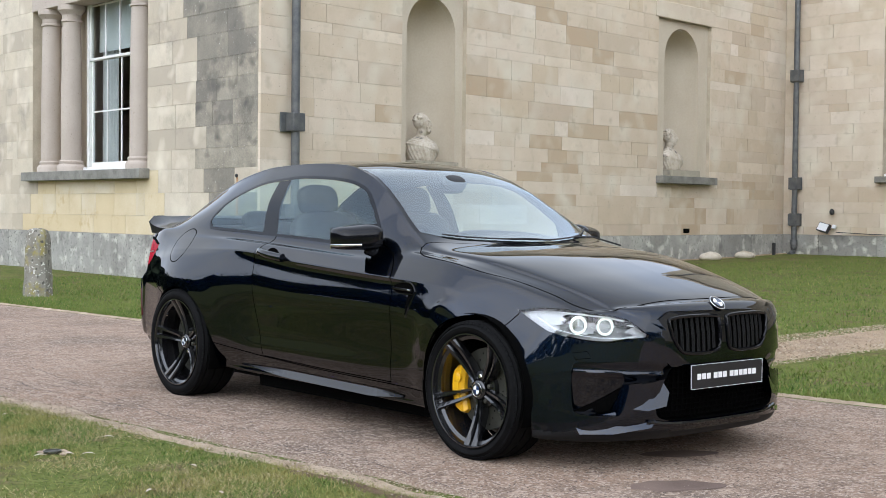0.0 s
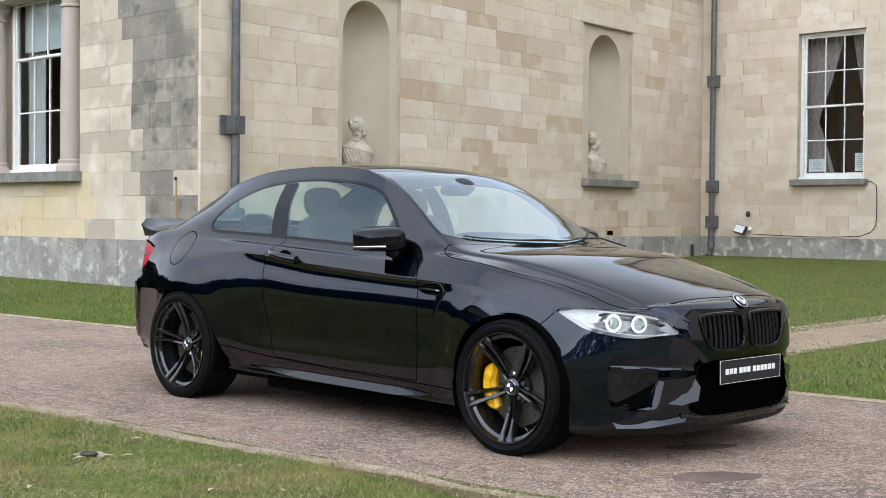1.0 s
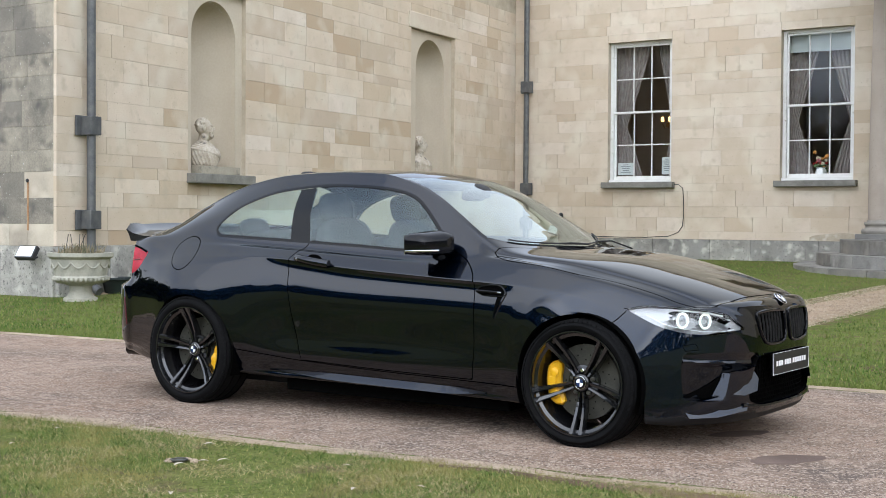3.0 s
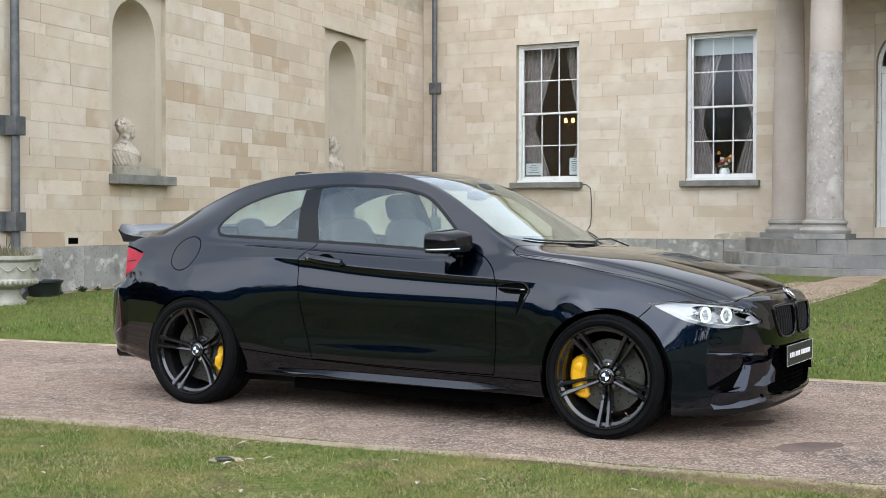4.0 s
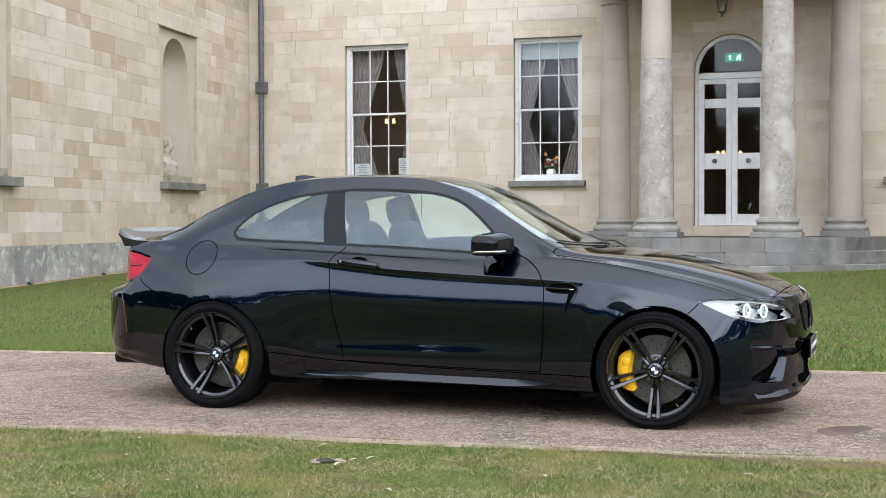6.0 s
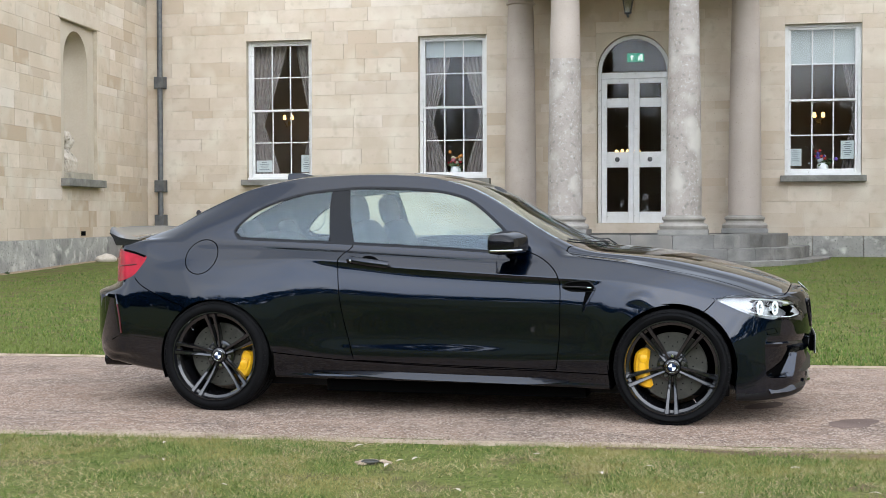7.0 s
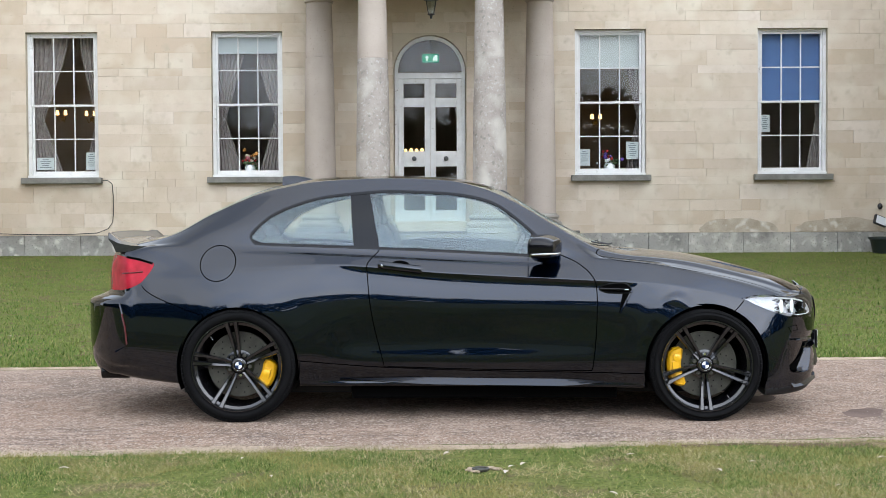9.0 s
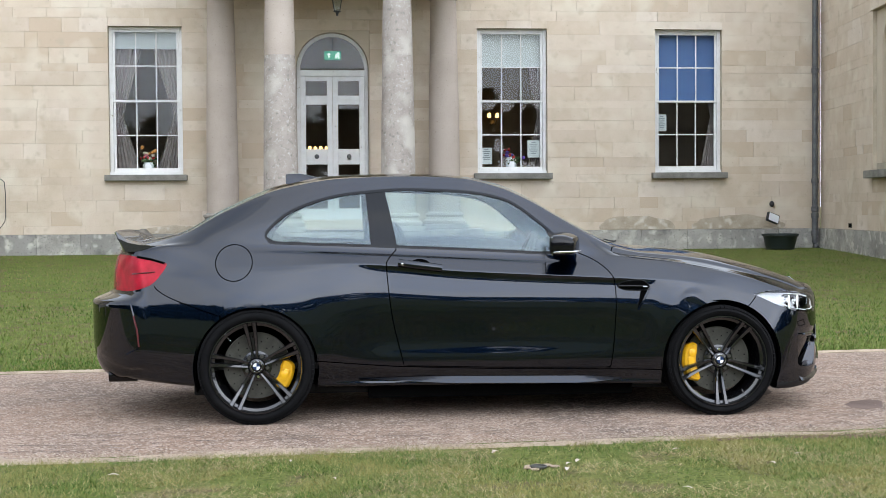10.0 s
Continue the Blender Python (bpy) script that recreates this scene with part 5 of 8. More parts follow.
def recess(poly, side):
    """The painted floor of the side recess over a grid, and its rim wall."""
    bm = bmesh.new()
    ys, zs = np.arange(0.33, 0.725, 0.011), np.arange(0.258, 0.5, 0.008)
    made = {}
    for i, y in enumerate(ys):
        for j, z in enumerate(zs):
            if dist_in(poly, np.array([[y, z]]))[0] < 0.006:
                made[i, j] = bm.verts.new((on_front(y, z) - recess_depth(y, z), side * y, z))
    for (i, j), v in list(made.items()):
        q = [made.get(k) for k in ((i, j), (i + 1, j), (i + 1, j + 1), (i, j + 1))]
        if all(q):
            bm.faces.new(q)
    rim = [(bm.verts.new((on_front(y, z) + 0.001, side * y, z)), bm.verts.new((on_front(y, z) - recess_depth(y, z) - 0.004, side * y, z))) for y, z in poly]
    for a, b in zip(rim, rim[1:] + rim[:1]):
        bm.faces.new((a[0], b[0], b[1], a[1]))
    return fix(bm)


def kidney_grille(side):
    poly = KIDNEY * np.array([side, 1])
    g = part("kidney_grille", patch(poly, 0.045), M_SHELL, front_bumper, "gloss black kidney-shaped grille with upright double slats")
    part("grille_frame", tube([(on_front(y, z) + 0.002, y, z) for y, z in poly], 0.008, 8, closed=True), M_GLOSS, g, "", True)
    for k in range(8):
        y = 0.06 + k * 0.0355
        for d in (-0.0055, 0.0055):
            zs = [z for z in np.linspace(0.53, 0.685, 40) if dist_in(KIDNEY, np.array([[y + d, z]]))[0] < -0.006]
            if len(zs) > 2:
                a, b = zs[0], zs[-1]
                xa = [on_front(y, z) - 0.010 for z in (a, (a + b) / 2, b)]
                part("slat", tube([(xa[0], side * (y + d), a), (xa[1], side * (y + d), (a + b) / 2), (xa[2], side * (y + d), b)], 0.0038, 6), M_INTAKE, g)


kidney_grille(-1), kidney_grille(1)
full_intake = np.array([p for p in INTAKE if p[0] >= 0.0])
low = np.concatenate([full_intake, (full_intake * np.array([-1, 1]))[::-1]])
intake = part("lower_intake", patch(low, 0.07), M_SHELL, front_bumper, "wide black mesh intake below the plate")
for k in range(9):
    z = 0.245 + k * 0.025
    ys = [y for y in np.linspace(-0.42, 0.42, 85) if dist_in(low, np.array([[y, z]]))[0] < -0.008]
    if len(ys) > 4:
        part("mesh_bar", tube([(on_front(y, z) - 0.035, y, z) for y in ys[::6] + [ys[-1]]], 0.003, 5), M_SHELL, intake)
for k in range(27):
    y = -0.39 + k * 0.03
    zs = [z for z in np.linspace(0.225, 0.475, 40) if dist_in(low, np.array([[y, z]]))[0] < -0.008]
    if len(zs) > 4:
        part("mesh_bar", tube([(on_front(y, z) - 0.035, y, z) for z in zs[::9] + [zs[-1]]], 0.003, 5), M_SHELL, intake)
part("intake_lip", tube([(on_front(y, 0.215) + 0.002, y, 0.212 + 0.018 * (y / 0.45) ** 4) for y in np.linspace(-0.46, 0.46, 41)], 0.013, 8), M_PAINT, front_bumper, "", True)
for side in (-1, 1):
    poly = SIDE_IN * np.array([side, 1])
    p = part("side_intake", recess(SIDE_IN, side), M_PAINT, front_bumper, "angular recess of a side intake", True)
    throat = [(0.545, 0.384), (0.60, 0.338), (0.69, 0.272), (0.572, 0.266)]
    bm = bmesh.new()
    bm.faces.new([bm.verts.new((on_front(y, z) - recess_depth(y, z) + 0.006, side * y, z)) for y, z in throat])
    part("intake_throat", fix(bm), M_SHELL, p, "deep black opening")
    def facet(pairs, name, text):
        """A raised facet: (y, z, how far out) round its edge, with a turned-back rim."""
        bm = bmesh.new()
        top = [bm.verts.new((on_front(y, z) + out, side * y, z)) for y, z, out in pairs]
        back = [bm.verts.new((on_front(y, z) - 0.03, side * y, z)) for y, z, out in pairs]
        n = len(pairs)
        cy, cz, co = (sum(q[k] for q in pairs) / n for k in range(3))
        mid = bm.verts.new((on_front(cy, cz) + co, side * cy, cz))
        for a in range(n):
            bm.faces.new((top[a], top[(a + 1) % n], mid))
            bm.faces.new((top[a], back[a], back[(a + 1) % n], top[(a + 1) % n]))
        part(name, fix(bm), M_PAINT, p, text, True)
    facet([(0.718, 0.238, -0.012), (0.69, 0.250, -0.036), (0.565, 0.284, -0.050), (0.50, 0.264, -0.030), (0.42, 0.238, 0.004), (0.45, 0.206, 0.022), (0.60, 0.182, 0.024), (0.705, 0.178, 0.016)], "winglet", "gloss black blade below the intake")
    facet([(0.542, 0.390, -0.034), (0.47, 0.400, -0.026), (0.385, 0.412, -0.012), (0.365, 0.36, 0.010), (0.385, 0.30, 0.018), (0.47, 0.282, 0.014), (0.553, 0.295, -0.004)], "intake_fin", "gloss black fin between the intakes")
    poly = np.array([(3.195, 0.534), (3.247, 0.543), (3.261, 0.514), (3.209, 0.507)])
    w = []
    for x0, z0 in poly:
        y, _ = on_flank(x0, z0)
        w.append((x0, side * (-y), z0))
    part("washer_cover", tube([Vector(q) + Vector((0.002, 0.002 * side, 0)) for q in w], 0.0016, 5, closed=True), M_SHELL, front_bumper)

# plate, badges
PX = on_front(0, 0.42) + 0.018
plate = part("number_plate", boxed(PX - 0.004, PX + 0.004, -0.26, 0.26, 0.365, 0.476, 0.003), M_PLATE, front_bumper, "matt black plate with a thin pale border and rows of white bars")
part("plate_mount", boxed(PX - 0.03, PX - 0.0045, -0.22, 0.22, 0.375, 0.466), M_SHELL, front_bumper)
for y0, y1, z0, z1 in ((-0.258, 0.258, 0.4735, 0.4750), (-0.258, 0.258, 0.3660, 0.3675), (-0.2595, -0.2575, 0.366, 0.475), (0.2575, 0.2595, 0.366, 0.475)):
    part("plate_border", boxed(PX + 0.0042, PX + 0.0052, y0, y1, z0, z1), M_LETTER, plate)
for start, count in ((-0.216, 3), (-0.100, 3), (0.016, 6)):
    for k in range(count):
        y0 = start + k * 0.0335
        part("printed_bar", boxed(PX + 0.0042, PX + 0.005, y0, y0 + 0.0265, 0.408, 0.434, 0.0), M_LETTER, plate)


def roundel(name, c, axis, r, parent):
    """A plain round badge: dark rim, quarters of white and blue."""
    m = Matrix.Translation(c) @ Vector(axis).to_track_quat('Z', 'Y').to_matrix().to_4x4()
    b = part(name, lathe([(r, 0), (r, 0.004), (r * 0.94, 0.006), (r * 0.5, 0.0075), (0.001, 0.008)], 28, m=m), M_GLOSS, parent, "small round badge", True)
    part("badge_rim", ring(m @ Vector((0, 0, 0.005)), axis, r * 0.97, r * 0.05, 28), M_CHROME, b, "", True)
    for k in range(4):
        bm = bmesh.new()
        a0 = math.pi / 2 * k
        vs = [bm.verts.new(m @ Vector((0, 0, 0.0085)))] + [bm.verts.new(m @ Vector((r * 0.62 * math.cos(a0 + math.pi / 16 * j), r * 0.62 * math.sin(a0 + math.pi / 16 * j), 0.0085))) for j in range(9)]
        bm.faces.new(vs)
        part("badge_quarter", bm, M_LETTER if k % 2 else M_BLUE, b)
    return b


bx = on_front(0, 0.742)
hit = skin.find_nearest(Vector((bx + 0.02, -0.001, 0.752)))
nb = hit[1] if hit[1].x > 0 else -hit[1]
roundel("badge", hit[0] + nb * 0.001, nb, 0.041, bonnet)

# ---- side fittings ----
def ribbon(points, h, out, side, mat, name, parent, text="", d=0.012):
    """A raised strip along the flank through (x, z) points, h high and standing out by `out`."""
    bm = bmesh.new()
    rows = []
    for k, (x, z) in enumerate(points):
        y, _ = on_flank(x, z)
        e = h(k) if callable(h) else h
        o = out * min(1.0, 0.15 + e / 0.045)
        yy = [y + 0.004, y - o * 0.9, y - o, y + 0.01]
        zz = [z + e / 2, z - e / 2 + 0.10 * e, z - e / 2, z - e / 2 - 0.01]
        rows.append([bm.verts.new((x, -side * a if side > 0 else a, q)) for a, q in zip(yy, zz)])
    for a, b in zip(rows, rows[1:]):
        for i in range(3):
            bm.faces.new((a[i], a[i + 1], b[i + 1], b[i]))
    bm.faces.new(rows[0]), bm.faces.new(rows[-1])
    return part(name, fix(bm), mat, parent, text)


for mode, side in (("near", -1), ("far", 1)):
    skirts = [o for o in car.children if o.name.startswith("side_skirt")]
    skirt = skirts[0 if side < 0 else -1]
    ribbon([(0.58 + 0.0465 * k, 0.248 - 0.0006 * k) for k in range(34)], lambda k: 0.003 + 0.046 * smooth01(-1, 13, k) * smooth01(34.5, 27, k), 0.034, side, M_PAINT, "skirt_blade", skirt, "gloss black blade along the sill")
    # handle
    d = doors[mode]
    z_h = lambda x: 0.909 - (x - 0.84) * 0.13
    cup = part("handle_cup", fix(lathe([(0.001, -0.001), (0.036, 0.0), (0.052, 0.001)], 24, m=Matrix.Translation(flank_pt(0.935, 0.893, side, 0.003)) @ Matrix.Diagonal((1.25, 1, 0.8, 1)) @ pose(0, 0, 0, 90 * (1 if side < 0 else -1)))), M_SHELL, d, "", True)
    pts = [flank_pt(0.818 + 0.0265 * k, z_h(0.818 + 0.0265 * k), side, 0.014 + 0.030 * math.sin(math.pi * min(1, (k + 0.6) / 10) ** 0.8)) for k in range(10)]
    handle = part("door_handle", tube(pts, 0.024, 12), M_PAINT, d, "black bow handle", True)
    part("lock_cover", ball(flank_pt(0.838, 0.906, side, 0.046), 0.0125, 1, 0.6, 1, 2), M_CHROME, handle, "", True)
    # gill behind the front wheel
    wings = [o for o in car.children if o.name.startswith("front_wing")]
    wing = wings[0 if side < 0 else -1]
    gl = outline([(2.082, 0.768), (2.12, 0.792), (2.20, 0.800), (2.238, 0.793), (2.264, 0.766), (2.255, 0.745), (2.15, 0.745), (2.115, 0.750)], 3)
    bm = bmesh.new()
    f = [bm.verts.new(flank_pt(x, z, side, 0.004)) for x, z in gl]
    bm.faces.new(f)
    gill = part("side_gill", fix(bm), M_SHELL, wing, "black side gill with a slim bar")
    part("gill_rim", tube([flank_pt(x, z, side, 0.004) for x, z in gl], 0.0045, 6, closed=True), M_GLOSS, gill, "", True)
    part("gill_bar", tube([flank_pt(2.085, 0.768, side, 0.010), flank_pt(2.16, 0.766, side, 0.016), flank_pt(2.25, 0.763, side, 0.014)], 0.007, 8), M_GLOSS, gill, "", True)
    part("gill_marker", tube([flank_pt(2.225, 0.764, side, 0.021), flank_pt(2.25, 0.763, side, 0.020)], 0.0035, 6), M_CHROME, gill)
    part("gill_crease", tube([flank_pt(2.266, 0.756, side, 0.0), flank_pt(2.232, 0.69, side, 0.0), flank_pt(2.200, 0.628, side, -0.004)], 0.008, 6), M_PAINT, gill, "", True)
    # flat black face paints the crease's shaded side; nothing is hollowed out
    bm = bmesh.new()
    bm.faces.new([bm.verts.new(flank_pt(x, z, side, 0.0025)) for x, z in ((2.216, 0.744), (2.252, 0.744), (2.224, 0.690), (2.194, 0.632), (2.204, 0.690))])
    part("gill_hollow", fix(bm), M_SHELL, gill, "flat black face drawing the shaded side of the crease")
    # mirror
    bm = bmesh.new()
    bmesh.ops.create_cube(bm, size=1.0)
    bmesh.ops.subdivide_edges(bm, edges=bm.edges, cuts=7, use_grid_fill=True)
    for v in bm.verts:
        p = v.co * 2
        q = p / (abs(p.x) ** 5 + abs(p.y) ** 5 + abs(p.z) ** 5) ** 0.2
        outer = (q.y * side + 1) / 2
        front = max(0.0, q.x)
        up = q.z * 0.072 * (1 - 0.20 * outer) * (1 - (0.40 if q.z > 0 else 0.12) * front ** 1.5)
        v.co = Vector((q.x * (0.078 if q.x < 0 else 0.092) * (1 - 0.18 * outer * front) - 0.030 * q.y * side, q.y * 0.108, up + 0.012 * (1 - outer)))
    mirror = part("door_mirror", bm, M_GLOSS, d, "gloss black door mirror with a bright indicator strip", True)
    mirror.location = (1.766, side * 0.842, 1.004)
    part("mirror_glass", boxed(-0.086, -0.082, -0.10, 0.10, -0.052, 0.052, 0.0), M_CHROME, mirror)
    part("mirror_strip", tube([(-0.075, side * 0.101, -0.036), (0.012, side * 0.109, -0.034), (0.064, side * 0.080, -0.032), (0.089, side * 0.03, -0.030)], 0.0065, 8), M_CHROME, mirror, "bright strip", True)
    part("mirror_foot", tube([(0.01, -side * 0.06, -0.06), (0.02, -side * 0.13, -0.085), (0.03, -side * 0.19, -0.095)], 0.022, 8), M_GLOSS, mirror, "", True)
    # black triangle ahead of the door glass
    bm = bmesh.new()
    tri = [(1.69, 0.962), (1.80, 0.966), (1.755, 1.045), (1.70, 1.085)]
    vs = [bm.verts.new(flank_pt(x, z, side, 0.004)) for x, z in tri]
    bm.faces.new(vs)
    part("mirror_sail", fix(bm), M_GLOSS, d)

# aerial fin, rear lip, exhaust, wipers
zf, _ = on_top(0.27, 0.0)
fin = bmesh.new()
rows = []
for k in range(9):
    t = k / 8
    x = 0.36 - 0.21 * t
    h = 0.062 * math.sin(math.pi * min(1.0, 0.06 + 0.72 * t) * 0.62) ** 1.2
    w = 0.032 * (0.35 + 0.65 * math.sin(math.pi * (0.15 + 0.7 * t)))
    z0 = on_top(x, 0.0)[0] - 0.004
    rows.append([fin.verts.new((x, -w, z0)), fin.verts.new((x, -w * 0.45, z0 + h * 0.8)), fin.verts.new((x, 0, z0 + h)), fin.verts.new((x, w * 0.45, z0 + h * 0.8)), fin.verts.new((x, w, z0))])
for a, b in zip(rows, rows[1:]):
    for i in range(4):
        fin.faces.new((a[i], a[i + 1], b[i + 1], b[i]))
fin.faces.new(rows[0]), fin.faces.new(rows[-1])
part("aerial_fin", fix(fin), M_PAINT, car, "black shark-fin aerial", True)
lip = bmesh.new()
rows = []
for k in range(33):
    y = -0.66 + 1.32 * k / 32
    e = abs(y) / 0.66
    sw = 0.070 * e ** 3
    hgt = 0.92 + 0.30 * smooth01(0.70, 0.93, e) - 0.55 * smooth01(0.95, 1.0, e)
    xb, zb = -0.762 + sw, on_top(-0.725 + sw, min(abs(y), 0.60))[0]
    prof = [(xb + 0.12, zb + 0.002), (xb + 0.03, zb + 0.010 * hgt), (xb - 0.045, zb + 0.032 * hgt), (xb - 0.098, zb + 0.070 * hgt), (xb - 0.104, zb + 0.066 * hgt), (xb - 0.080, zb + 0.020 * hgt), (xb - 0.060, zb - 0.03), (xb + 0.02, zb - 0.03)]
    rows.append([lip.verts.new((x, y, z)) for x, z in prof])
for a, b in zip(rows, rows[1:]):
    for i in range(8):
        lip.faces.new((a[i], a[(i + 1) % 8], b[(i + 1) % 8], b[i]))
lip.faces.new(rows[0]), lip.faces.new(rows[-1][::-1])
part("boot_spoiler", fix(lip), M_CARBON, boot, "raised dark carbon lip spoiler", True)
for y in (-0.56, -0.46, 0.46, 0.56):
    part("exhaust_tip", lathe([(0.030, 0), (0.042, 0.0), (0.042, 0.16), (0.036, 0.16), (0.034, 0.02)], 24, m=pose(-0.865, y, 0.268, 0, 90)), M_GLOSS, rear_bumper, "dark round exhaust tip", True)
diff = boxed(-0.87, -0.55, -0.52, 0.52, 0.225, 0.30, 0.03, 2)
part("diffuser", diff, M_PLASTIC, rear_bumper)
for side in (-1, 1):
    part("reflector", tube([flank_pt(x, z, side, 0.002) for x, z in ((-0.695, 0.625), (-0.675, 0.55), (-0.665, 0.45))], 0.005, 6), M_RED_DARK, rear_bumper, "slim red reflector", True)
    part("bumper_crease", tube([flank_pt(x, z, side, -0.003) for x, z in ((-0.71, 0.69), (-0.695, 0.63), (-0.668, 0.44), (-0.74, 0.405))], 0.007, 6), M_PAINT, rear_bumper, "", True)
for y0, y1 in ((-0.52, 0.10), (0.05, 0.62)):
    pts = []
    for k in range(9):
        y = y0 + (y1 - y0) * k / 8
        x = float(cowl(y)) - 0.030 - 0.02 * math.sin(math.pi * k / 8)
        pts.append((x, y, on_top(x, y)[0] + 0.008))
    w = part("wiper", tube(pts, 0.0045, 6), M_PLASTIC, car, "black wiper at rest")
    arm = [pts[4], (pts[4][0] + 0.035, pts[4][1] + 0.12, pts[4][2] + 0.002), (SCREEN_LOW - 0.02, pts[4][1] + 0.30, on_top(SCREEN_LOW - 0.02, pts[4][1] + 0.30)[0] + 0.012)]
    part("wiper_arm", tube(arm, 0.0048, 6), M_PLASTIC, w)


# ---- cabin ----
def rounded_block(sx, sy, sz, m, power=4.0, cuts=7):
    bm = bmesh.new()
    bmesh.ops.create_cube(bm, size=2.0)
    bmesh.ops.subdivide_edges(bm, edges=bm.edges, cuts=cuts, use_grid_fill=True)
    for v in bm.verts:
        n = (abs(v.co.x) ** power + abs(v.co.y) ** power + abs(v.co.z) ** power) ** (1 / power)
        q = v.co / n
        v.co = m @ Vector((q.x * sx / 2, q.y * sy / 2, q.z * sz / 2))
    return bm


for side in (-1, 1):
    seat = part("seat", rounded_block(0.52, 0.50, 0.20, pose(1.16, side * 0.36, 0.55, 0, -6)), M_SEAT, car, "black leather front seat", True)
    part("backrest", rounded_block(0.15, 0.48, 0.62, pose(0.86, side * 0.36, 0.84, 0, -16)), M_SEAT, seat, "", True)
    part("headrest", rounded_block(0.10, 0.27, 0.19, pose(0.735, side * 0.36, 1.205, 0, -12), 3), M_SEAT, seat, "", True)
    part("door_card", boxed(0.85, 1.75, min(side * 0.67, side * 0.70), max(side * 0.67, side * 0.70), 0.35, 0.95, 0.01), M_SEAT, doors["near" if side < 0 else "far"])
    part("rear_headrest", rounded_block(0.09, 0.24, 0.13, pose(0.03, side * 0.32, 1.075, 0, -15), 3), M_SEAT, car, "", True)
part("rear_bench", rounded_block(0.16, 1.10, 0.55, pose(0.13, 0, 0.80, 0, -18)), M_SEAT, car, "black leather rear bench", True)
part("rear_cushion", rounded_block(0.46, 1.10, 0.18, pose(0.38, 0, 0.55)), M_SEAT, car, "", True)
part("door_top_roll", rounded_block(0.95, 0.07, 0.16, pose(1.27, 0.655, 0.955, 0, 1), 3), M_SEAT, doors["far"], "black padded top of the far door card", True)
part("parcel_shelf", boxed(-0.45, 0.05, -0.56, 0.56, 0.95, 0.965), M_SEAT, car)
part("dashboard", rounded_block(0.46, 1.30, 0.28, pose(1.88, 0, 0.83)), M_SEAT, car, "black moulded dashboard", True)
part("instrument_hood", rounded_block(0.22, 0.40, 0.10, pose(1.76, -0.37, 0.985), 3), M_SEAT, car, "", True)
wheel_m = pose(1.60, -0.37, 0.90, 0, -68)
st = part("steering_wheel", tube([wheel_m @ Vector((0.185 * math.cos(2 * math.pi * k / 32), 0.185 * math.sin(2 * math.pi * k / 32), 0)) for k in range(32)], 0.016, 8, closed=True), M_SEAT, car, "black leather steering wheel", True)
part("wheel_hub", lathe([(0.07, -0.02), (0.075, 0.01), (0.05, 0.02)], 20, m=wheel_m), M_SEAT, st, "", True)
for a in (0, 180, 270):
    part("wheel_spoke", tube([wheel_m @ Vector((0.05 * math.cos(radians(a)), 0.05 * math.sin(radians(a)), 0)), wheel_m @ Vector((0.18 * math.cos(radians(a)), 0.18 * math.sin(radians(a)), 0))], 0.014, 6), M_SEAT, st)
part("cabin_floor", boxed(-0.3, 2.1, -0.70, 0.70, 0.30, 0.34), M_SEAT, car)
part("inner_mirror", rounded_block(0.03, 0.24, 0.07, pose(1.52, -0.02, 1.285, 0, 15), 4), M_GLOSS, car, "", True)
part("camera_pod", rounded_block(0.10, 0.14, 0.07, pose(1.56, 0, 1.31, 0, 30), 3), M_SEAT, car, "", True)
# wheel housings
for hub in (R_HUB, F_HUB):
    for side in (-1, 1):
        bm = bmesh.new()
        n = 28
        rows = []
        for k in range(n + 1):
            a = math.pi * (-0.12 + 1.24 * k / n)
            x, z = hub.x + 0.356 * math.cos(a), 0.325 + 0.356 * math.sin(a)
            rows.append([bm.verts.new((x, side * 0.52, z)), bm.verts.new((x, side * 0.862, z))])
        c = bm.verts.new((hub.x, side * 0.52, 0.30))
        for a, b in zip(rows, rows[1:]):
            bm.faces.new((a[0], a[1], b[1], b[0]))
            bm.faces.new((a[0], b[0], c))
        part("wheel_housing", bm, M_SHELL, car)


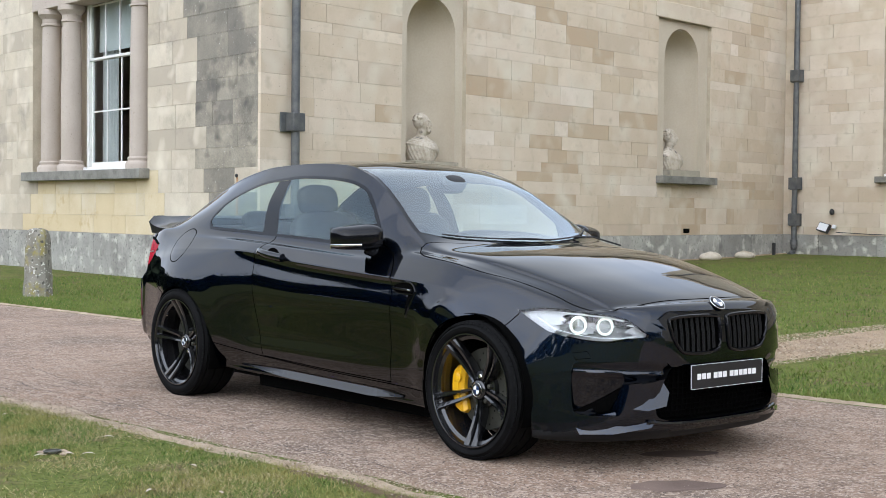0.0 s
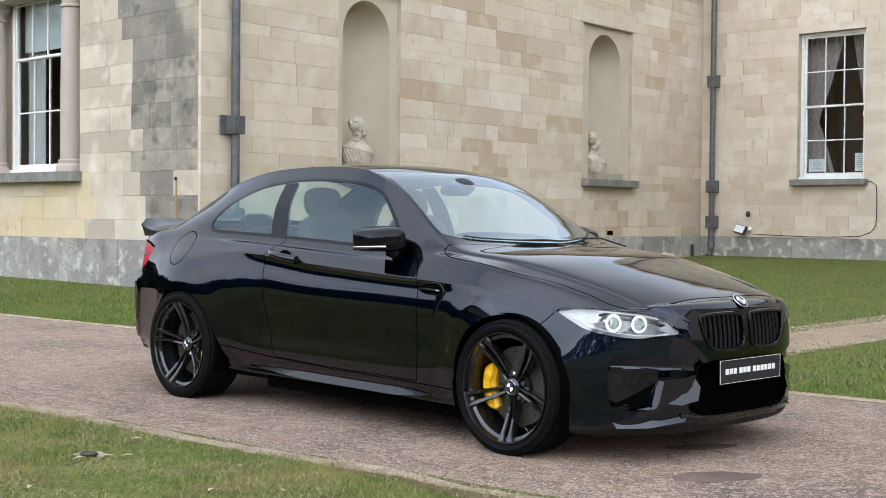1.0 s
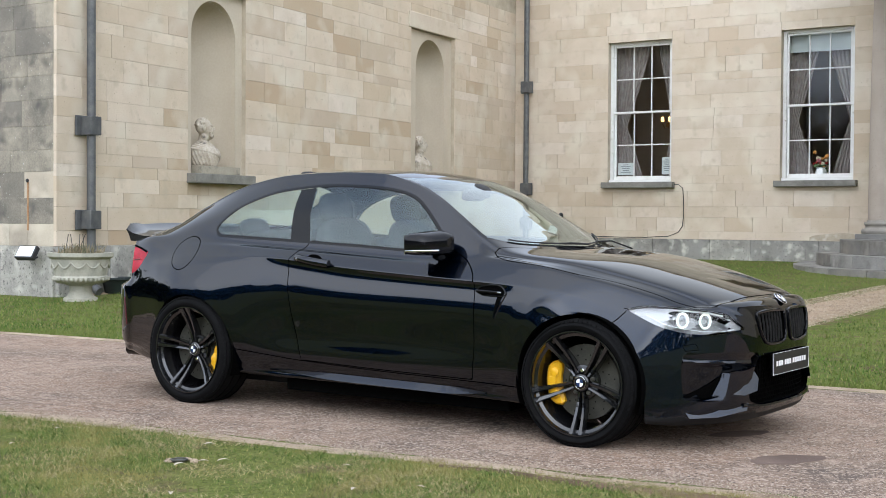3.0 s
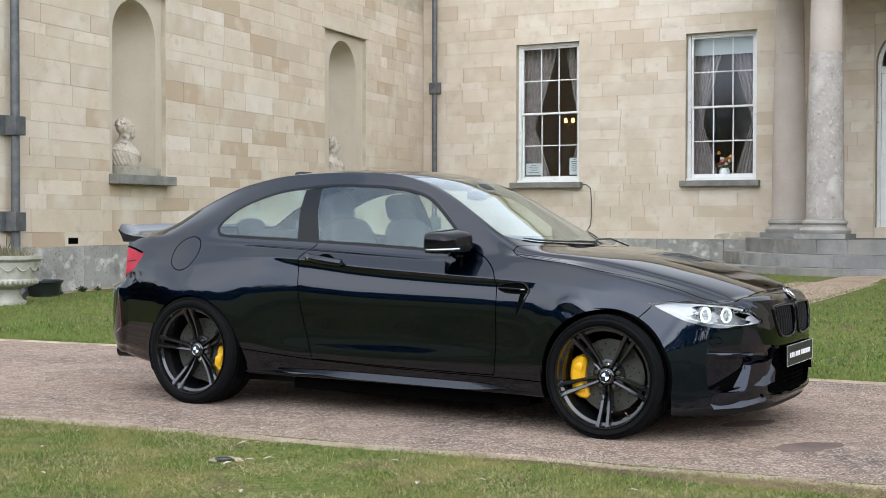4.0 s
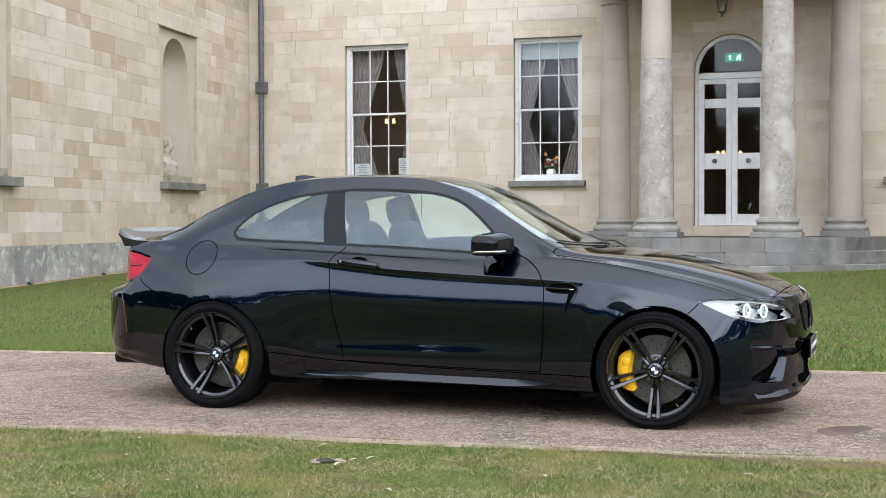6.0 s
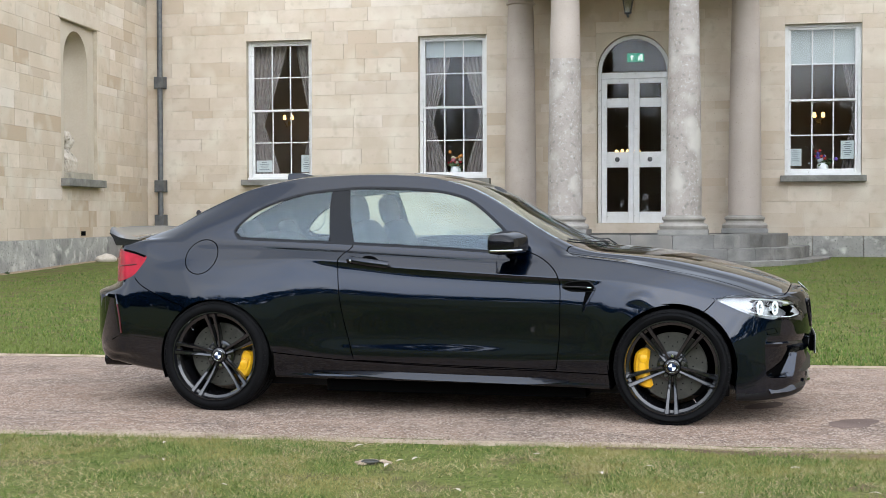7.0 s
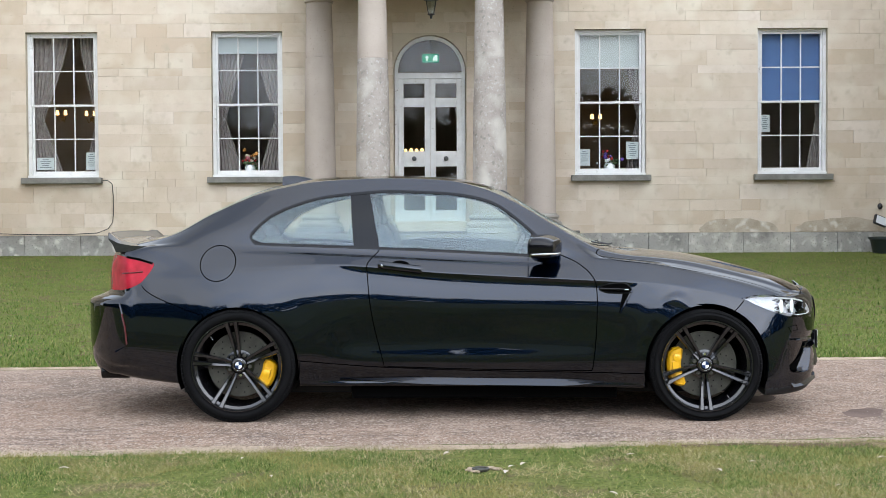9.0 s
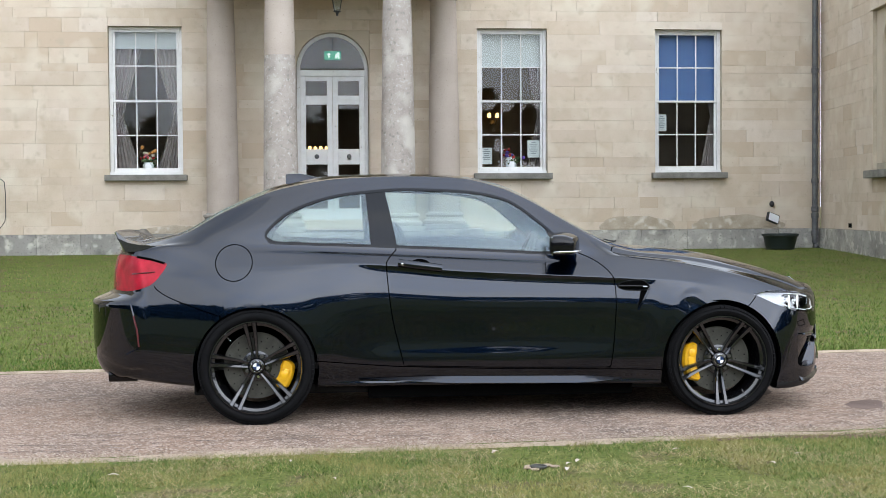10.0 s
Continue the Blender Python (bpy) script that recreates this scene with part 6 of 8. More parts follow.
# ---- wheels: axis along local y, outer face towards -y ----
def wheel(name, m, radius, width, turn, front):
    w = part(name, lathe([(0.05, -0.03), (0.05, 0.06)], 12, m=pose(0, 0, 0, 90)), M_SHELL, car, "dark grey alloy wheel with five double spokes")
    w.matrix_basis = m
    hw = width / 2
    rr = 0.262
    prof = [(rr - 0.006, -hw + 0.020), (rr + 0.004, -hw + 0.006), (rr + 0.014, -hw - 0.004), (rr + 0.030, -hw - 0.007), (radius - 0.022, -hw + 0.001), (radius - 0.012, -hw + 0.012), (radius - 0.004, -hw + 0.026)]
    tread = []
    for g in (-0.5, -0.17, 0.17, 0.5):
        c = g * width * 0.72
        tread += [(radius, c - 0.006), (radius - 0.007, c - 0.005), (radius - 0.007, c + 0.005), (radius, c + 0.006)]
    prof = prof + tread + [(r, -y) for r, y in prof[::-1]]
    bm = lathe(prof, 72, m=pose(0, 0, 0, -90))
    for f in [f for f in bm.faces if len(f.verts) > 8]:
        bm.faces.remove(f)
    tyre = part("tyre", fix(bm), M_RUBBER, w, "black low-profile tyre", True)
    # shoulder blocks of the tread
    bm = bmesh.new()
    for k in range(76):
        a = 2 * math.pi * k / 76
        q = Matrix.Rotation(a, 4, 'Y')
        r0 = bmesh.ops.create_cube(bm, size=1.0, matrix=q @ Matrix.Translation((radius - 0.0172, -hw + 0.0195, 0)) @ Matrix.Rotation(0.42, 4, 'Z') @ Matrix.Diagonal((0.013, 0.034, 0.0225, 1)))
    tagged(part("tread", bm, M_RUBBER, tyre), kind="stuff")
    def hoop(prof):
        bm = lathe(prof, 64, m=pose(0, 0, 0, -90))
        for f in [f for f in bm.faces if len(f.verts) > 8]:
            bm.faces.remove(f)
        return fix(bm)
    rim = part("rim", hoop([(rr - 0.004, -hw + 0.016), (rr + 0.003, -hw + 0.003), (rr + 0.001, -hw - 0.003), (rr - 0.004, -hw - 0.003), (rr - 0.007, -hw + 0.003), (rr - 0.009, -hw + 0.018), (rr - 0.011, -hw + 0.024)]), M_RIM, w, "dark grey rim", True)
    part("barrel", hoop([(rr - 0.011, -hw + 0.025), (rr - 0.026, -hw + 0.034), (rr - 0.030, -hw + 0.07), (rr - 0.038, hw - 0.03), (rr - 0.002, hw)]), M_BARREL, rim, "gloss black inner barrel", True)
    y_rim, y_hub = -hw + 0.004, -0.060
    for k in range(5):
        base = radians(turn + 72 * k)
        for s in (-1, 1):
            bm = bmesh.new()
            rows = []
            for j in range(9):
                t = j / 8
                r = 0.046 + (rr - 0.054) * t
                off = s * (0.0105 + 0.0155 * t ** 0.9)
                hwid = 0.0075 + 0.0065 * t + 0.0020 * smooth01(0.8, 1.0, t)
                yo = y_hub + (y_rim - y_hub) * (t ** 1.25) + 0.010 * math.sin(math.pi * t)
                dep = 0.052 - 0.022 * t
                lean = s * 0.0035 * (1 - t)
                pts = [(off - hwid * 1.05, yo + dep), (off - hwid, yo + 0.010 + lean), (off - hwid * 0.62, yo + lean * 0.6), (off + hwid * 0.62, yo - lean * 0.6), (off + hwid, yo + 0.010 - lean), (off + hwid * 1.05, yo + dep)]
                rows.append([bm.verts.new((r * math.cos(base) - o * math.sin(base), y, r * math.sin(base) + o * math.cos(base))) for o, y in pts])
            for a, b in zip(rows, rows[1:]):
                for i in range(6):
                    bm.faces.new((a[i], a[(i + 1) % 6], b[(i + 1) % 6], b[i]))
            bm.faces.new(rows[0]), bm.faces.new(rows[-1])
            part("spoke", fix(bm), M_RIM, rim, "", False)
        a = base + radians(36)
        part("wheel_bolt", lathe([(0.0115, 0), (0.0115, 0.016), (0.008, 0.019)], 8, m=Matrix.Translation((0.061 * math.cos(a), -0.036, 0.061 * math.sin(a))) @ pose(0, 0, 0, 90)), M_CHROME if k == 2 else M_DISC, rim)
    part("hub", lathe([(0.082, 0.010), (0.080, 0.030), (0.050, 0.036), (0.046, 0.060), (0.040, 0.066), (0.034, 0.068)], 40, m=pose(0, 0, 0, 90)), M_RIM, rim, "", True)
    roundel("hub_cap", Vector((0, -0.067, 0)), (0, -1, 0), 0.033, rim)
    part("valve", tube([((rr - 0.03) * math.cos(radians(turn + 35)), -hw + 0.03, (rr - 0.03) * math.sin(radians(turn + 35))), ((rr - 0.055) * math.cos(radians(turn + 35)), -hw + 0.018, (rr - 0.055) * math.sin(radians(turn + 35)))], 0.004, 6), M_CHROME, rim)
    # brake
    dr = 0.190
    bm = lathe([(0.085, 0), (dr, 0), (dr, 0.022), (0.085, 0.022)], 48, m=pose(0, 0.012, 0, 90))
    disc = part("brake_disc", fix(bm), M_DISC, w, "drilled steel brake disc", True)
    part("disc_bell", lathe([(0.088, 0.0), (0.086, 0.035), (0.06, 0.04)], 32, m=pose(0, 0.0, 0, 90)), M_RIM, disc, "", True)
    bm = bmesh.new()
    for k in range(24):
        for j, r in enumerate((0.112, 0.138, 0.165)):
            a = 2 * math.pi * (k + 0.28 * j) / 24
            if (k + j) % 2 == 0:
                bmesh.ops.create_circle(bm, cap_ends=True, segments=8, radius=0.0042, matrix=Matrix.Translation((r * math.cos(a), -0.0108, r * math.sin(a))) @ pose(0, 0, 0, 90))
    tagged(part("drilling", bm, M_SHELL, disc), kind="stuff")
    bm = bmesh.new()
    a_mid, span = (185, 80) if front else (-18, 56)
    rows = []
    for k in range(11):
        t = k / 10
        a = radians(a_mid + span * (t - 0.5))
        end = min(1.0, 4 * t + 0.35, 4 * (1 - t) + 0.35)
        ro, ri = 0.160 + 0.056 * end, 0.160 - 0.026 * end
        rows.append([bm.verts.new((r * math.cos(a), y, r * math.sin(a))) for r, y in ((ri, 0.012), (ri, -0.030), (ri + 0.014, -0.046), (ro - 0.014, -0.046), (ro, -0.030), (ro, 0.02))])
    for a, b in zip(rows, rows[1:]):
        for i in range(6):
            bm.faces.new((a[i], a[(i + 1) % 6], b[(i + 1) % 6], b[i]))
    bm.faces.new(rows[0]), bm.faces.new(rows[-1][::-1])
    cal = part("brake_caliper", fix(bm), M_YELLOW, w, "yellow painted brake caliper")
    for da in ((-0.24, 0.24) if front else (0.0,)):
        a = radians(a_mid + span * da)
        part("caliper_piston_cap", lathe([(0.024, 0), (0.024, 0.010), (0.020, 0.013)], 20, m=Matrix.Translation((0.165 * math.cos(a), -0.045, 0.165 * math.sin(a))) @ pose(0, 0, 0, 90)), M_YELLOW, cal, "", True)
    a = radians(a_mid)
    part("caliper_bridge", boxed(-0.018, 0.018, -0.056, -0.04, -0.035, 0.035, 0.005, 2), M_YELLOW, cal).matrix_basis = Matrix.Translation((0.168 * math.cos(a), 0, 0.168 * math.sin(a))) @ Matrix.Rotation(-a, 4, 'Y')
    return w


for x, rad, wid, turn, front, yy, hub_z in ((0.0, 0.331, 0.262, 98, False, 0.764, 0.333), (2.693, 0.323, 0.245, 270, True, 0.758, 0.326)):
    wheel("wheel", pose(x, -yy, hub_z), rad, wid, turn, front)
    wheel("wheel", pose(x, yy, hub_z, 0, 0, 180), rad, wid, turn + 20, front)

# ---- more materials ----
M_MARBLE = material("weathered_marble", (0.54, 0.485, 0.40), 0.75, vary=(0.31, 0.255, 0.185), scale=7, fine=35, bump=0.004, amount=0.9, stain=(0.085, 0.078, 0.07), stain_scale=4.0, stain_at=(0.58, 0.67))
M_URN = material("pale_cast_stone", (0.42, 0.40, 0.33), 0.9, vary=(0.27, 0.27, 0.22), scale=7, fine=50, bump=0.005, amount=0.9)
M_LICHEN = material("lichened_stone", (0.17, 0.155, 0.125), 0.95, vary=(0.28, 0.265, 0.225), scale=7, fine=60, bump=0.010, amount=0.9, stain=(0.27, 0.225, 0.05), stain_scale=3.0, stain_at=(0.54, 0.66), specks=(((0.55, 0.53, 0.47), 30, 0.62, 0.68), ((0.08, 0.075, 0.062), 18, 0.60, 0.70)))
M_TUB = material("dark_green_plastic", (0.010, 0.017, 0.016), 0.45)
M_PAPER = material("white_paper", (0.72, 0.74, 0.74), 0.7)
M_PRINT = material("grey_print", (0.22, 0.24, 0.26), 0.7)
M_LACE = material("pink_lace_curtain", (0.40, 0.345, 0.325), 0.9, vary=(0.27, 0.205, 0.195), scale=10, fine=80, amount=0.8)
M_NET = material("pale_net_curtain", (0.60, 0.61, 0.60), 0.9, vary=(0.46, 0.47, 0.46), scale=8, fine=90, amount=0.7)
M_RED_CLOTH = material("deep_red_curtain", (0.20, 0.02, 0.022), 0.85, vary=(0.12, 0.01, 0.012), scale=8)
M_BLIND = material("pale_roller_blind", (0.62, 0.65, 0.64), 0.8, vary=(0.55, 0.58, 0.57), scale=5)
M_BLUE_BLIND = material("blue_roller_blind", (0.13, 0.24, 0.50), 0.8, vary=(0.11, 0.20, 0.44), scale=5)
M_LAMP = glow("warm_lamp", (1.0, 0.58, 0.20), 3.0)
M_LAMP_WALL = material("gilt_bracket", (0.30, 0.19, 0.06), 0.4, metal=0.6)
M_EXIT = glow("green_sign", (0.015, 0.30, 0.16), 0.45)
M_EXIT_W = glow("white_sign", (0.75, 0.95, 0.85), 0.5)
M_LEAF_G = material("leaf_green", (0.035, 0.075, 0.02), 0.7, vary=(0.07, 0.10, 0.03), scale=12)
M_PETALS = [material("petal_" + n, c, 0.6) for n, c in (("red", (0.45, 0.03, 0.03)), ("cream", (0.65, 0.56, 0.42)), ("purple", (0.12, 0.06, 0.32)), ("orange", (0.6, 0.25, 0.06)), ("pink", (0.55, 0.16, 0.2)))]
M_BARK = material("grey_bark", (0.06, 0.05, 0.042), 0.95, vary=(0.09, 0.08, 0.065), scale=6, fine=40, bump=0.01)
M_EVERGREEN = material("dark_evergreen", (0.012, 0.022, 0.009), 0.9, vary=(0.022, 0.034, 0.012), scale=4)
M_CRACK = material("dark_crack_filling", (0.062, 0.047, 0.041), 0.95)
M_WET = material("damp_tarmac", (0.115, 0.085, 0.072), 0.95, spec=0.05, vary=(0.185, 0.135, 0.112), scale=3, fine=170, bump=0.004)
M_FLOOD = material("black_lamp_case", (0.02, 0.02, 0.022), 0.5)
M_FLOOD_GLASS = material("frosted_lamp_front", (0.70, 0.73, 0.75), 0.25)
M_CHIP = material("pale_road_chips", (0.34, 0.30, 0.27), 0.8)
M_DRY_LEAF = material("dry_leaf", (0.32, 0.25, 0.18), 0.8, vary=(0.45, 0.40, 0.34), scale=30)


def island_material(name, colours, rough=0.7, spec=0.25, patch_colour=None, patch_scale=1.1):
    """A colour for each blade or stone; patch_colour tints whole stretches of them."""
    m = material(name, colours[0], rough, spec=spec)
    nodes, links = m.node_tree.nodes, m.node_tree.links
    geo, ramp = nodes.new("ShaderNodeNewGeometry"), nodes.new("ShaderNodeValToRGB")
    while len(ramp.color_ramp.elements) < len(colours):
        ramp.color_ramp.elements.new(0.5)
    for i, c in enumerate(colours):
        ramp.color_ramp.elements[i].position, ramp.color_ramp.elements[i].color = i / (len(colours) - 1), (*c, 1)
    links.new(geo.outputs["Random Per Island"], ramp.inputs[0])
    col = ramp.outputs[0]
    if patch_colour:
        wide, rng, mix = nodes.new("ShaderNodeTexNoise"), nodes.new("ShaderNodeMapRange"), nodes.new("ShaderNodeMix")
        wide.inputs["Scale"].default_value, wide.inputs["Detail"].default_value = patch_scale, 5
        links.new(geo.outputs["Position"], wide.inputs["Vector"])
        rng.inputs[1].default_value, rng.inputs[2].default_value, rng.inputs[4].default_value = 0.44, 0.62, 0.85
        links.new(wide.outputs[0], rng.inputs[0])
        mix.data_type = 'RGBA'
        links.new(rng.outputs[0], mix.inputs[0]), links.new(col, mix.inputs[6])
        mix.inputs[7].default_value = (*patch_colour, 1)
        col = mix.outputs[2]
    links.new(col, nodes["Principled BSDF"].inputs["Base Color"])
    return m


M_GRASS_FAR = island_material("lawn_blades", [(0.036, 0.080, 0.010), (0.064, 0.128, 0.017), (0.096, 0.160, 0.026), (0.15, 0.185, 0.042), (0.27, 0.24, 0.10)], patch_colour=(0.145, 0.178, 0.042), patch_scale=0.7)
M_GRASS = island_material("grass_blades", [(0.036, 0.074, 0.010), (0.068, 0.124, 0.018), (0.108, 0.162, 0.028), (0.19, 0.20, 0.058), (0.38, 0.32, 0.15)], patch_colour=(0.25, 0.22, 0.075), patch_scale=2.3)

# ---- rainwater pipes ----
def rain_pipe(m, z0, z1, boxes, collars, label, r=0.062, shoe=0.15):
    e = empty("drainpipe", m, label, "drainpipe", "drainpipes", "")
    part("pipe", tube([(0, 0, z0 + 0.25), (0, 0, z1)], r, 20), M_PIPE, e, "", True)
    part("shoe", tube([(0, 0, z0 + 0.27), (0, 0, z0 + 0.16), (0, -0.03, z0 + 0.08), (0, -shoe, z0 + 0.02)], r * 1.05, 16), M_PIPE, e, "", True)
    for z in boxes:
        b = part("bracket_box", boxed(-r * 1.75, r * 1.75, -r * 1.5, r * 1.4, z - 0.13, z + 0.13, 0.012, 2), M_PIPE, e)
        part("wall_plate", boxed(-r * 3.2, r * 1.9, r * 1.45, r * 1.9, z - 0.14, z + 0.14, 0.006), M_PIPE, b)
    for z in collars:
        part("collar", lathe([(r * 1.0, z - 0.06), (r * 1.28, z - 0.05), (r * 1.28, z + 0.05), (r * 1.0, z + 0.06)], 20), M_PIPE, e, "", True)
    return e


rain_pipe(LEFT @ pose(0.54, -0.13, 0), 0.08, 7.2, (2.41, 1.1), (4.6, 0.62), "dark grey cast-iron drainpipe with box brackets on the side wall")
rain_pipe(pose(-10.03, 20.32, 0), 0.26, 10.5, (4.24, 1.86, 1.06), (0.56, 6.4), "dark grey cast-iron drainpipe in the corner of the house")
rain_pipe(pose(11.45, 20.32, 0), 0.26, 7.4, (), (4.23, 1.79, 1.16, 1.02, 0.62), "dark grey cast-iron drainpipe where the front meets the side wall")


# ---- busts ----
def bust(m, label, beard, seed):
    """Head and draped shoulders run together into one plain carved shape; faces -y."""
    bm = bmesh.new()

    def lump(x, y, z, r, sx=1.0, sy=1.0, sz=1.0, tilt=0.0):
        bmesh.ops.create_icosphere(bm, subdivisions=3, radius=r, matrix=pose(x, y, z, tilt) @ Matrix.Diagonal((sx, sy, sz, 1)))
    # chest and shoulders turned over oval rings
    rings = [(0.0, 0.205, 0.150), (0.03, 0.235, 0.165), (0.10, 0.275, 0.175), (0.18, 0.300, 0.165), (0.245, 0.295, 0.140), (0.290, 0.235, 0.110), (0.325, 0.145, 0.09), (0.365, 0.080, 0.075), (0.42, 0.060, 0.066), (0.49, 0.058, 0.064)]

    def skin_at(z, a):
        for (z0, x0, y0), (z1, x1, y1) in zip(rings, rings[1:]):
            if z <= z1:
                t = (z - z0) / (z1 - z0)
                return Vector(((x0 + (x1 - x0) * t) * math.sin(a), 0.03 - (y0 + (y1 - y0) * t) * math.cos(a), z))
        return Vector((0, 0, z))
    loops = [[bm.verts.new(skin_at(z, 2 * math.pi * k / 28)) for k in range(28)] for z, _, _ in rings]
    for a, b in zip(loops, loops[1:]):
        for k in range(28):
            bm.faces.new((a[k], a[(k + 1) % 28], b[(k + 1) % 28], b[k]))
    bm.faces.new(loops[0][::-1]), bm.faces.new(loops[-1])
    # a cloak slung from one shoulder across the chest, and pleats hanging below it
    for k in range(4):
        for j in range(30):
            t = j / 29
            p = skin_at(0.325 - 0.026 * k - 0.155 * t + 0.03 * math.sin(math.pi * t), -1.5 + 2.7 * t)
            lump(p.x, p.y, p.z, 0.017)
    for k in range(9):
        for j in range(12):
            z = 0.02 + 0.20 * (j / 11)
            p = skin_at(z, -1.35 + 0.24 * k - 0.25 * (j / 11))
            lump(p.x, p.y, p.z, 0.011)

    def head(x, y, z, r, sx=1.0, sy=1.0, sz=1.0):
        q = Matrix.Translation((0, 0, 0.41)) @ Matrix.Rotation(radians(44), 4, 'Z') @ Matrix.Scale(1.27, 4)
        bmesh.ops.create_icosphere(bm, subdivisions=3, radius=r, matrix=q @ Matrix.Translation((x, y, z - 0.43)) @ Matrix.Diagonal((sx, sy, sz, 1)))
    # skull, face, brow, nose, jaw and ears
    head(0, 0.015, 0.545, 0.082, 0.88, 1.12, 1.10)
    head(0, -0.022, 0.515, 0.070, 0.86, 0.95, 1.25)
    head(0, -0.090, 0.520, 0.017, 0.8, 1.1, 1.7)
    head(0, -0.068, 0.557, 0.040, 1.35, 0.6, 0.32)
    head(0, -0.078, 0.486, 0.020, 1.3, 0.7, 0.5)
    head(0.070, 0.018, 0.525, 0.020, 0.6, 0.9, 1.4), head(-0.070, 0.018, 0.525, 0.020, 0.6, 0.9, 1.4)
    head(0, 0.0, 0.44, 0.052, 1.0, 1.0, 1.5)
    rnd = random.Random(seed + 5)
    if beard:
        head(0, -0.058, 0.455, 0.045, 1.0, 0.85, 1.1)
        for j in range(26):
            a = rnd.uniform(-1.3, 1.3)
            head(0.058 * math.sin(a), -0.045 - 0.045 * math.cos(a), rnd.uniform(0.43, 0.49), 0.011)
    else:
        head(0, -0.055, 0.458, 0.034, 1.0, 0.8, 0.9), head(0, 0.105, 0.55, 0.048)
        for j in range(40):
            a = math.pi * j / 39
            head(0.082 * math.cos(a), -0.005 - 0.01 * math.sin(a), 0.545 + 0.082 * math.sin(a), 0.017)
    for j in range(80):
        a, b = rnd.uniform(0, 2 * math.pi), rnd.uniform(0.1, 1.45)
        y = 0.018 + 0.094 * math.sin(a) * math.sin(b)
        if y > -0.03:
            head(0.075 * math.cos(a) * math.sin(b), y, 0.55 + 0.088 * math.cos(b), 0.014)
    for v in bm.verts:
        v.co.z = max(v.co.z, 0.0)
    ob = link_mesh("bust", bm, M_MARBLE, smooth=False)
    re = ob.modifiers.new("carve", 'REMESH')
    re.mode, re.voxel_size, re.use_smooth_shade = 'VOXEL', 0.008, True
    sm = ob.modifiers.new("soften", 'SMOOTH')
    sm.iterations, sm.factor = 2, 0.4
    ob.matrix_world = m
    return tagged(ob, label, "bust", "stone busts")


for k, (a, b, c, d, r) in enumerate(NICHES):
    bust(LEFT @ pose((a + b) / 2 - (0.05 if k == 0 else 0.18), 0.22, c + 0.128, 0, 0, (-2, -6)[k]) @ Matrix.Scale((1.15, 1.22)[k], 4), ("weathered marble bust of a bearded figure in a niche", "stained marble bust with bound hair in a niche")[k], k == 0, k)


# ---- forecourt things ----
def planter_urn(m):
    e = empty("planter_urn", m, "pale cast-stone urn planter with swags and dry plants", "planter")
    part("foot", lathe([(0.24, 0), (0.24, 0.05), (0.19, 0.08), (0.15, 0.16), (0.16, 0.22), (0.20, 0.24)], 36), M_URN, e, "", True)
    part("bowl", lathe([(0.20, 0.241), (0.33, 0.27), (0.385, 0.32), (0.39, 0.35), (0.36, 0.37), (0.37, 0.42), (0.395, 0.55), (0.40, 0.60), (0.44, 0.625), (0.46, 0.64), (0.46, 0.69), (0.40, 0.69), (0.37, 0.62)], 48), M_URN, e, "", True)
    for k in range(12):
        a = 2 * math.pi * k / 12
        pts = []
        for j in range(7):
            q = a + (j / 6) * 2 * math.pi / 12
            pts.append((0.392 * math.cos(q), 0.392 * math.sin(q), 0.555 - 0.075 * math.sin(math.pi * j / 6)))
        part("swag", tube(pts, 0.014, 6), M_URN, e, "", True)
    for k in range(36):
        a = 2 * math.pi * k / 36
        part("gadroon", ball((0.375 * math.cos(a), 0.375 * math.sin(a), 0.325), 0.028, 1, 1, 1.3, 1), M_URN, e, "", True)
    part("soil", lathe([(0.36, 0.60), (0.37, 0.645), (0.1, 0.66)], 24), M_CRACK, e)
    bm = bmesh.new()
    rnd = random.Random(3)
    for k in range(260):
        a, rr = rnd.uniform(0, 2 * math.pi), rnd.uniform(0, 0.32)
        x, y = rr * math.cos(a), rr * math.sin(a)
        h = rnd.uniform(0.05, 0.20)
        dx, dy = rnd.uniform(-0.08, 0.08), rnd.uniform(-0.08, 0.08)
        w = rnd.uniform(0.008, 0.02)
        vs = [bm.verts.new(q) for q in ((x - w, y, 0.65), (x + w, y, 0.65), (x + dx, y + dy, 0.65 + h))]
        bm.faces.new(vs)
    tagged(part("plant", bm, M_DRY_PLANT, e, "dry grey-green low plant"), kind="stuff")
    for k in range(5):
        x, y = rnd.uniform(-0.25, 0.2), rnd.uniform(-0.2, 0.2)
        part("twig", tube([(x, y, 0.64), (x + rnd.uniform(-0.05, 0.05), y, 0.80), (x + rnd.uniform(-0.1, 0.1), y + 0.03, 0.95)], 0.006, 5), M_BARK, e)
    return e


M_DRY_PLANT = island_material("dry_plant", [(0.10, 0.11, 0.06), (0.20, 0.17, 0.10), (0.28, 0.22, 0.14)])
planter_urn(pose(-7.87, 5.11, ground_z(-7.9, 5.1) - 0.01) @ Matrix.Scale(0.93, 4))


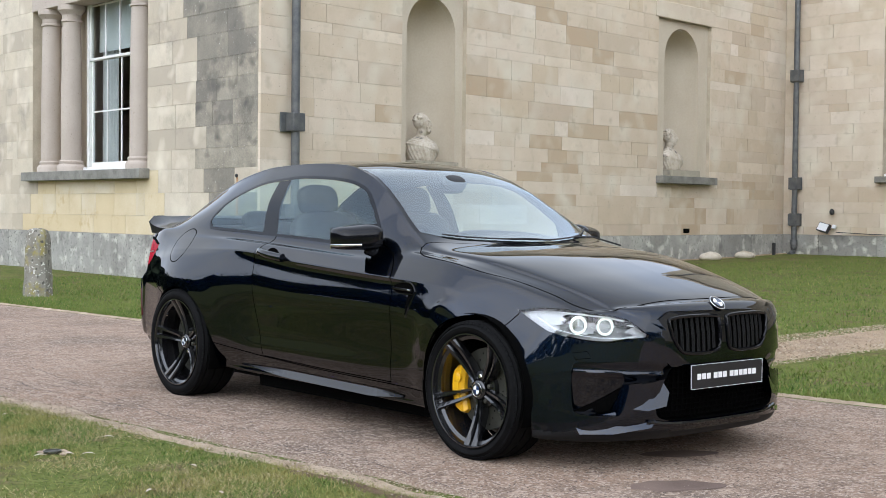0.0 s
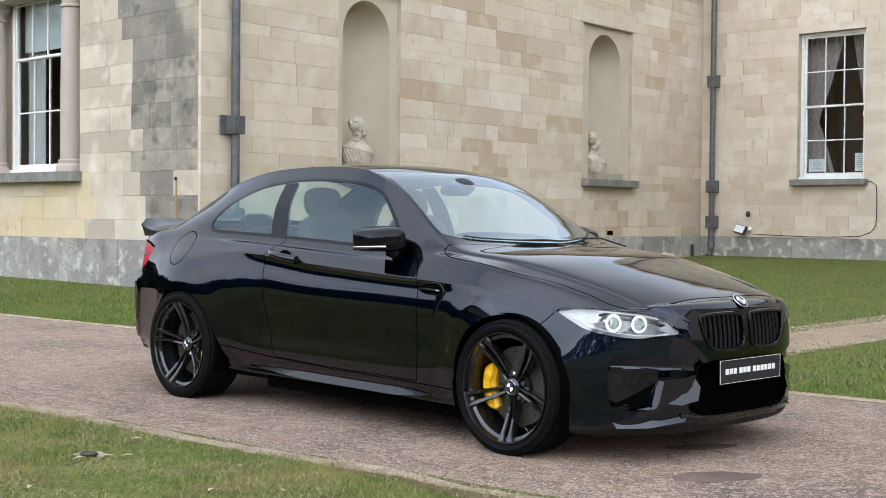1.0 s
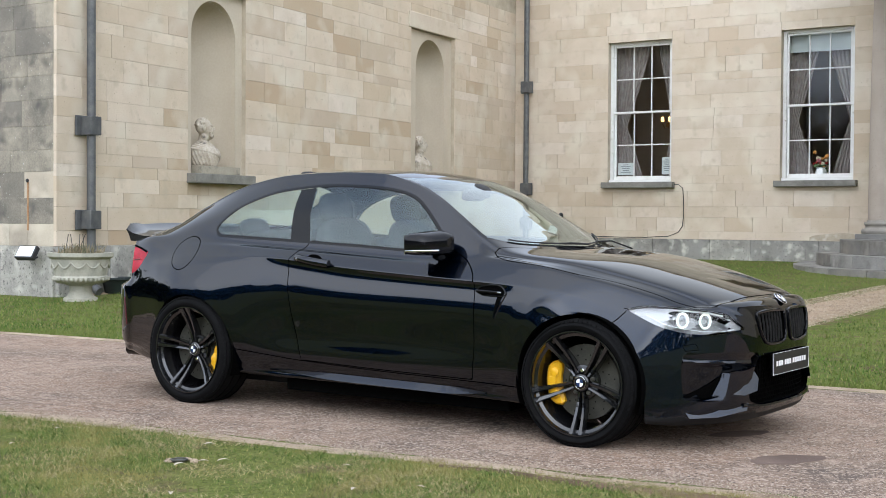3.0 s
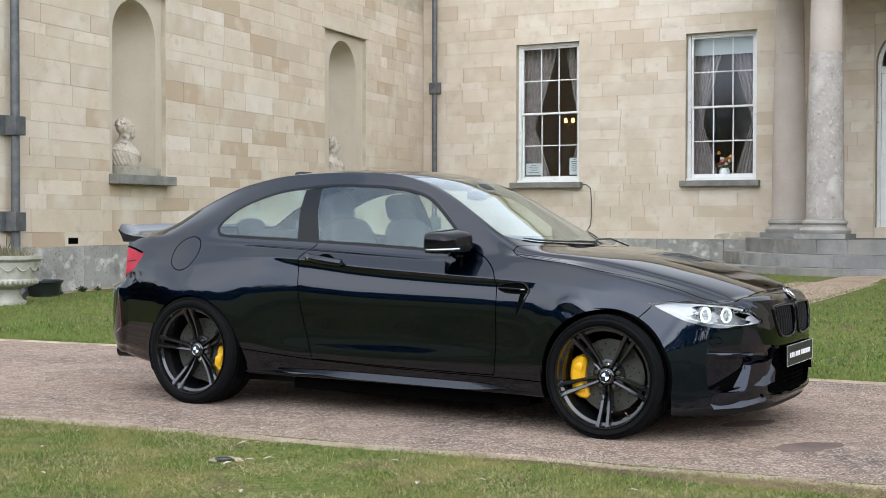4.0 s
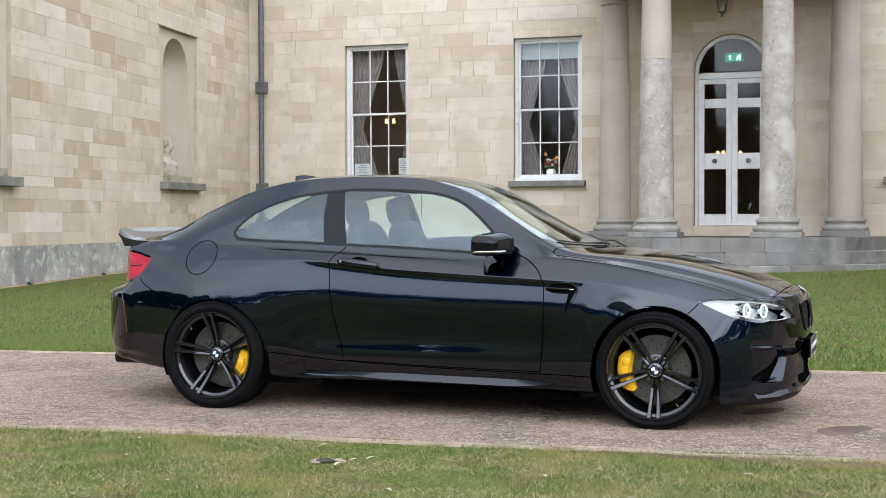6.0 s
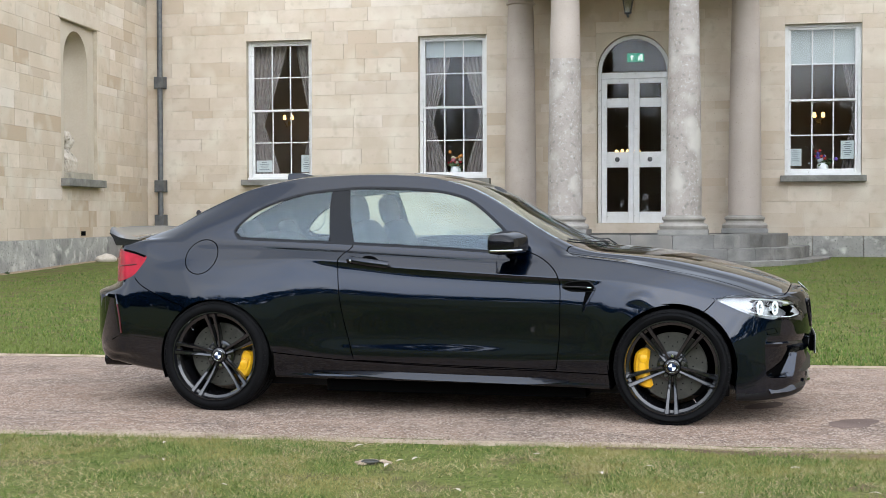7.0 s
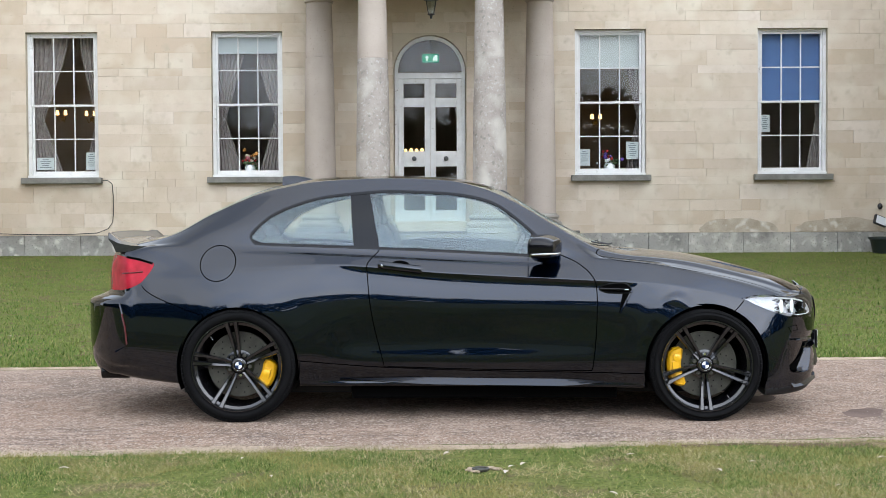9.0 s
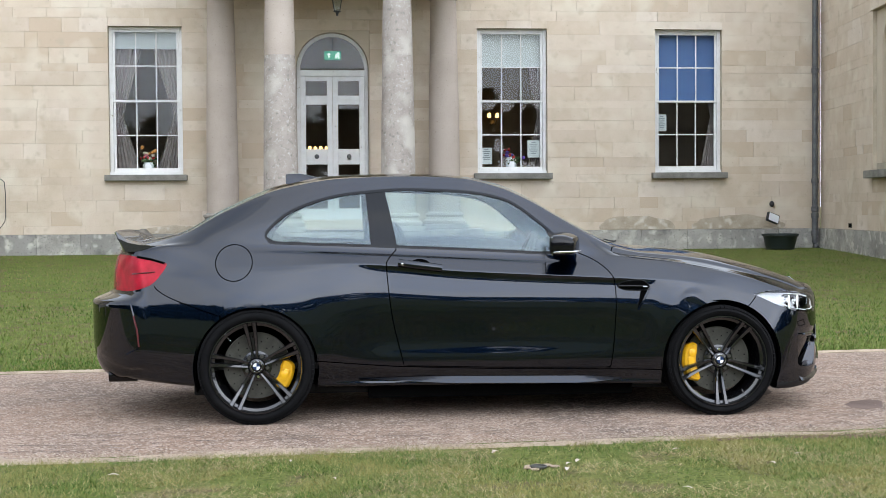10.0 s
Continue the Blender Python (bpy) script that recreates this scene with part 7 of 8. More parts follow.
def stone_bollard(m):
    bm = bmesh.new()
    prof = [(0.40, 0.0), (0.385, 0.10), (0.33, 0.72), (0.315, 0.80), (0.24, 0.875), (0.10, 0.895)]
    rows = []
    for w, z in prof:
        rows.append([bm.verts.new((w / 2 * sx * 1.0, w / 2 * sy * 0.9, z)) for sx, sy in ((-1, -0.6), (-0.6, -1), (0.6, -1), (1, -0.6), (1, 0.6), (0.6, 1), (-0.6, 1), (-1, 0.6))])
    for a, b in zip(rows, rows[1:]):
        for i in range(8):
            bm.faces.new((a[i], a[(i + 1) % 8], b[(i + 1) % 8], b[i]))
    bm.faces.new(rows[-1]), bm.faces.new(rows[0][::-1])
    bmesh.ops.subdivide_edges(bm, edges=bm.edges, cuts=3, use_grid_fill=True)
    for v in bm.verts:
        v.co += v.co.normalized() * 0.014 * noise.noise(v.co * 6)
    ob = tagged(link_mesh("bollard", bm, M_LICHEN, smooth=True), "lichened tapering stone bollard on the lawn edge", "bollard")
    ob.matrix_world = m


stone_bollard(pose(-9.25, 2.38, -0.01, 0, 0, 35) @ Matrix.Diagonal((0.84, 0.84, 1, 1)))


def tub(m, label):
    e = empty("tub", m, label, "planter", "dark tubs")
    part("bowl", lathe([(0.26, 0), (0.30, 0.02), (0.355, 0.27), (0.375, 0.30), (0.40, 0.31), (0.40, 0.35), (0.37, 0.35), (0.35, 0.31)], 36), M_TUB, e, "", True)
    part("soil", lathe([(0.345, 0.28), (0.35, 0.305), (0.05, 0.32)], 24), M_CRACK, e)
    return e


tub(pose(10.45, 19.75, ground_z(10, 19.75) - 0.005), "dark green plastic tub beside the house wall")
tub(pose(-8.60, 6.45, ground_z(-8, 6.45) - 0.005) @ Matrix.Scale(0.66, 4), "dark plastic tub beside the side wall")


def floodlight(m, label):
    e = empty("floodlight", m, label, "floodlight", "floodlights")
    part("lamp_case", boxed(-0.15, 0.15, -0.03, 0.05, -0.10, 0.10, 0.012, 2), M_FLOOD, e)
    part("lamp_front", boxed(-0.13, 0.13, -0.036, -0.031, -0.083, 0.083), M_FLOOD_GLASS, e, "pale frosted front")
    part("bracket", tube([(0, 0.05, 0), (0.02, 0.12, -0.02), (0.03, 0.19, 0.05)], 0.014, 6), M_FLOOD, e)
    part("cable_box", boxed(0.03, 0.12, 0.17, 0.23, 0.08, 0.17, 0.01), M_PAPER, e)
    return e


floodlight(pose(-9.02, 5.17, 0.65, -35, 0, 12), "black floodlight with a pale front on the wing wall")
floodlight(pose(-9.2, 20.2, 0.90, -25, 12, -10), "black floodlight with a pale front near the corner")
floodlight(pose(10.42, 20.12, 0.97, -10, 20, 15), "black floodlight with a pale front above the tub")
for p in ((-9.14, 20.42, 1.24), (10.5, 20.42, 1.28)):
    e = tagged(link_mesh("overflow_spout", ball(p, 0.055, 1, 1.1, 1.25, 2), M_FLOOD, smooth=True), "small dark rounded spout on the house wall", "spout", "overflow spouts")
for m, u in ((LEFT, 11.14), (LEFT, 1.95), (RIGHT, 2.3)):
    v = tagged(link_mesh("air_vent", boxed(u - 0.11, u + 0.11, -0.008, 0.02, 0.775, 0.865, 0.004), M_SHELL), "dark air brick just above the plinth", "vent", "air bricks")
    v.matrix_world = m
for u, s in ((11.55, 1.0), (12.95, 0.9)):
    bm = ball((0, 0, 0), 0.17 * s, 1.5, 1.0, 0.62, 3)
    for v in bm.verts:
        v.co += v.co.normalized() * 0.03 * noise.noise(v.co * 7 + Vector((u, 0, 0)))
    w = LEFT @ pose(u, -0.32, 0)
    ob = tagged(link_mesh("white_stone", bm, M_MARBLE, smooth=True), "rounded whitish stone lying by the wall", "stone", "loose stones")
    ob.matrix_world = pose(w.translation.x, w.translation.y, ground_z(-9.5, w.translation.y) + 0.05, 0, 0, 70)
post = LEFT @ pose(14.35, -0.22, 0)
tagged(link_mesh("marker_post", boxed(post.translation.x - 0.03, post.translation.x + 0.03, post.translation.y - 0.03, post.translation.y + 0.03, 0.2, 0.55, 0.006), M_FLOOD), "short black post in the grass by the corner", "post")


def cable(points, label):
    return tagged(link_mesh("cable", tube(points, 0.009, 6), M_FLOOD, smooth=True), label, "cable", "wall cables")


cable([(-6.36, 20.44, 1.93), (-6.22, 20.43, 1.93), (-6.12, 20.43, 1.85), (-6.10, 20.43, 1.6), (-6.10, 20.43, 1.2), (-6.12, 20.43, 1.02), (-6.22, 20.43, 0.88), (-6.45, 20.40, 0.79), (-7.0, 20.37, 0.765), (-7.6, 20.37, 0.76), (-8.3, 20.37, 0.775), (-9.0, 20.37, 0.80)], "thin black cable hanging from a sill and along the plinth")
tagged(link_mesh("rust_stain", boxed(-9.30, -9.265, 5.398, 5.403, 0.95, 1.62), material("rust_streak", (0.30, 0.13, 0.05), 0.95, vary=(0.42, 0.28, 0.16), scale=9, fine=60)), "rust streak running down the wing wall", "stain", kind="structure")
tagged(link_mesh("iron_hook", ball((-9.283, 5.39, 1.64), 0.022, 1, 1, 1.3, 2), M_FLOOD), "rusty iron hook above a stain", "hook")


def lantern(m):
    e = empty("lantern", m, "black hanging porch lantern with four panes", "lantern")
    part("chain", tube([(0, 0, 0.30), (0, 0, 1.0)], 0.008, 6), M_FLOOD, e)
    part("cap", lathe([(0.15, 0.20), (0.12, 0.23), (0.03, 0.30), (0.02, 0.31)], 6), M_FLOOD, e)
    part("base", lathe([(0.02, -0.16), (0.03, -0.10), (0.075, -0.08), (0.075, -0.065)], 6), M_FLOOD, e)
    for k in range(4):
        a = math.pi / 4 + math.pi / 2 * k
        part("corner_bar", tube([(0.075 * math.cos(a), 0.075 * math.sin(a), -0.07), (0.14 * math.cos(a), 0.14 * math.sin(a), 0.20)], 0.008, 5), M_FLOOD, e)
        b = a + math.pi / 2
        bm = bmesh.new()
        bm.faces.new([bm.verts.new(q) for q in ((0.073 * math.cos(a), 0.073 * math.sin(a), -0.065), (0.073 * math.cos(b), 0.073 * math.sin(b), -0.065), (0.137 * math.cos(b), 0.137 * math.sin(b), 0.198), (0.137 * math.cos(a), 0.137 * math.sin(a), 0.198))])
        part("pane", bm, M_GLASS, e)
    return e


lantern(pose(0.85, 18.2, 5.22))


# ---- behind the windows ----
def curtain(x0, x1, z0, z1, y, pull, mat, label, folds=7):
    """A hanging cloth in folds, drawn aside towards x = pull at about a third of its height."""
    bm = bmesh.new()
    rows = []
    n = folds * 6
    for j in range(25):
        t = j / 24
        z = z1 + (z0 - z1) * t
        g = max(0.0, 1 - abs(t - 0.62) / 0.62) ** 1.2 if pull is not None else 0.0
        row = []
        for i in range(n + 1):
            x = x0 + (x1 - x0) * i / n
            if pull is not None:
                x = x + (pull - x) * 0.72 * g
            row.append(bm.verts.new((x, y + 0.03 * math.sin(2 * math.pi * folds * i / n) * (1 - 0.5 * g), z)))
        rows.append(row)
    for a, b in zip(rows, rows[1:]):
        for i in range(n):
            bm.faces.new((a[i], a[i + 1], b[i + 1], b[i]))
    return tagged(link_mesh("curtain", bm, mat, smooth=True), label, "curtain", "curtains")


Y_IN = 20.95
for k, (a, b) in enumerate(WINDOWS):
    pink = "sheer pinkish curtain drawn aside behind a sash window"
    if k == 0:
        curtain(a, a + 0.85, 2.1, 5.2, Y_IN, a + 0.02, M_LACE, pink), curtain(b - 0.55, b, 2.1, 5.2, Y_IN, b - 0.02, M_LACE, pink)
    if k == 1:
        curtain(a, a + 0.75, 2.1, 5.2, Y_IN, a + 0.02, M_LACE, pink), curtain(b - 0.75, b, 2.1, 5.2, Y_IN, b - 0.02, M_LACE, pink)
    if k == 2:
        curtain(b - 0.5, b + 0.05, 2.1, 5.2, Y_IN, b, M_LACE, pink)
    if k == 3:
        curtain(b - 0.45, b + 0.05, 2.1, 5.2, Y_IN, b, M_LACE, pink)


def blind(a, b, z0, z1, mat, label):
    e = empty("blind", pose(a, 20.80, 0), label, "blind", "window blinds")
    part("cloth", boxed(0.06, b - a - 0.06, 0, 0.004, z0, z1), mat, e)
    part("roller", tube([(0.05, 0.03, z1), (b - a - 0.05, 0.03, z1)], 0.025, 10), M_WHITE, e)
    part("bottom_rail", boxed(0.06, b - a - 0.06, -0.006, 0.008, z0 - 0.03, z0 - 0.001), mat, e)


blind(*WINDOWS[1], 4.72, 5.12, M_BLIND, "pale roller blind a little way down")
blind(*WINDOWS[2], 4.36, 5.12, M_BLIND, "pale roller blind a quarter of the way down")
blind(*WINDOWS[3], 3.60, 5.12, M_BLUE_BLIND, "blue roller blind half way down")


def notice(x0, x1, z0, z1, label):
    e = empty("notice", pose(x0, 20.735, z0), label, "notice", "paper notices")
    w, h = x1 - x0, z1 - z0
    part("sheet", boxed(0, w, 0, 0.002, 0, h), M_PAPER, e)
    rows = max(3, int(h / 0.045))
    for k in range(rows - 1):
        ln = w * (0.35 + 0.4 * ((k * 37) % 10) / 10)
        part("printed_line", boxed((w - ln) / 2, (w + ln) / 2, -0.0015, -0.0005, h - 0.05 - 0.042 * k, h - 0.036 - 0.042 * k), M_PRINT, e)


notice(-7.84, -7.46, 2.17, 2.44, "white printed notice in the window")
notice(-6.76, -6.53, 2.17, 2.55, "white printed notice in the window")
notice(4.02, 4.27, 2.20, 2.56, "white printed notice in the window")
notice(5.06, 5.33, 2.34, 2.72, "white printed notice in the window")
notice(7.98, 8.19, 2.92, 3.29, "white printed notice taped to the glass")


def flowers(x, z, label, petals, pot):
    e = empty("flower_vase", pose(x, 20.78, z) @ Matrix.Scale(1.35, 4), label, "flowers", "window flowers")
    part("vase", lathe([(0.06, 0), (0.09, 0.05), (0.085, 0.11), (0.07, 0.14), (0.08, 0.15)], 20), pot, e, "", True)
    rnd = random.Random(int(x * 10))
    for k in range(22):
        c = Vector((rnd.gauss(0, 0.075), rnd.gauss(0, 0.03), 0.24 + rnd.gauss(0, 0.055)))
        part("bloom", ball(c, rnd.uniform(0.02, 0.036), 1, 0.7, 1, 1), petals[k % len(petals)], e)
    for k in range(14):
        c = Vector((rnd.gauss(0, 0.07), rnd.gauss(0, 0.03), 0.17 + rnd.gauss(0, 0.03)))
        part("leaf", ball(c, 0.032, 1.2, 0.3, 0.7, 1), M_LEAF_G, e)


flowers(-3.17, 2.06, "small vase of orange and cream flowers on the sill", [M_PETALS[3], M_PETALS[1], M_PETALS[0], M_PETALS[4]], M_PAPER)
flowers(4.70, 2.06, "white jug of purple, white and red flowers on the sill", [M_PETALS[2], M_PAPER, M_PETALS[0]], M_PAPER)


def wall_lamp(x, y, z, n, label):
    e = empty("wall_lamp", pose(x, y, z), label, "lamp", "indoor lamps")
    part("back_plate", lathe([(0.06, 0), (0.05, 0.02)], 16, m=pose(0, 0.08, -0.15, 90)), M_LAMP_WALL, e)
    for k in range(n):
        o = (k - (n - 1) / 2) * 0.20
        part("arm", tube([(0, 0.06, -0.18), (o * 0.6, 0, -0.24), (o, -0.05, -0.12)], 0.012, 6), M_LAMP_WALL, e)
        part("shade", lathe([(0.030, -0.07), (0.045, -0.055), (0.034, 0.04), (0.018, 0.05)], 14, m=pose(o, -0.05, 0)), M_LAMP, e, "glowing warm shade", True)


wall_lamp(-8.40, 24.6, 3.72, 2, "gilt wall lamp with warm lit shades")
wall_lamp(-7.68, 24.6, 3.70, 2, "gilt wall lamp with warm lit shades")
wall_lamp(4.82, 24.6, 3.55, 2, "gilt wall lamp with warm lit shades")
for k in range(5):
    e = tagged(link_mesh("table_lamp", ball((0.15 + 0.13 * k, 23.5, 2.68 + 0.01 * (k % 2)), 0.042, 1, 1, 1.1, 2), M_LAMP, smooth=True), "small warm light deep in the hall", "lamp", "hall lights")
tagged(link_mesh("light_shelf", boxed(0.0, 0.85, 23.4, 23.7, 2.55, 2.62), M_LAMP_WALL), "dark shelf carrying small lights in the hall", "shelf")
ex = empty("exit_sign", pose(0.60, 20.86, 4.47), "green lit exit sign hanging behind the fanlight", "sign")
part("panel", boxed(0.01, 0.38, 0, 0.02, 0.01, 0.205, 0.004), M_EXIT, ex)
part("arrow", prism([(0.10, 0.05), (0.13, 0.05), (0.13, 0.12), (0.165, 0.12), (0.115, 0.175), (0.065, 0.12), (0.10, 0.12)], -0.004, -0.001), M_EXIT_W, ex)
part("pictogram", prism([(0.245, 0.04), (0.275, 0.04), (0.29, 0.085), (0.31, 0.04), (0.345, 0.04), (0.345, 0.18), (0.30, 0.18), (0.285, 0.155), (0.255, 0.13), (0.245, 0.10)], -0.004, -0.001), M_EXIT_W, ex)
part("hanger", tube([(0.2, 0.01, 0.22), (0.2, 0.01, 0.6)], 0.006, 5), M_FLOOD, ex)
curtain(-13.75, -13.25, 1.9, 5.7, 6.1, None, M_RED_CLOTH, "deep red curtain hanging behind the wing window", 4)
curtain(-14.75, -14.15, 1.9, 5.7, 6.05, None, M_NET, "pale net curtain hanging behind the wing window", 5)
curtain(-13.2, -12.9, 1.9, 5.7, 6.05, None, M_NET, "pale net curtain hanging behind the wing window", 3)
blind_w = boxed(-14.70, -12.98, 5.96, 5.964, 3.9, 5.6)
tagged(link_mesh("blind", blind_w, M_BLIND), "pale roller blind behind the wing window", "blind", "window blinds")

# ---- drive and lawn details ----
def blotch(name, c, rx, ry, turn, mat, label, z):
    bm = bmesh.new()
    vs = []
    for k in range(40):
        a = 2 * math.pi * k / 40
        s = 1 + 0.22 * noise.noise((math.cos(a) * 2 + c[0], math.sin(a) * 2, c[1]))
        p = Matrix.Rotation(radians(turn), 2) @ Vector((rx * s * math.cos(a), ry * s * math.sin(a)))
        vs.append(bm.verts.new((c[0] + p.x, c[1] + p.y, z)))
    bm.faces.new(vs)
    return tagged(link_mesh(name, bm, mat), label, "stain", kind="structure")


blotch("damp_patch", (3.19, -0.02), 0.20, 0.085, 60, M_WET, "dark damp patch on the tarmac", 0.0105)
blotch("damp_patch", (3.66, -0.62), 0.21, 0.11, 60, M_WET, "faint damp patch on the tarmac", 0.0105)


def crack(points, w, label="hairline crack in the tarmac"):
    bm = bmesh.new()
    rnd = random.Random(int(points[0][0] * 100))
    line = []
    for (x0, y0), (x1, y1) in zip(points, points[1:]):
        n = max(2, int(math.hypot(x1 - x0, y1 - y0) / 0.05))
        for k in range(n):
            t = k / n
            line.append((x0 + (x1 - x0) * t + rnd.uniform(-0.012, 0.012), y0 + (y1 - y0) * t + rnd.uniform(-0.012, 0.012)))
    rows = []
    for k, (x, y) in enumerate(line):
        ww = w * rnd.uniform(0.3, 1.2)
        rows.append((bm.verts.new((x, y - ww, 0.0102)), bm.verts.new((x, y + ww, 0.0102))))
    for a, b in zip(rows, rows[1:]):
        bm.faces.new((a[0], b[0], b[1], a[1]))
    return tagged(link_mesh("crack", bm, M_CRACK), label, "crack", "tarmac cracks", "structure")


crack([(-1.9, -1.42), (-1.2, -1.38), (-0.7, -1.46), (-0.3, -1.36), (0.1, -1.38), (0.5, -1.33)], 0.004)
crack([(-1.7, -1.62), (-1.2, -1.55), (-0.8, -1.5), (-0.4, -1.52), (-0.1, -1.48)], 0.003)
crack([(-2.6, -1.1), (-2.0, -1.2), (-1.4, -1.15)], 0.003)
crack([(0.6, -1.2), (1.1, -1.28), (1.6, -1.22)], 0.0025)
crack([(3.8, -1.0), (4.4, -0.7), (4.7, 0.1)], 0.003)
crack([(-3.4, -1.52), (-2.6, -1.60), (-1.9, -1.50), (-1.3, -1.57), (-0.6, -1.60)], 0.005)
crack([(-2.2, -0.95), (-1.6, -1.02), (-1.0, -1.12), (-0.5, -1.14)], 0.004)
crack([(-0.9, -1.30), (-0.4, -1.24), (0.2, -1.27), (0.8, -1.36), (1.3, -1.34)], 0.004)
crack([(1.9, -1.36), (2.5, -1.30), (3.1, -1.38), (3.6, -1.30)], 0.003)
crack([(-1.25, -1.38), (-1.18, -1.55), (-1.22, -1.72)], 0.003)


def scatter(name, count, place, blade, mat, label, category, seed):
    """Many small triangles in one mesh: place(rnd) gives x, y, z; blade(rnd) gives width, height, lean."""
    rnd = random.Random(seed)
    pts, fcs = [], []
    for _ in range(count):
        q = place(rnd)
        if q is None:
            continue
        x, y, z = q
        w, h, l = blade(rnd)
        a, b = rnd.uniform(0, math.pi), rnd.uniform(0, 2 * math.pi)
        n = len(pts)
        dx, dy = w * math.cos(a), w * math.sin(a)
        pts += [(x - dx, y - dy, z), (x + dx, y + dy, z), (x + l * math.cos(b), y + l * math.sin(b), z + h)]
        fcs.append((n, n + 1, n + 2))
    me = bpy.data.meshes.new(name)
    me.from_pydata(pts, [], fcs)
    me.materials.append(mat)
    return tagged(new(name, me), label, category, kind="stuff")


def near_lawn(rnd):
    x, y = rnd.uniform(-4.5, 6.0), -1.4 - 3.4 * rnd.random() ** 1.3
    bare = noise.noise((x * 0.9, y * 0.9, 4.2)) + 0.5 * noise.noise((x * 2.7, y * 2.7, 1.2))
    if y > road_near(x) + 0.01 + 0.03 * noise.noise((x * 9, 0, 0)) or (bare > 0.16 and rnd.random() < 0.8) or math.hypot(x - 1.36, y + 2.3) < 0.07:
        return None
    return x, y, ground_z(x, y) - 0.002


def far_lawn(rnd):
    t = rnd.random()
    x = rnd.uniform(-13, 13)
    y = road_far(x) - 0.02 + (20.3 - road_far(x)) * t * t
    if y < road_far(x) - 0.02 or (0.2 < x < 1.5) or (x < -8.6 - 0.12 * (y - 5) and y > 5.2) or (((x - 0.8) / 4.08) ** 2 + ((20.44 - y) / 5.24) ** 2 < 1) or (x < -8.4 and y > 5.3):
        return None
    return x, y, ground_z(x, y) - 0.003


scatter("grass", 460000, near_lawn, lambda r: (r.uniform(0.0012, 0.0027), r.uniform(0.006, 0.026), r.uniform(0.004, 0.032)), M_GRASS, "short green and straw-coloured grass blades beside the drive", "grass", 11)
scatter("grass", 260000, far_lawn, lambda r: (r.uniform(0.003, 0.009), r.uniform(0.010, 0.045), r.uniform(0.004, 0.035)), M_GRASS_FAR, "short green grass of the lawn before the house", "grass", 12)
def straw_patch(rnd):
    x, y = rnd.uniform(-4.5, 6.0), -1.5 - 3.2 * rnd.random() ** 1.3
    if y > road_near(x) - 0.01 or noise.noise((x * 1.6, y * 1.6, 8.2)) + 0.5 * noise.noise((x * 5, y * 5, 2.2)) < 0.0:
        return None
    return x, y, ground_z(x, y) + 0.004


scatter("dry_grass", 130000, straw_patch, lambda r: (r.uniform(0.001, 0.0024), r.uniform(0.004, 0.018), r.uniform(0.012, 0.040)), island_material("straw_blades", [(0.20, 0.17, 0.075), (0.32, 0.27, 0.13), (0.42, 0.35, 0.19), (0.17, 0.115, 0.06)]), "patches of dry straw-coloured grass in the lawn", "grass", 16)
scatter("road_chip", 9000, lambda r: (lambda x: (x, r.uniform(road_near(x) + 0.05, road_far(x) - 0.05), 0.0095))(r.uniform(-8, 7)), lambda r: (r.uniform(0.001, 0.0042), r.uniform(0.0005, 0.003), r.uniform(0.001, 0.006)), M_CHIP, "pale stone chips in the tarmac", "gravel", 13)
scatter("gravel", 26000, lambda r: (lambda y: (r.uniform(0.22, 1.45), y, ground_z(0.8, y) + 0.024))(r.uniform(2.2, 13.2)), lambda r: (r.uniform(0.004, 0.012), r.uniform(0.002, 0.012), r.uniform(0.004, 0.014)), island_material("gravel_stones", [(0.22, 0.16, 0.11), (0.36, 0.27, 0.19), (0.46, 0.37, 0.27), (0.50, 0.44, 0.36)], 0.9), "loose tan gravel on the path", "gravel", 14)
scatter("grit", 16000, lambda r: (lambda x: (x, road_near(x) + r.gauss(0.05, 0.08), 0.013))(r.uniform(-5, 6)), lambda r: (r.uniform(0.002, 0.007), r.uniform(0.001, 0.006), r.uniform(0.002, 0.008)), island_material("grit_stones", [(0.20, 0.15, 0.11), (0.34, 0.27, 0.20), (0.46, 0.40, 0.32)], 0.9), "loose grit along the edge of the drive", "gravel", 15)


def fallen_leaf(x, y, turn, s):
    bm = bmesh.new()
    rows = []
    for k in range(6):
        t = k / 5
        w = 0.30 * math.sin(math.pi * (0.08 + 0.9 * t)) * s
        z = 0.02 + 0.012 * math.sin(3 * t) * s / 0.08
        rows.append([bm.verts.new(((t - 0.5) * s * 1.6, -w, z + 0.25 * w)), bm.verts.new(((t - 0.5) * s * 1.6, 0, z)), bm.verts.new(((t - 0.5) * s * 1.6, w, z + 0.25 * w))])
    for a, b in zip(rows, rows[1:]):
        bm.faces.new((a[0], a[1], b[1], b[0])), bm.faces.new((a[1], a[2], b[2], b[1]))
    ob = tagged(link_mesh("fallen_leaf", bm, M_DRY_LEAF, smooth=True), "pale dry curled leaf on the grass", "leaf", "fallen leaves")
    ob.matrix_world = pose(x, y, ground_z(x, y), 0, 0, turn)


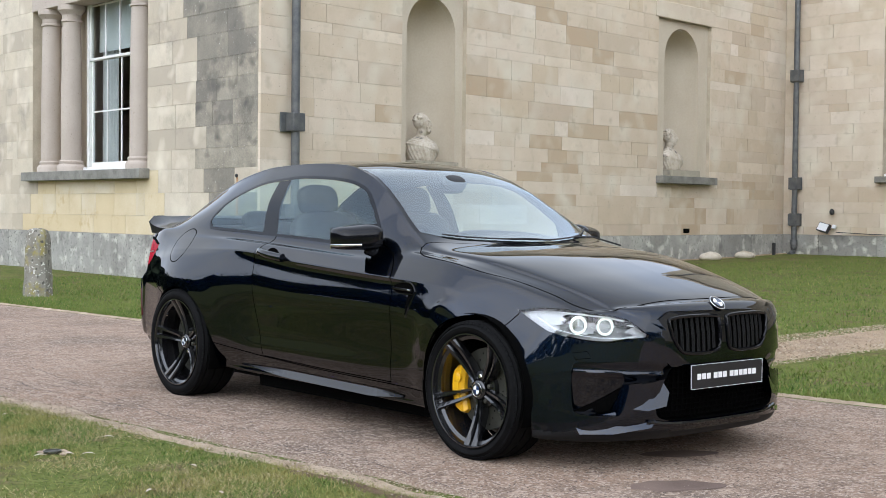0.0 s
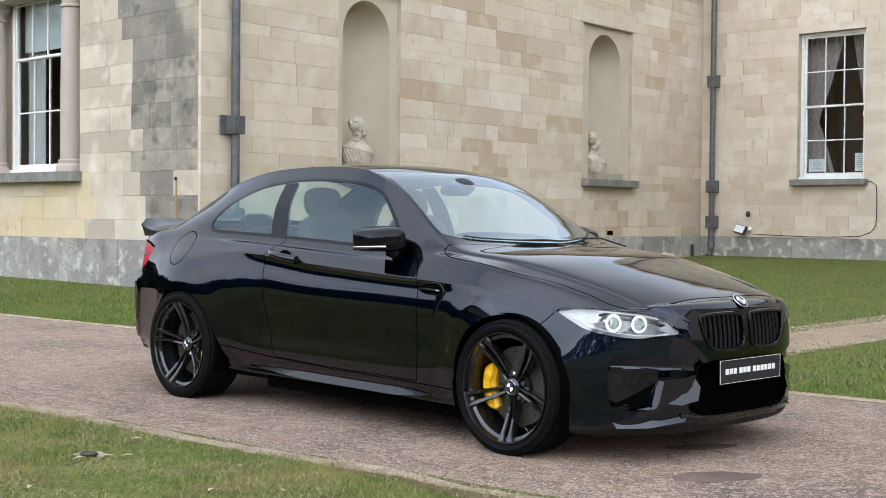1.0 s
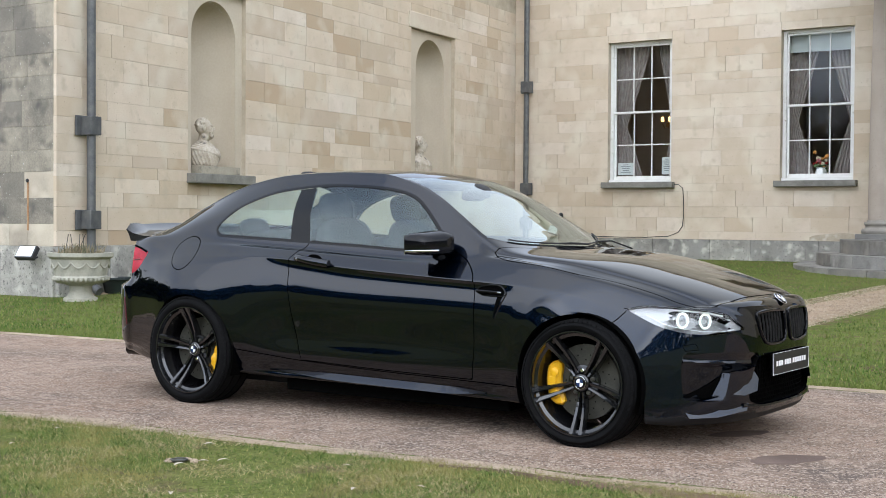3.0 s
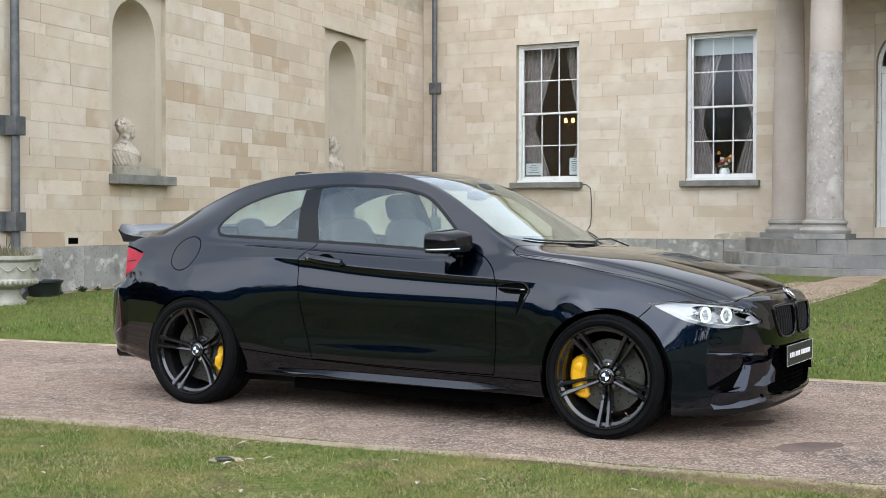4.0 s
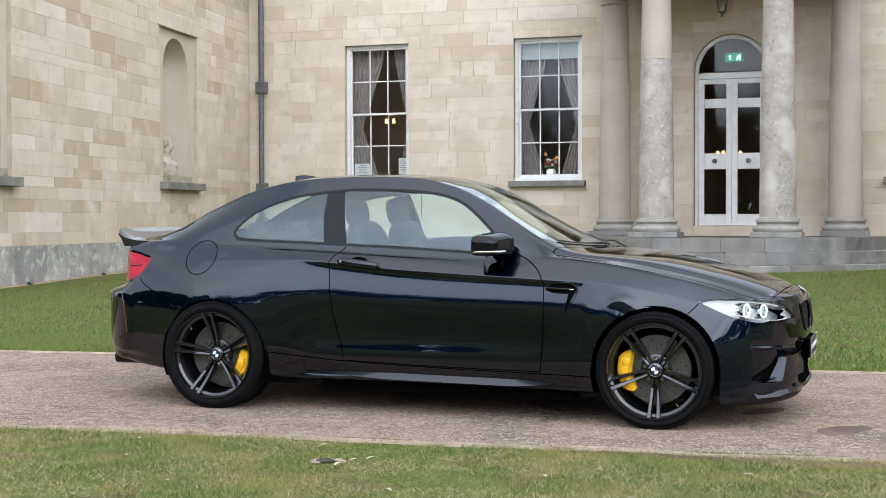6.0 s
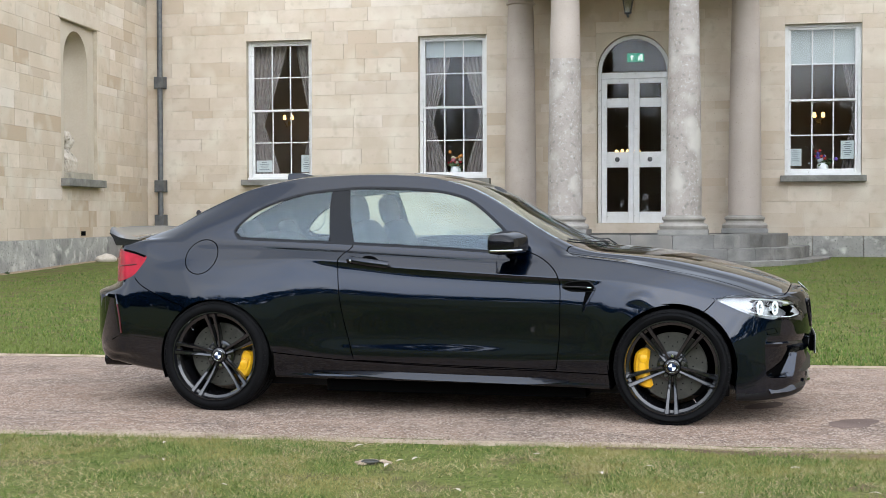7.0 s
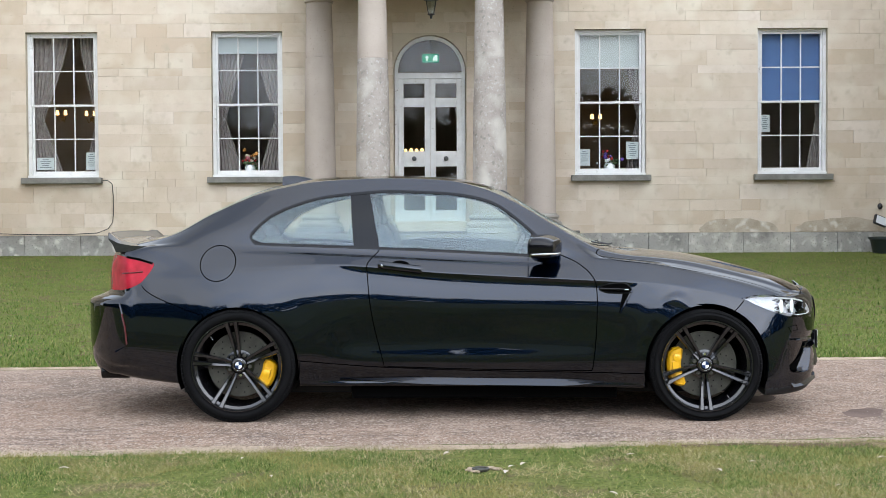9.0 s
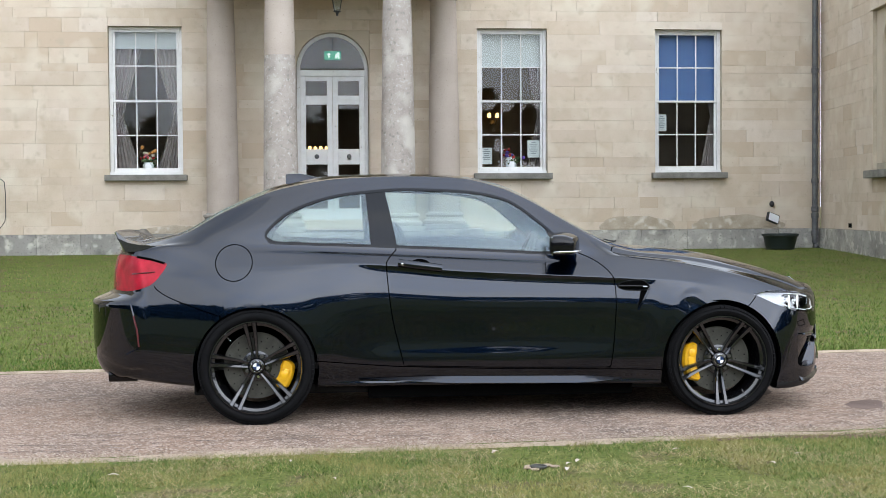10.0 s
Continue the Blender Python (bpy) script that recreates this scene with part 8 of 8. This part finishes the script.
rnd = random.Random(21)
for x, y in ((1.56, -2.23), (1.50, -2.30), (1.47, -2.42), (2.45, -2.4), (2.65, -2.2), (3.3, -2.1), (2.9, -2.75), (0.4, -2.5), (0.2, -2.05), (-0.6, -2.3), (1.9, -2.9), (2.1, -2.0), (0.9, -3.0), (3.6, -2.6), (1.2, -1.95), (-1.5, 5.5), (-3.0, 4.2), (4.5, 6.2), (-4.3, 6.8), (3.2, 9.0)):
    fallen_leaf(x, y, rnd.uniform(0, 360), rnd.uniform(0.022, 0.045))
cover = empty("drain_cover", pose(1.355, -2.31, 0.004) @ Matrix.Scale(0.8, 4), "small round metal cover set in stones in the lawn", "drain cover")
part("lid", lathe([(0.040, 0.0), (0.040, 0.012), (0.034, 0.014), (0.030, 0.010), (0.005, 0.010)], 28), M_DISC, cover, "", True)
part("lid_rim", ring((0, 0, 0.012), (0, 0, 1), 0.047, 0.006, 28), M_DISC, cover, "", True)
for k in range(6):
    a = 0.3 + k * 0.75
    bm = ball((0.085 * math.cos(a) + 0.02, 0.07 * math.sin(a), 0.006), 0.020, 1.5, 1.0, 0.45, 2)
    for v in bm.verts:
        v.co += v.co.normalized() * 0.006 * noise.noise(v.co * 40)
    part("edging_stone", bm, M_GRIT, cover, "", True)


def gravel_margin():
    """A thin line of pale gravel on the ground along the foot of the side wall."""
    bm = bmesh.new()
    rows = []
    for k in range(76):
        u = 0.3 + 0.2 * k
        out = 0.20 + 0.07 * noise.noise((u * 1.4, 2.2, 0)) + 0.05 * noise.noise((u * 5.0, 4.2, 0))
        row = []
        for d in (0.03, 0.10, out):
            p = LEFT @ Vector((u, -d, 0))
            row.append(bm.verts.new((p.x, p.y, ground_z(p.x, p.y) + (0.014 if d < out else -0.004))))
        rows.append(row)
    for a, b in zip(rows, rows[1:]):
        for i in range(2):
            bm.faces.new((a[i], a[i + 1], b[i + 1], b[i]))
    tagged(link_mesh("gravel_margin", fix(bm), M_GRAVEL), "thin pale gravel margin along the foot of the wall", "gravel", kind="structure")


gravel_margin()


def weed(u, d, s, seed):
    """A low rosette of leaves at the foot of the side wall."""
    rnd = random.Random(seed)
    p = LEFT @ Vector((u, -d, 0))
    bm = bmesh.new()
    for k in range(34):
        a, tilt, ln = rnd.uniform(0, 2 * math.pi), rnd.uniform(0.3, 1.2), s * rnd.uniform(0.5, 1.0)
        way = Vector((math.cos(a) * math.cos(tilt), math.sin(a) * math.cos(tilt), math.sin(tilt)))
        cross = Vector((-math.sin(a), math.cos(a), 0)) * ln * 0.16
        mid = way * ln * 0.55
        bm.faces.new([bm.verts.new(q) for q in (Vector((0, 0, 0)), mid + cross, way * ln - Vector((0, 0, 0.2 * ln)), mid - cross)])
    ob = tagged(link_mesh("weed", bm, M_LEAF_G), "low green weed growing at the foot of the wall", "weed", "weeds by the wall")
    ob.matrix_world = pose(p.x, p.y, ground_z(p.x, p.y) - 0.004)


for k, (u, d, size) in enumerate(((1.35, 0.22, 0.13), (1.95, 0.16, 0.16), (2.25, 0.20, 0.11), (2.9, 0.15, 0.14), (4.6, 0.14, 0.10), (7.2, 0.15, 0.09))):
    weed(u, d, size, 60 + k)


# ---- bare trees and dark evergreens across the park, behind the camera ----
def bare_tree(m, h, seed):
    rnd = random.Random(seed)
    e = empty("tree", m, "tall bare winter tree in the park", "tree", "park trees")
    part("trunk", fix(tube([(0, 0, 0), (0.1, 0.05, h * 0.18), (0.0, 0.1, h * 0.4)], 0.32, 8)), M_BARK, e, "", True)
    bm = bmesh.new()

    def grow(p, d, ln, r, depth):
        pts = [p]
        q = p.copy()
        for k in range(3):
            d = (d + Vector((rnd.gauss(0, 0.16), rnd.gauss(0, 0.16), rnd.gauss(0.05, 0.1)))).normalized()
            q = q + d * ln / 3
            pts.append(q.copy())
        tube(pts, r, 3, bm)
        if depth:
            for k in range(4 if depth > 1 else 5):
                b = pts[rnd.choice((1, 2, 3, 3))]
                nd = (d + Vector((rnd.gauss(0, 0.6), rnd.gauss(0, 0.6), rnd.gauss(0.12, 0.3)))).normalized()
                grow(b, nd, ln * rnd.uniform(0.55, 0.75), r * 0.55, depth - 1)
    for k in range(6):
        a = 2 * math.pi * k / 6 + rnd.uniform(-0.4, 0.4)
        grow(Vector((0, 0.1, h * rnd.uniform(0.22, 0.4))), Vector((0.7 * math.cos(a), 0.7 * math.sin(a), 0.85)).normalized(), h * 0.30, 0.13, 3)
    part("crown", bm, M_BARK, e)
    return e


park_trees = []
for k, (x, y, h) in enumerate(((-24, -58, 13), (-6, -64, 14), (9, -57, 12), (25, -63, 14), (42, -54, 13), (58, -44, 13), (-42, -54, 13), (60, -14, 12), (70, -26, 14), (-52, -30, 15), (-58, -18, 15), (-50, -42, 14))):
    park_trees.append(bare_tree(pose(x, y, 0, 0, 0, k * 50), h, 40 + k))
for k in range(15):
    copy_thing(park_trees[k % 5], pose(-62 + 9.1 * k + 3 * math.sin(k * 2.3), -70 - 5 * math.cos(k * 1.7), 0, 0, 0, 67 * k))


def evergreen_belt():
    pts, fcs = [], []
    rnd = random.Random(77)
    for k in range(9000):
        a = rnd.uniform(-0.35, 3.35) if k < 5600 else rnd.uniform(2.1, 3.35)
        rad = rnd.uniform(56, 66)
        cx, cy = 2 + rad * math.cos(-a), -2 + rad * math.sin(-a)
        top = 8.6 + 3.0 * noise.noise((a * 5, 0.3, 0)) + 1.6 * noise.noise((a * 17, 1.3, 0)) + 0.8 * smooth01(2.15, 2.6, a)
        z = rnd.uniform(0, 1) ** 0.8 * top
        s = rnd.uniform(0.5, 1.3)
        n = len(pts)
        for j in range(4):
            pts.append((cx + rnd.gauss(0, s), cy + rnd.gauss(0, s), max(0.0, z + rnd.gauss(0, s * 0.7))))
        fcs += [(n, n + 1, n + 2), (n, n + 2, n + 3), (n, n + 1, n + 3)]
    me = bpy.data.meshes.new("far_woods")
    me.from_pydata(pts, [], fcs)
    me.materials.append(M_EVERGREEN)
    tagged(new("far_woods", me), "dark belt of evergreen shrubs and woods across the park", "woods", kind="stuff")


evergreen_belt()


# ---- rough patches of old render low on the front ----
def wall_patch(x, r, h, seed):
    bm = bmesh.new()
    top = []
    for k in range(31):
        a = math.pi * k / 30
        w = 1 + 0.10 * noise.noise((math.cos(a) * 3, math.sin(a) * 3, seed))
        top.append((x + r * w * math.cos(a), 0.745 + h * w * math.sin(a) ** 0.8))
    f = [bm.verts.new((u, 20.462, z)) for u, z in top]
    b = [bm.verts.new((u, 20.49, z)) for u, z in top]
    bm.faces.new(f)
    for k in range(30):
        bm.faces.new((f[k], b[k], b[k + 1], f[k + 1]))
    tagged(link_mesh("wall_patch", fix(bm), M_PATCH), "rough buff patch of old render above the plinth", "patch", kind="structure")


M_PATCH = material("old_render", (0.46, 0.40, 0.31), 0.95, vary=(0.34, 0.285, 0.21), scale=4, fine=40, bump=0.01, amount=1.0, spec=0.2, specks=(((0.58, 0.54, 0.46), 6, 0.55, 0.75),))
wall_patch(7.45, 0.85, 0.30, 1.3), wall_patch(9.75, 1.05, 0.30, 5.1), wall_patch(-2.6, 0.7, 0.16, 7.7)

# ---- ashlar: every stone its own block ----
def unit_block():
    bm = boxed(0, 1, 0, 1, 0, 1)
    front = [f for f in bm.faces if f.normal.y < -0.5][0]
    bmesh.ops.inset_region(bm, faces=[front], thickness=0.004, depth=0.0)
    for v in front.verts:
        v.co.y -= 0.05
    return bm


block_mesh = bpy.data.meshes.new("ashlar_block")
bm = unit_block()
bm.to_mesh(block_mesh)
bm.free()
block_mesh.materials.append(M_STONE)
mixed_mesh = block_mesh.copy()
mixed_mesh.materials[0] = M_STONE_MIXED
dark_mesh = block_mesh.copy()
dark_mesh.materials[0] = M_STONE_DARK
soot_mesh = block_mesh.copy()
soot_mesh.materials[0] = M_SOOT
ochre_mesh = block_mesh.copy()
ochre_mesh.materials[0] = M_OCHRE
plinth_mesh = block_mesh.copy()
plinth_mesh.materials[0] = M_PLINTH


def lay(parent, mesh, name, u0, u1, z0, z1, proud=0.0, depth=0.05, gap=0.0014):
    ob = new(name, mesh)
    ob.parent = parent
    ob.matrix_basis = Matrix.Translation((u0 + gap, -proud + 0.005, z0 + gap)) @ Matrix.Diagonal((u1 - u0 - 2 * gap, depth, z1 - z0 - 2 * gap, 1))


def ashlar(parent, length, openings, top, mesh=None, soot=None, ochre=None, sizes=(0.45, 1.35), rnd=None, start=0.0, heights=(0.17, 0.21, 0.24, 0.27, 0.30, 0.33)):
    """Courses of blocks of uneven length, broken at the openings; short pieces under and over an opening's edge."""
    rnd = rnd or random.Random(5)
    z = PLINTH_TOP
    while z < top - 0.01:
        zb = min(z + rnd.choice(heights), top)
        runs = [(start, length, z, zb)]
        for o in openings:
            if o[3] <= z + 0.01 or o[2] >= zb - 0.01:
                continue
            out = []
            for a, b, c, d in runs:
                if o[1] <= a or o[0] >= b:
                    out.append((a, b, c, d))
                    continue
                if o[0] > a + 0.02:
                    out.append((a, o[0], c, d))
                if o[1] < b - 0.02:
                    out.append((o[1], b, c, d))
                if o[2] > c + 0.025:
                    out.append((max(a, o[0]), min(b, o[1]), c, o[2]))
                if o[3] < d - 0.025:
                    out.append((max(a, o[0]), min(b, o[1]), o[3], d))
            runs = out
        for a, b, c, d in runs:
            u = a
            while u < b - 1e-4:
                s = rnd.uniform(*sizes) * (0.6 if rnd.random() < 0.2 else 1.0)
                if b - u - s < sizes[0] * 0.7:
                    s = b - u
                if s > sizes[1] * 1.3:
                    s = (b - u) / 2
                lay(parent, ochre_mesh if ochre and ochre(u + s / 2, d) else soot_mesh if soot and rnd.random() < soot((u + s / 2), c) else mesh or block_mesh, "ashlar_block", u, u + s, c, d, rnd.uniform(-0.002, 0.003))
                u += s
        z = zb


def plinth(parent, length, openings, ground, mesh=None, rnd=None, start=0.0):
    rnd = rnd or random.Random(9)
    u = start
    while u < length - 0.01:
        s = rnd.uniform(0.85, 1.6)
        if length - u - s < 0.7:
            s = length - u
        lay(parent, plinth_mesh, "plinth_slab", u, u + s, -0.25, PLINTH_TOP - 0.004, 0.045 + rnd.uniform(-0.004, 0.004), 0.09, 0.004)
        u += s


plinth(wall_facade, F_LEN, [], 0.3, rnd=random.Random(1))
ashlar(wall_facade, F_LEN, facade_openings, 6.6, rnd=random.Random(2))
plinth(wall_left, L_LEN, [], 0.1, rnd=random.Random(3))
ashlar(wall_left, L_LEN, [(a, b, c - 0.15, d + 0.33) for a, b, c, d, r in NICHES], 6.0, mixed_mesh, rnd=random.Random(4))
plinth(wall_right, 6.0, [], 0.1, rnd=random.Random(5))
ashlar(wall_right, 6.0, [(a, b, c - 0.15, d + 0.33) for a, b, c, d, r in right_niches], 6.6, rnd=random.Random(6))
plinth(wall_wing, 9.58, [], 0.1, rnd=random.Random(7))
ashlar(wall_wing, 9.58, wing_opening, 5.9, dark_mesh, lambda u, z: max(0.0, min(0.97, (u - 7.2) / 1.3)) * min(1.0, max(0.12, (z - 1.1) / 0.8)), sizes=(0.45, 0.95), rnd=random.Random(8), heights=(0.30, 0.33, 0.36), ochre=lambda u, z: 2.0 < u < 6.6 and z < 1.8)
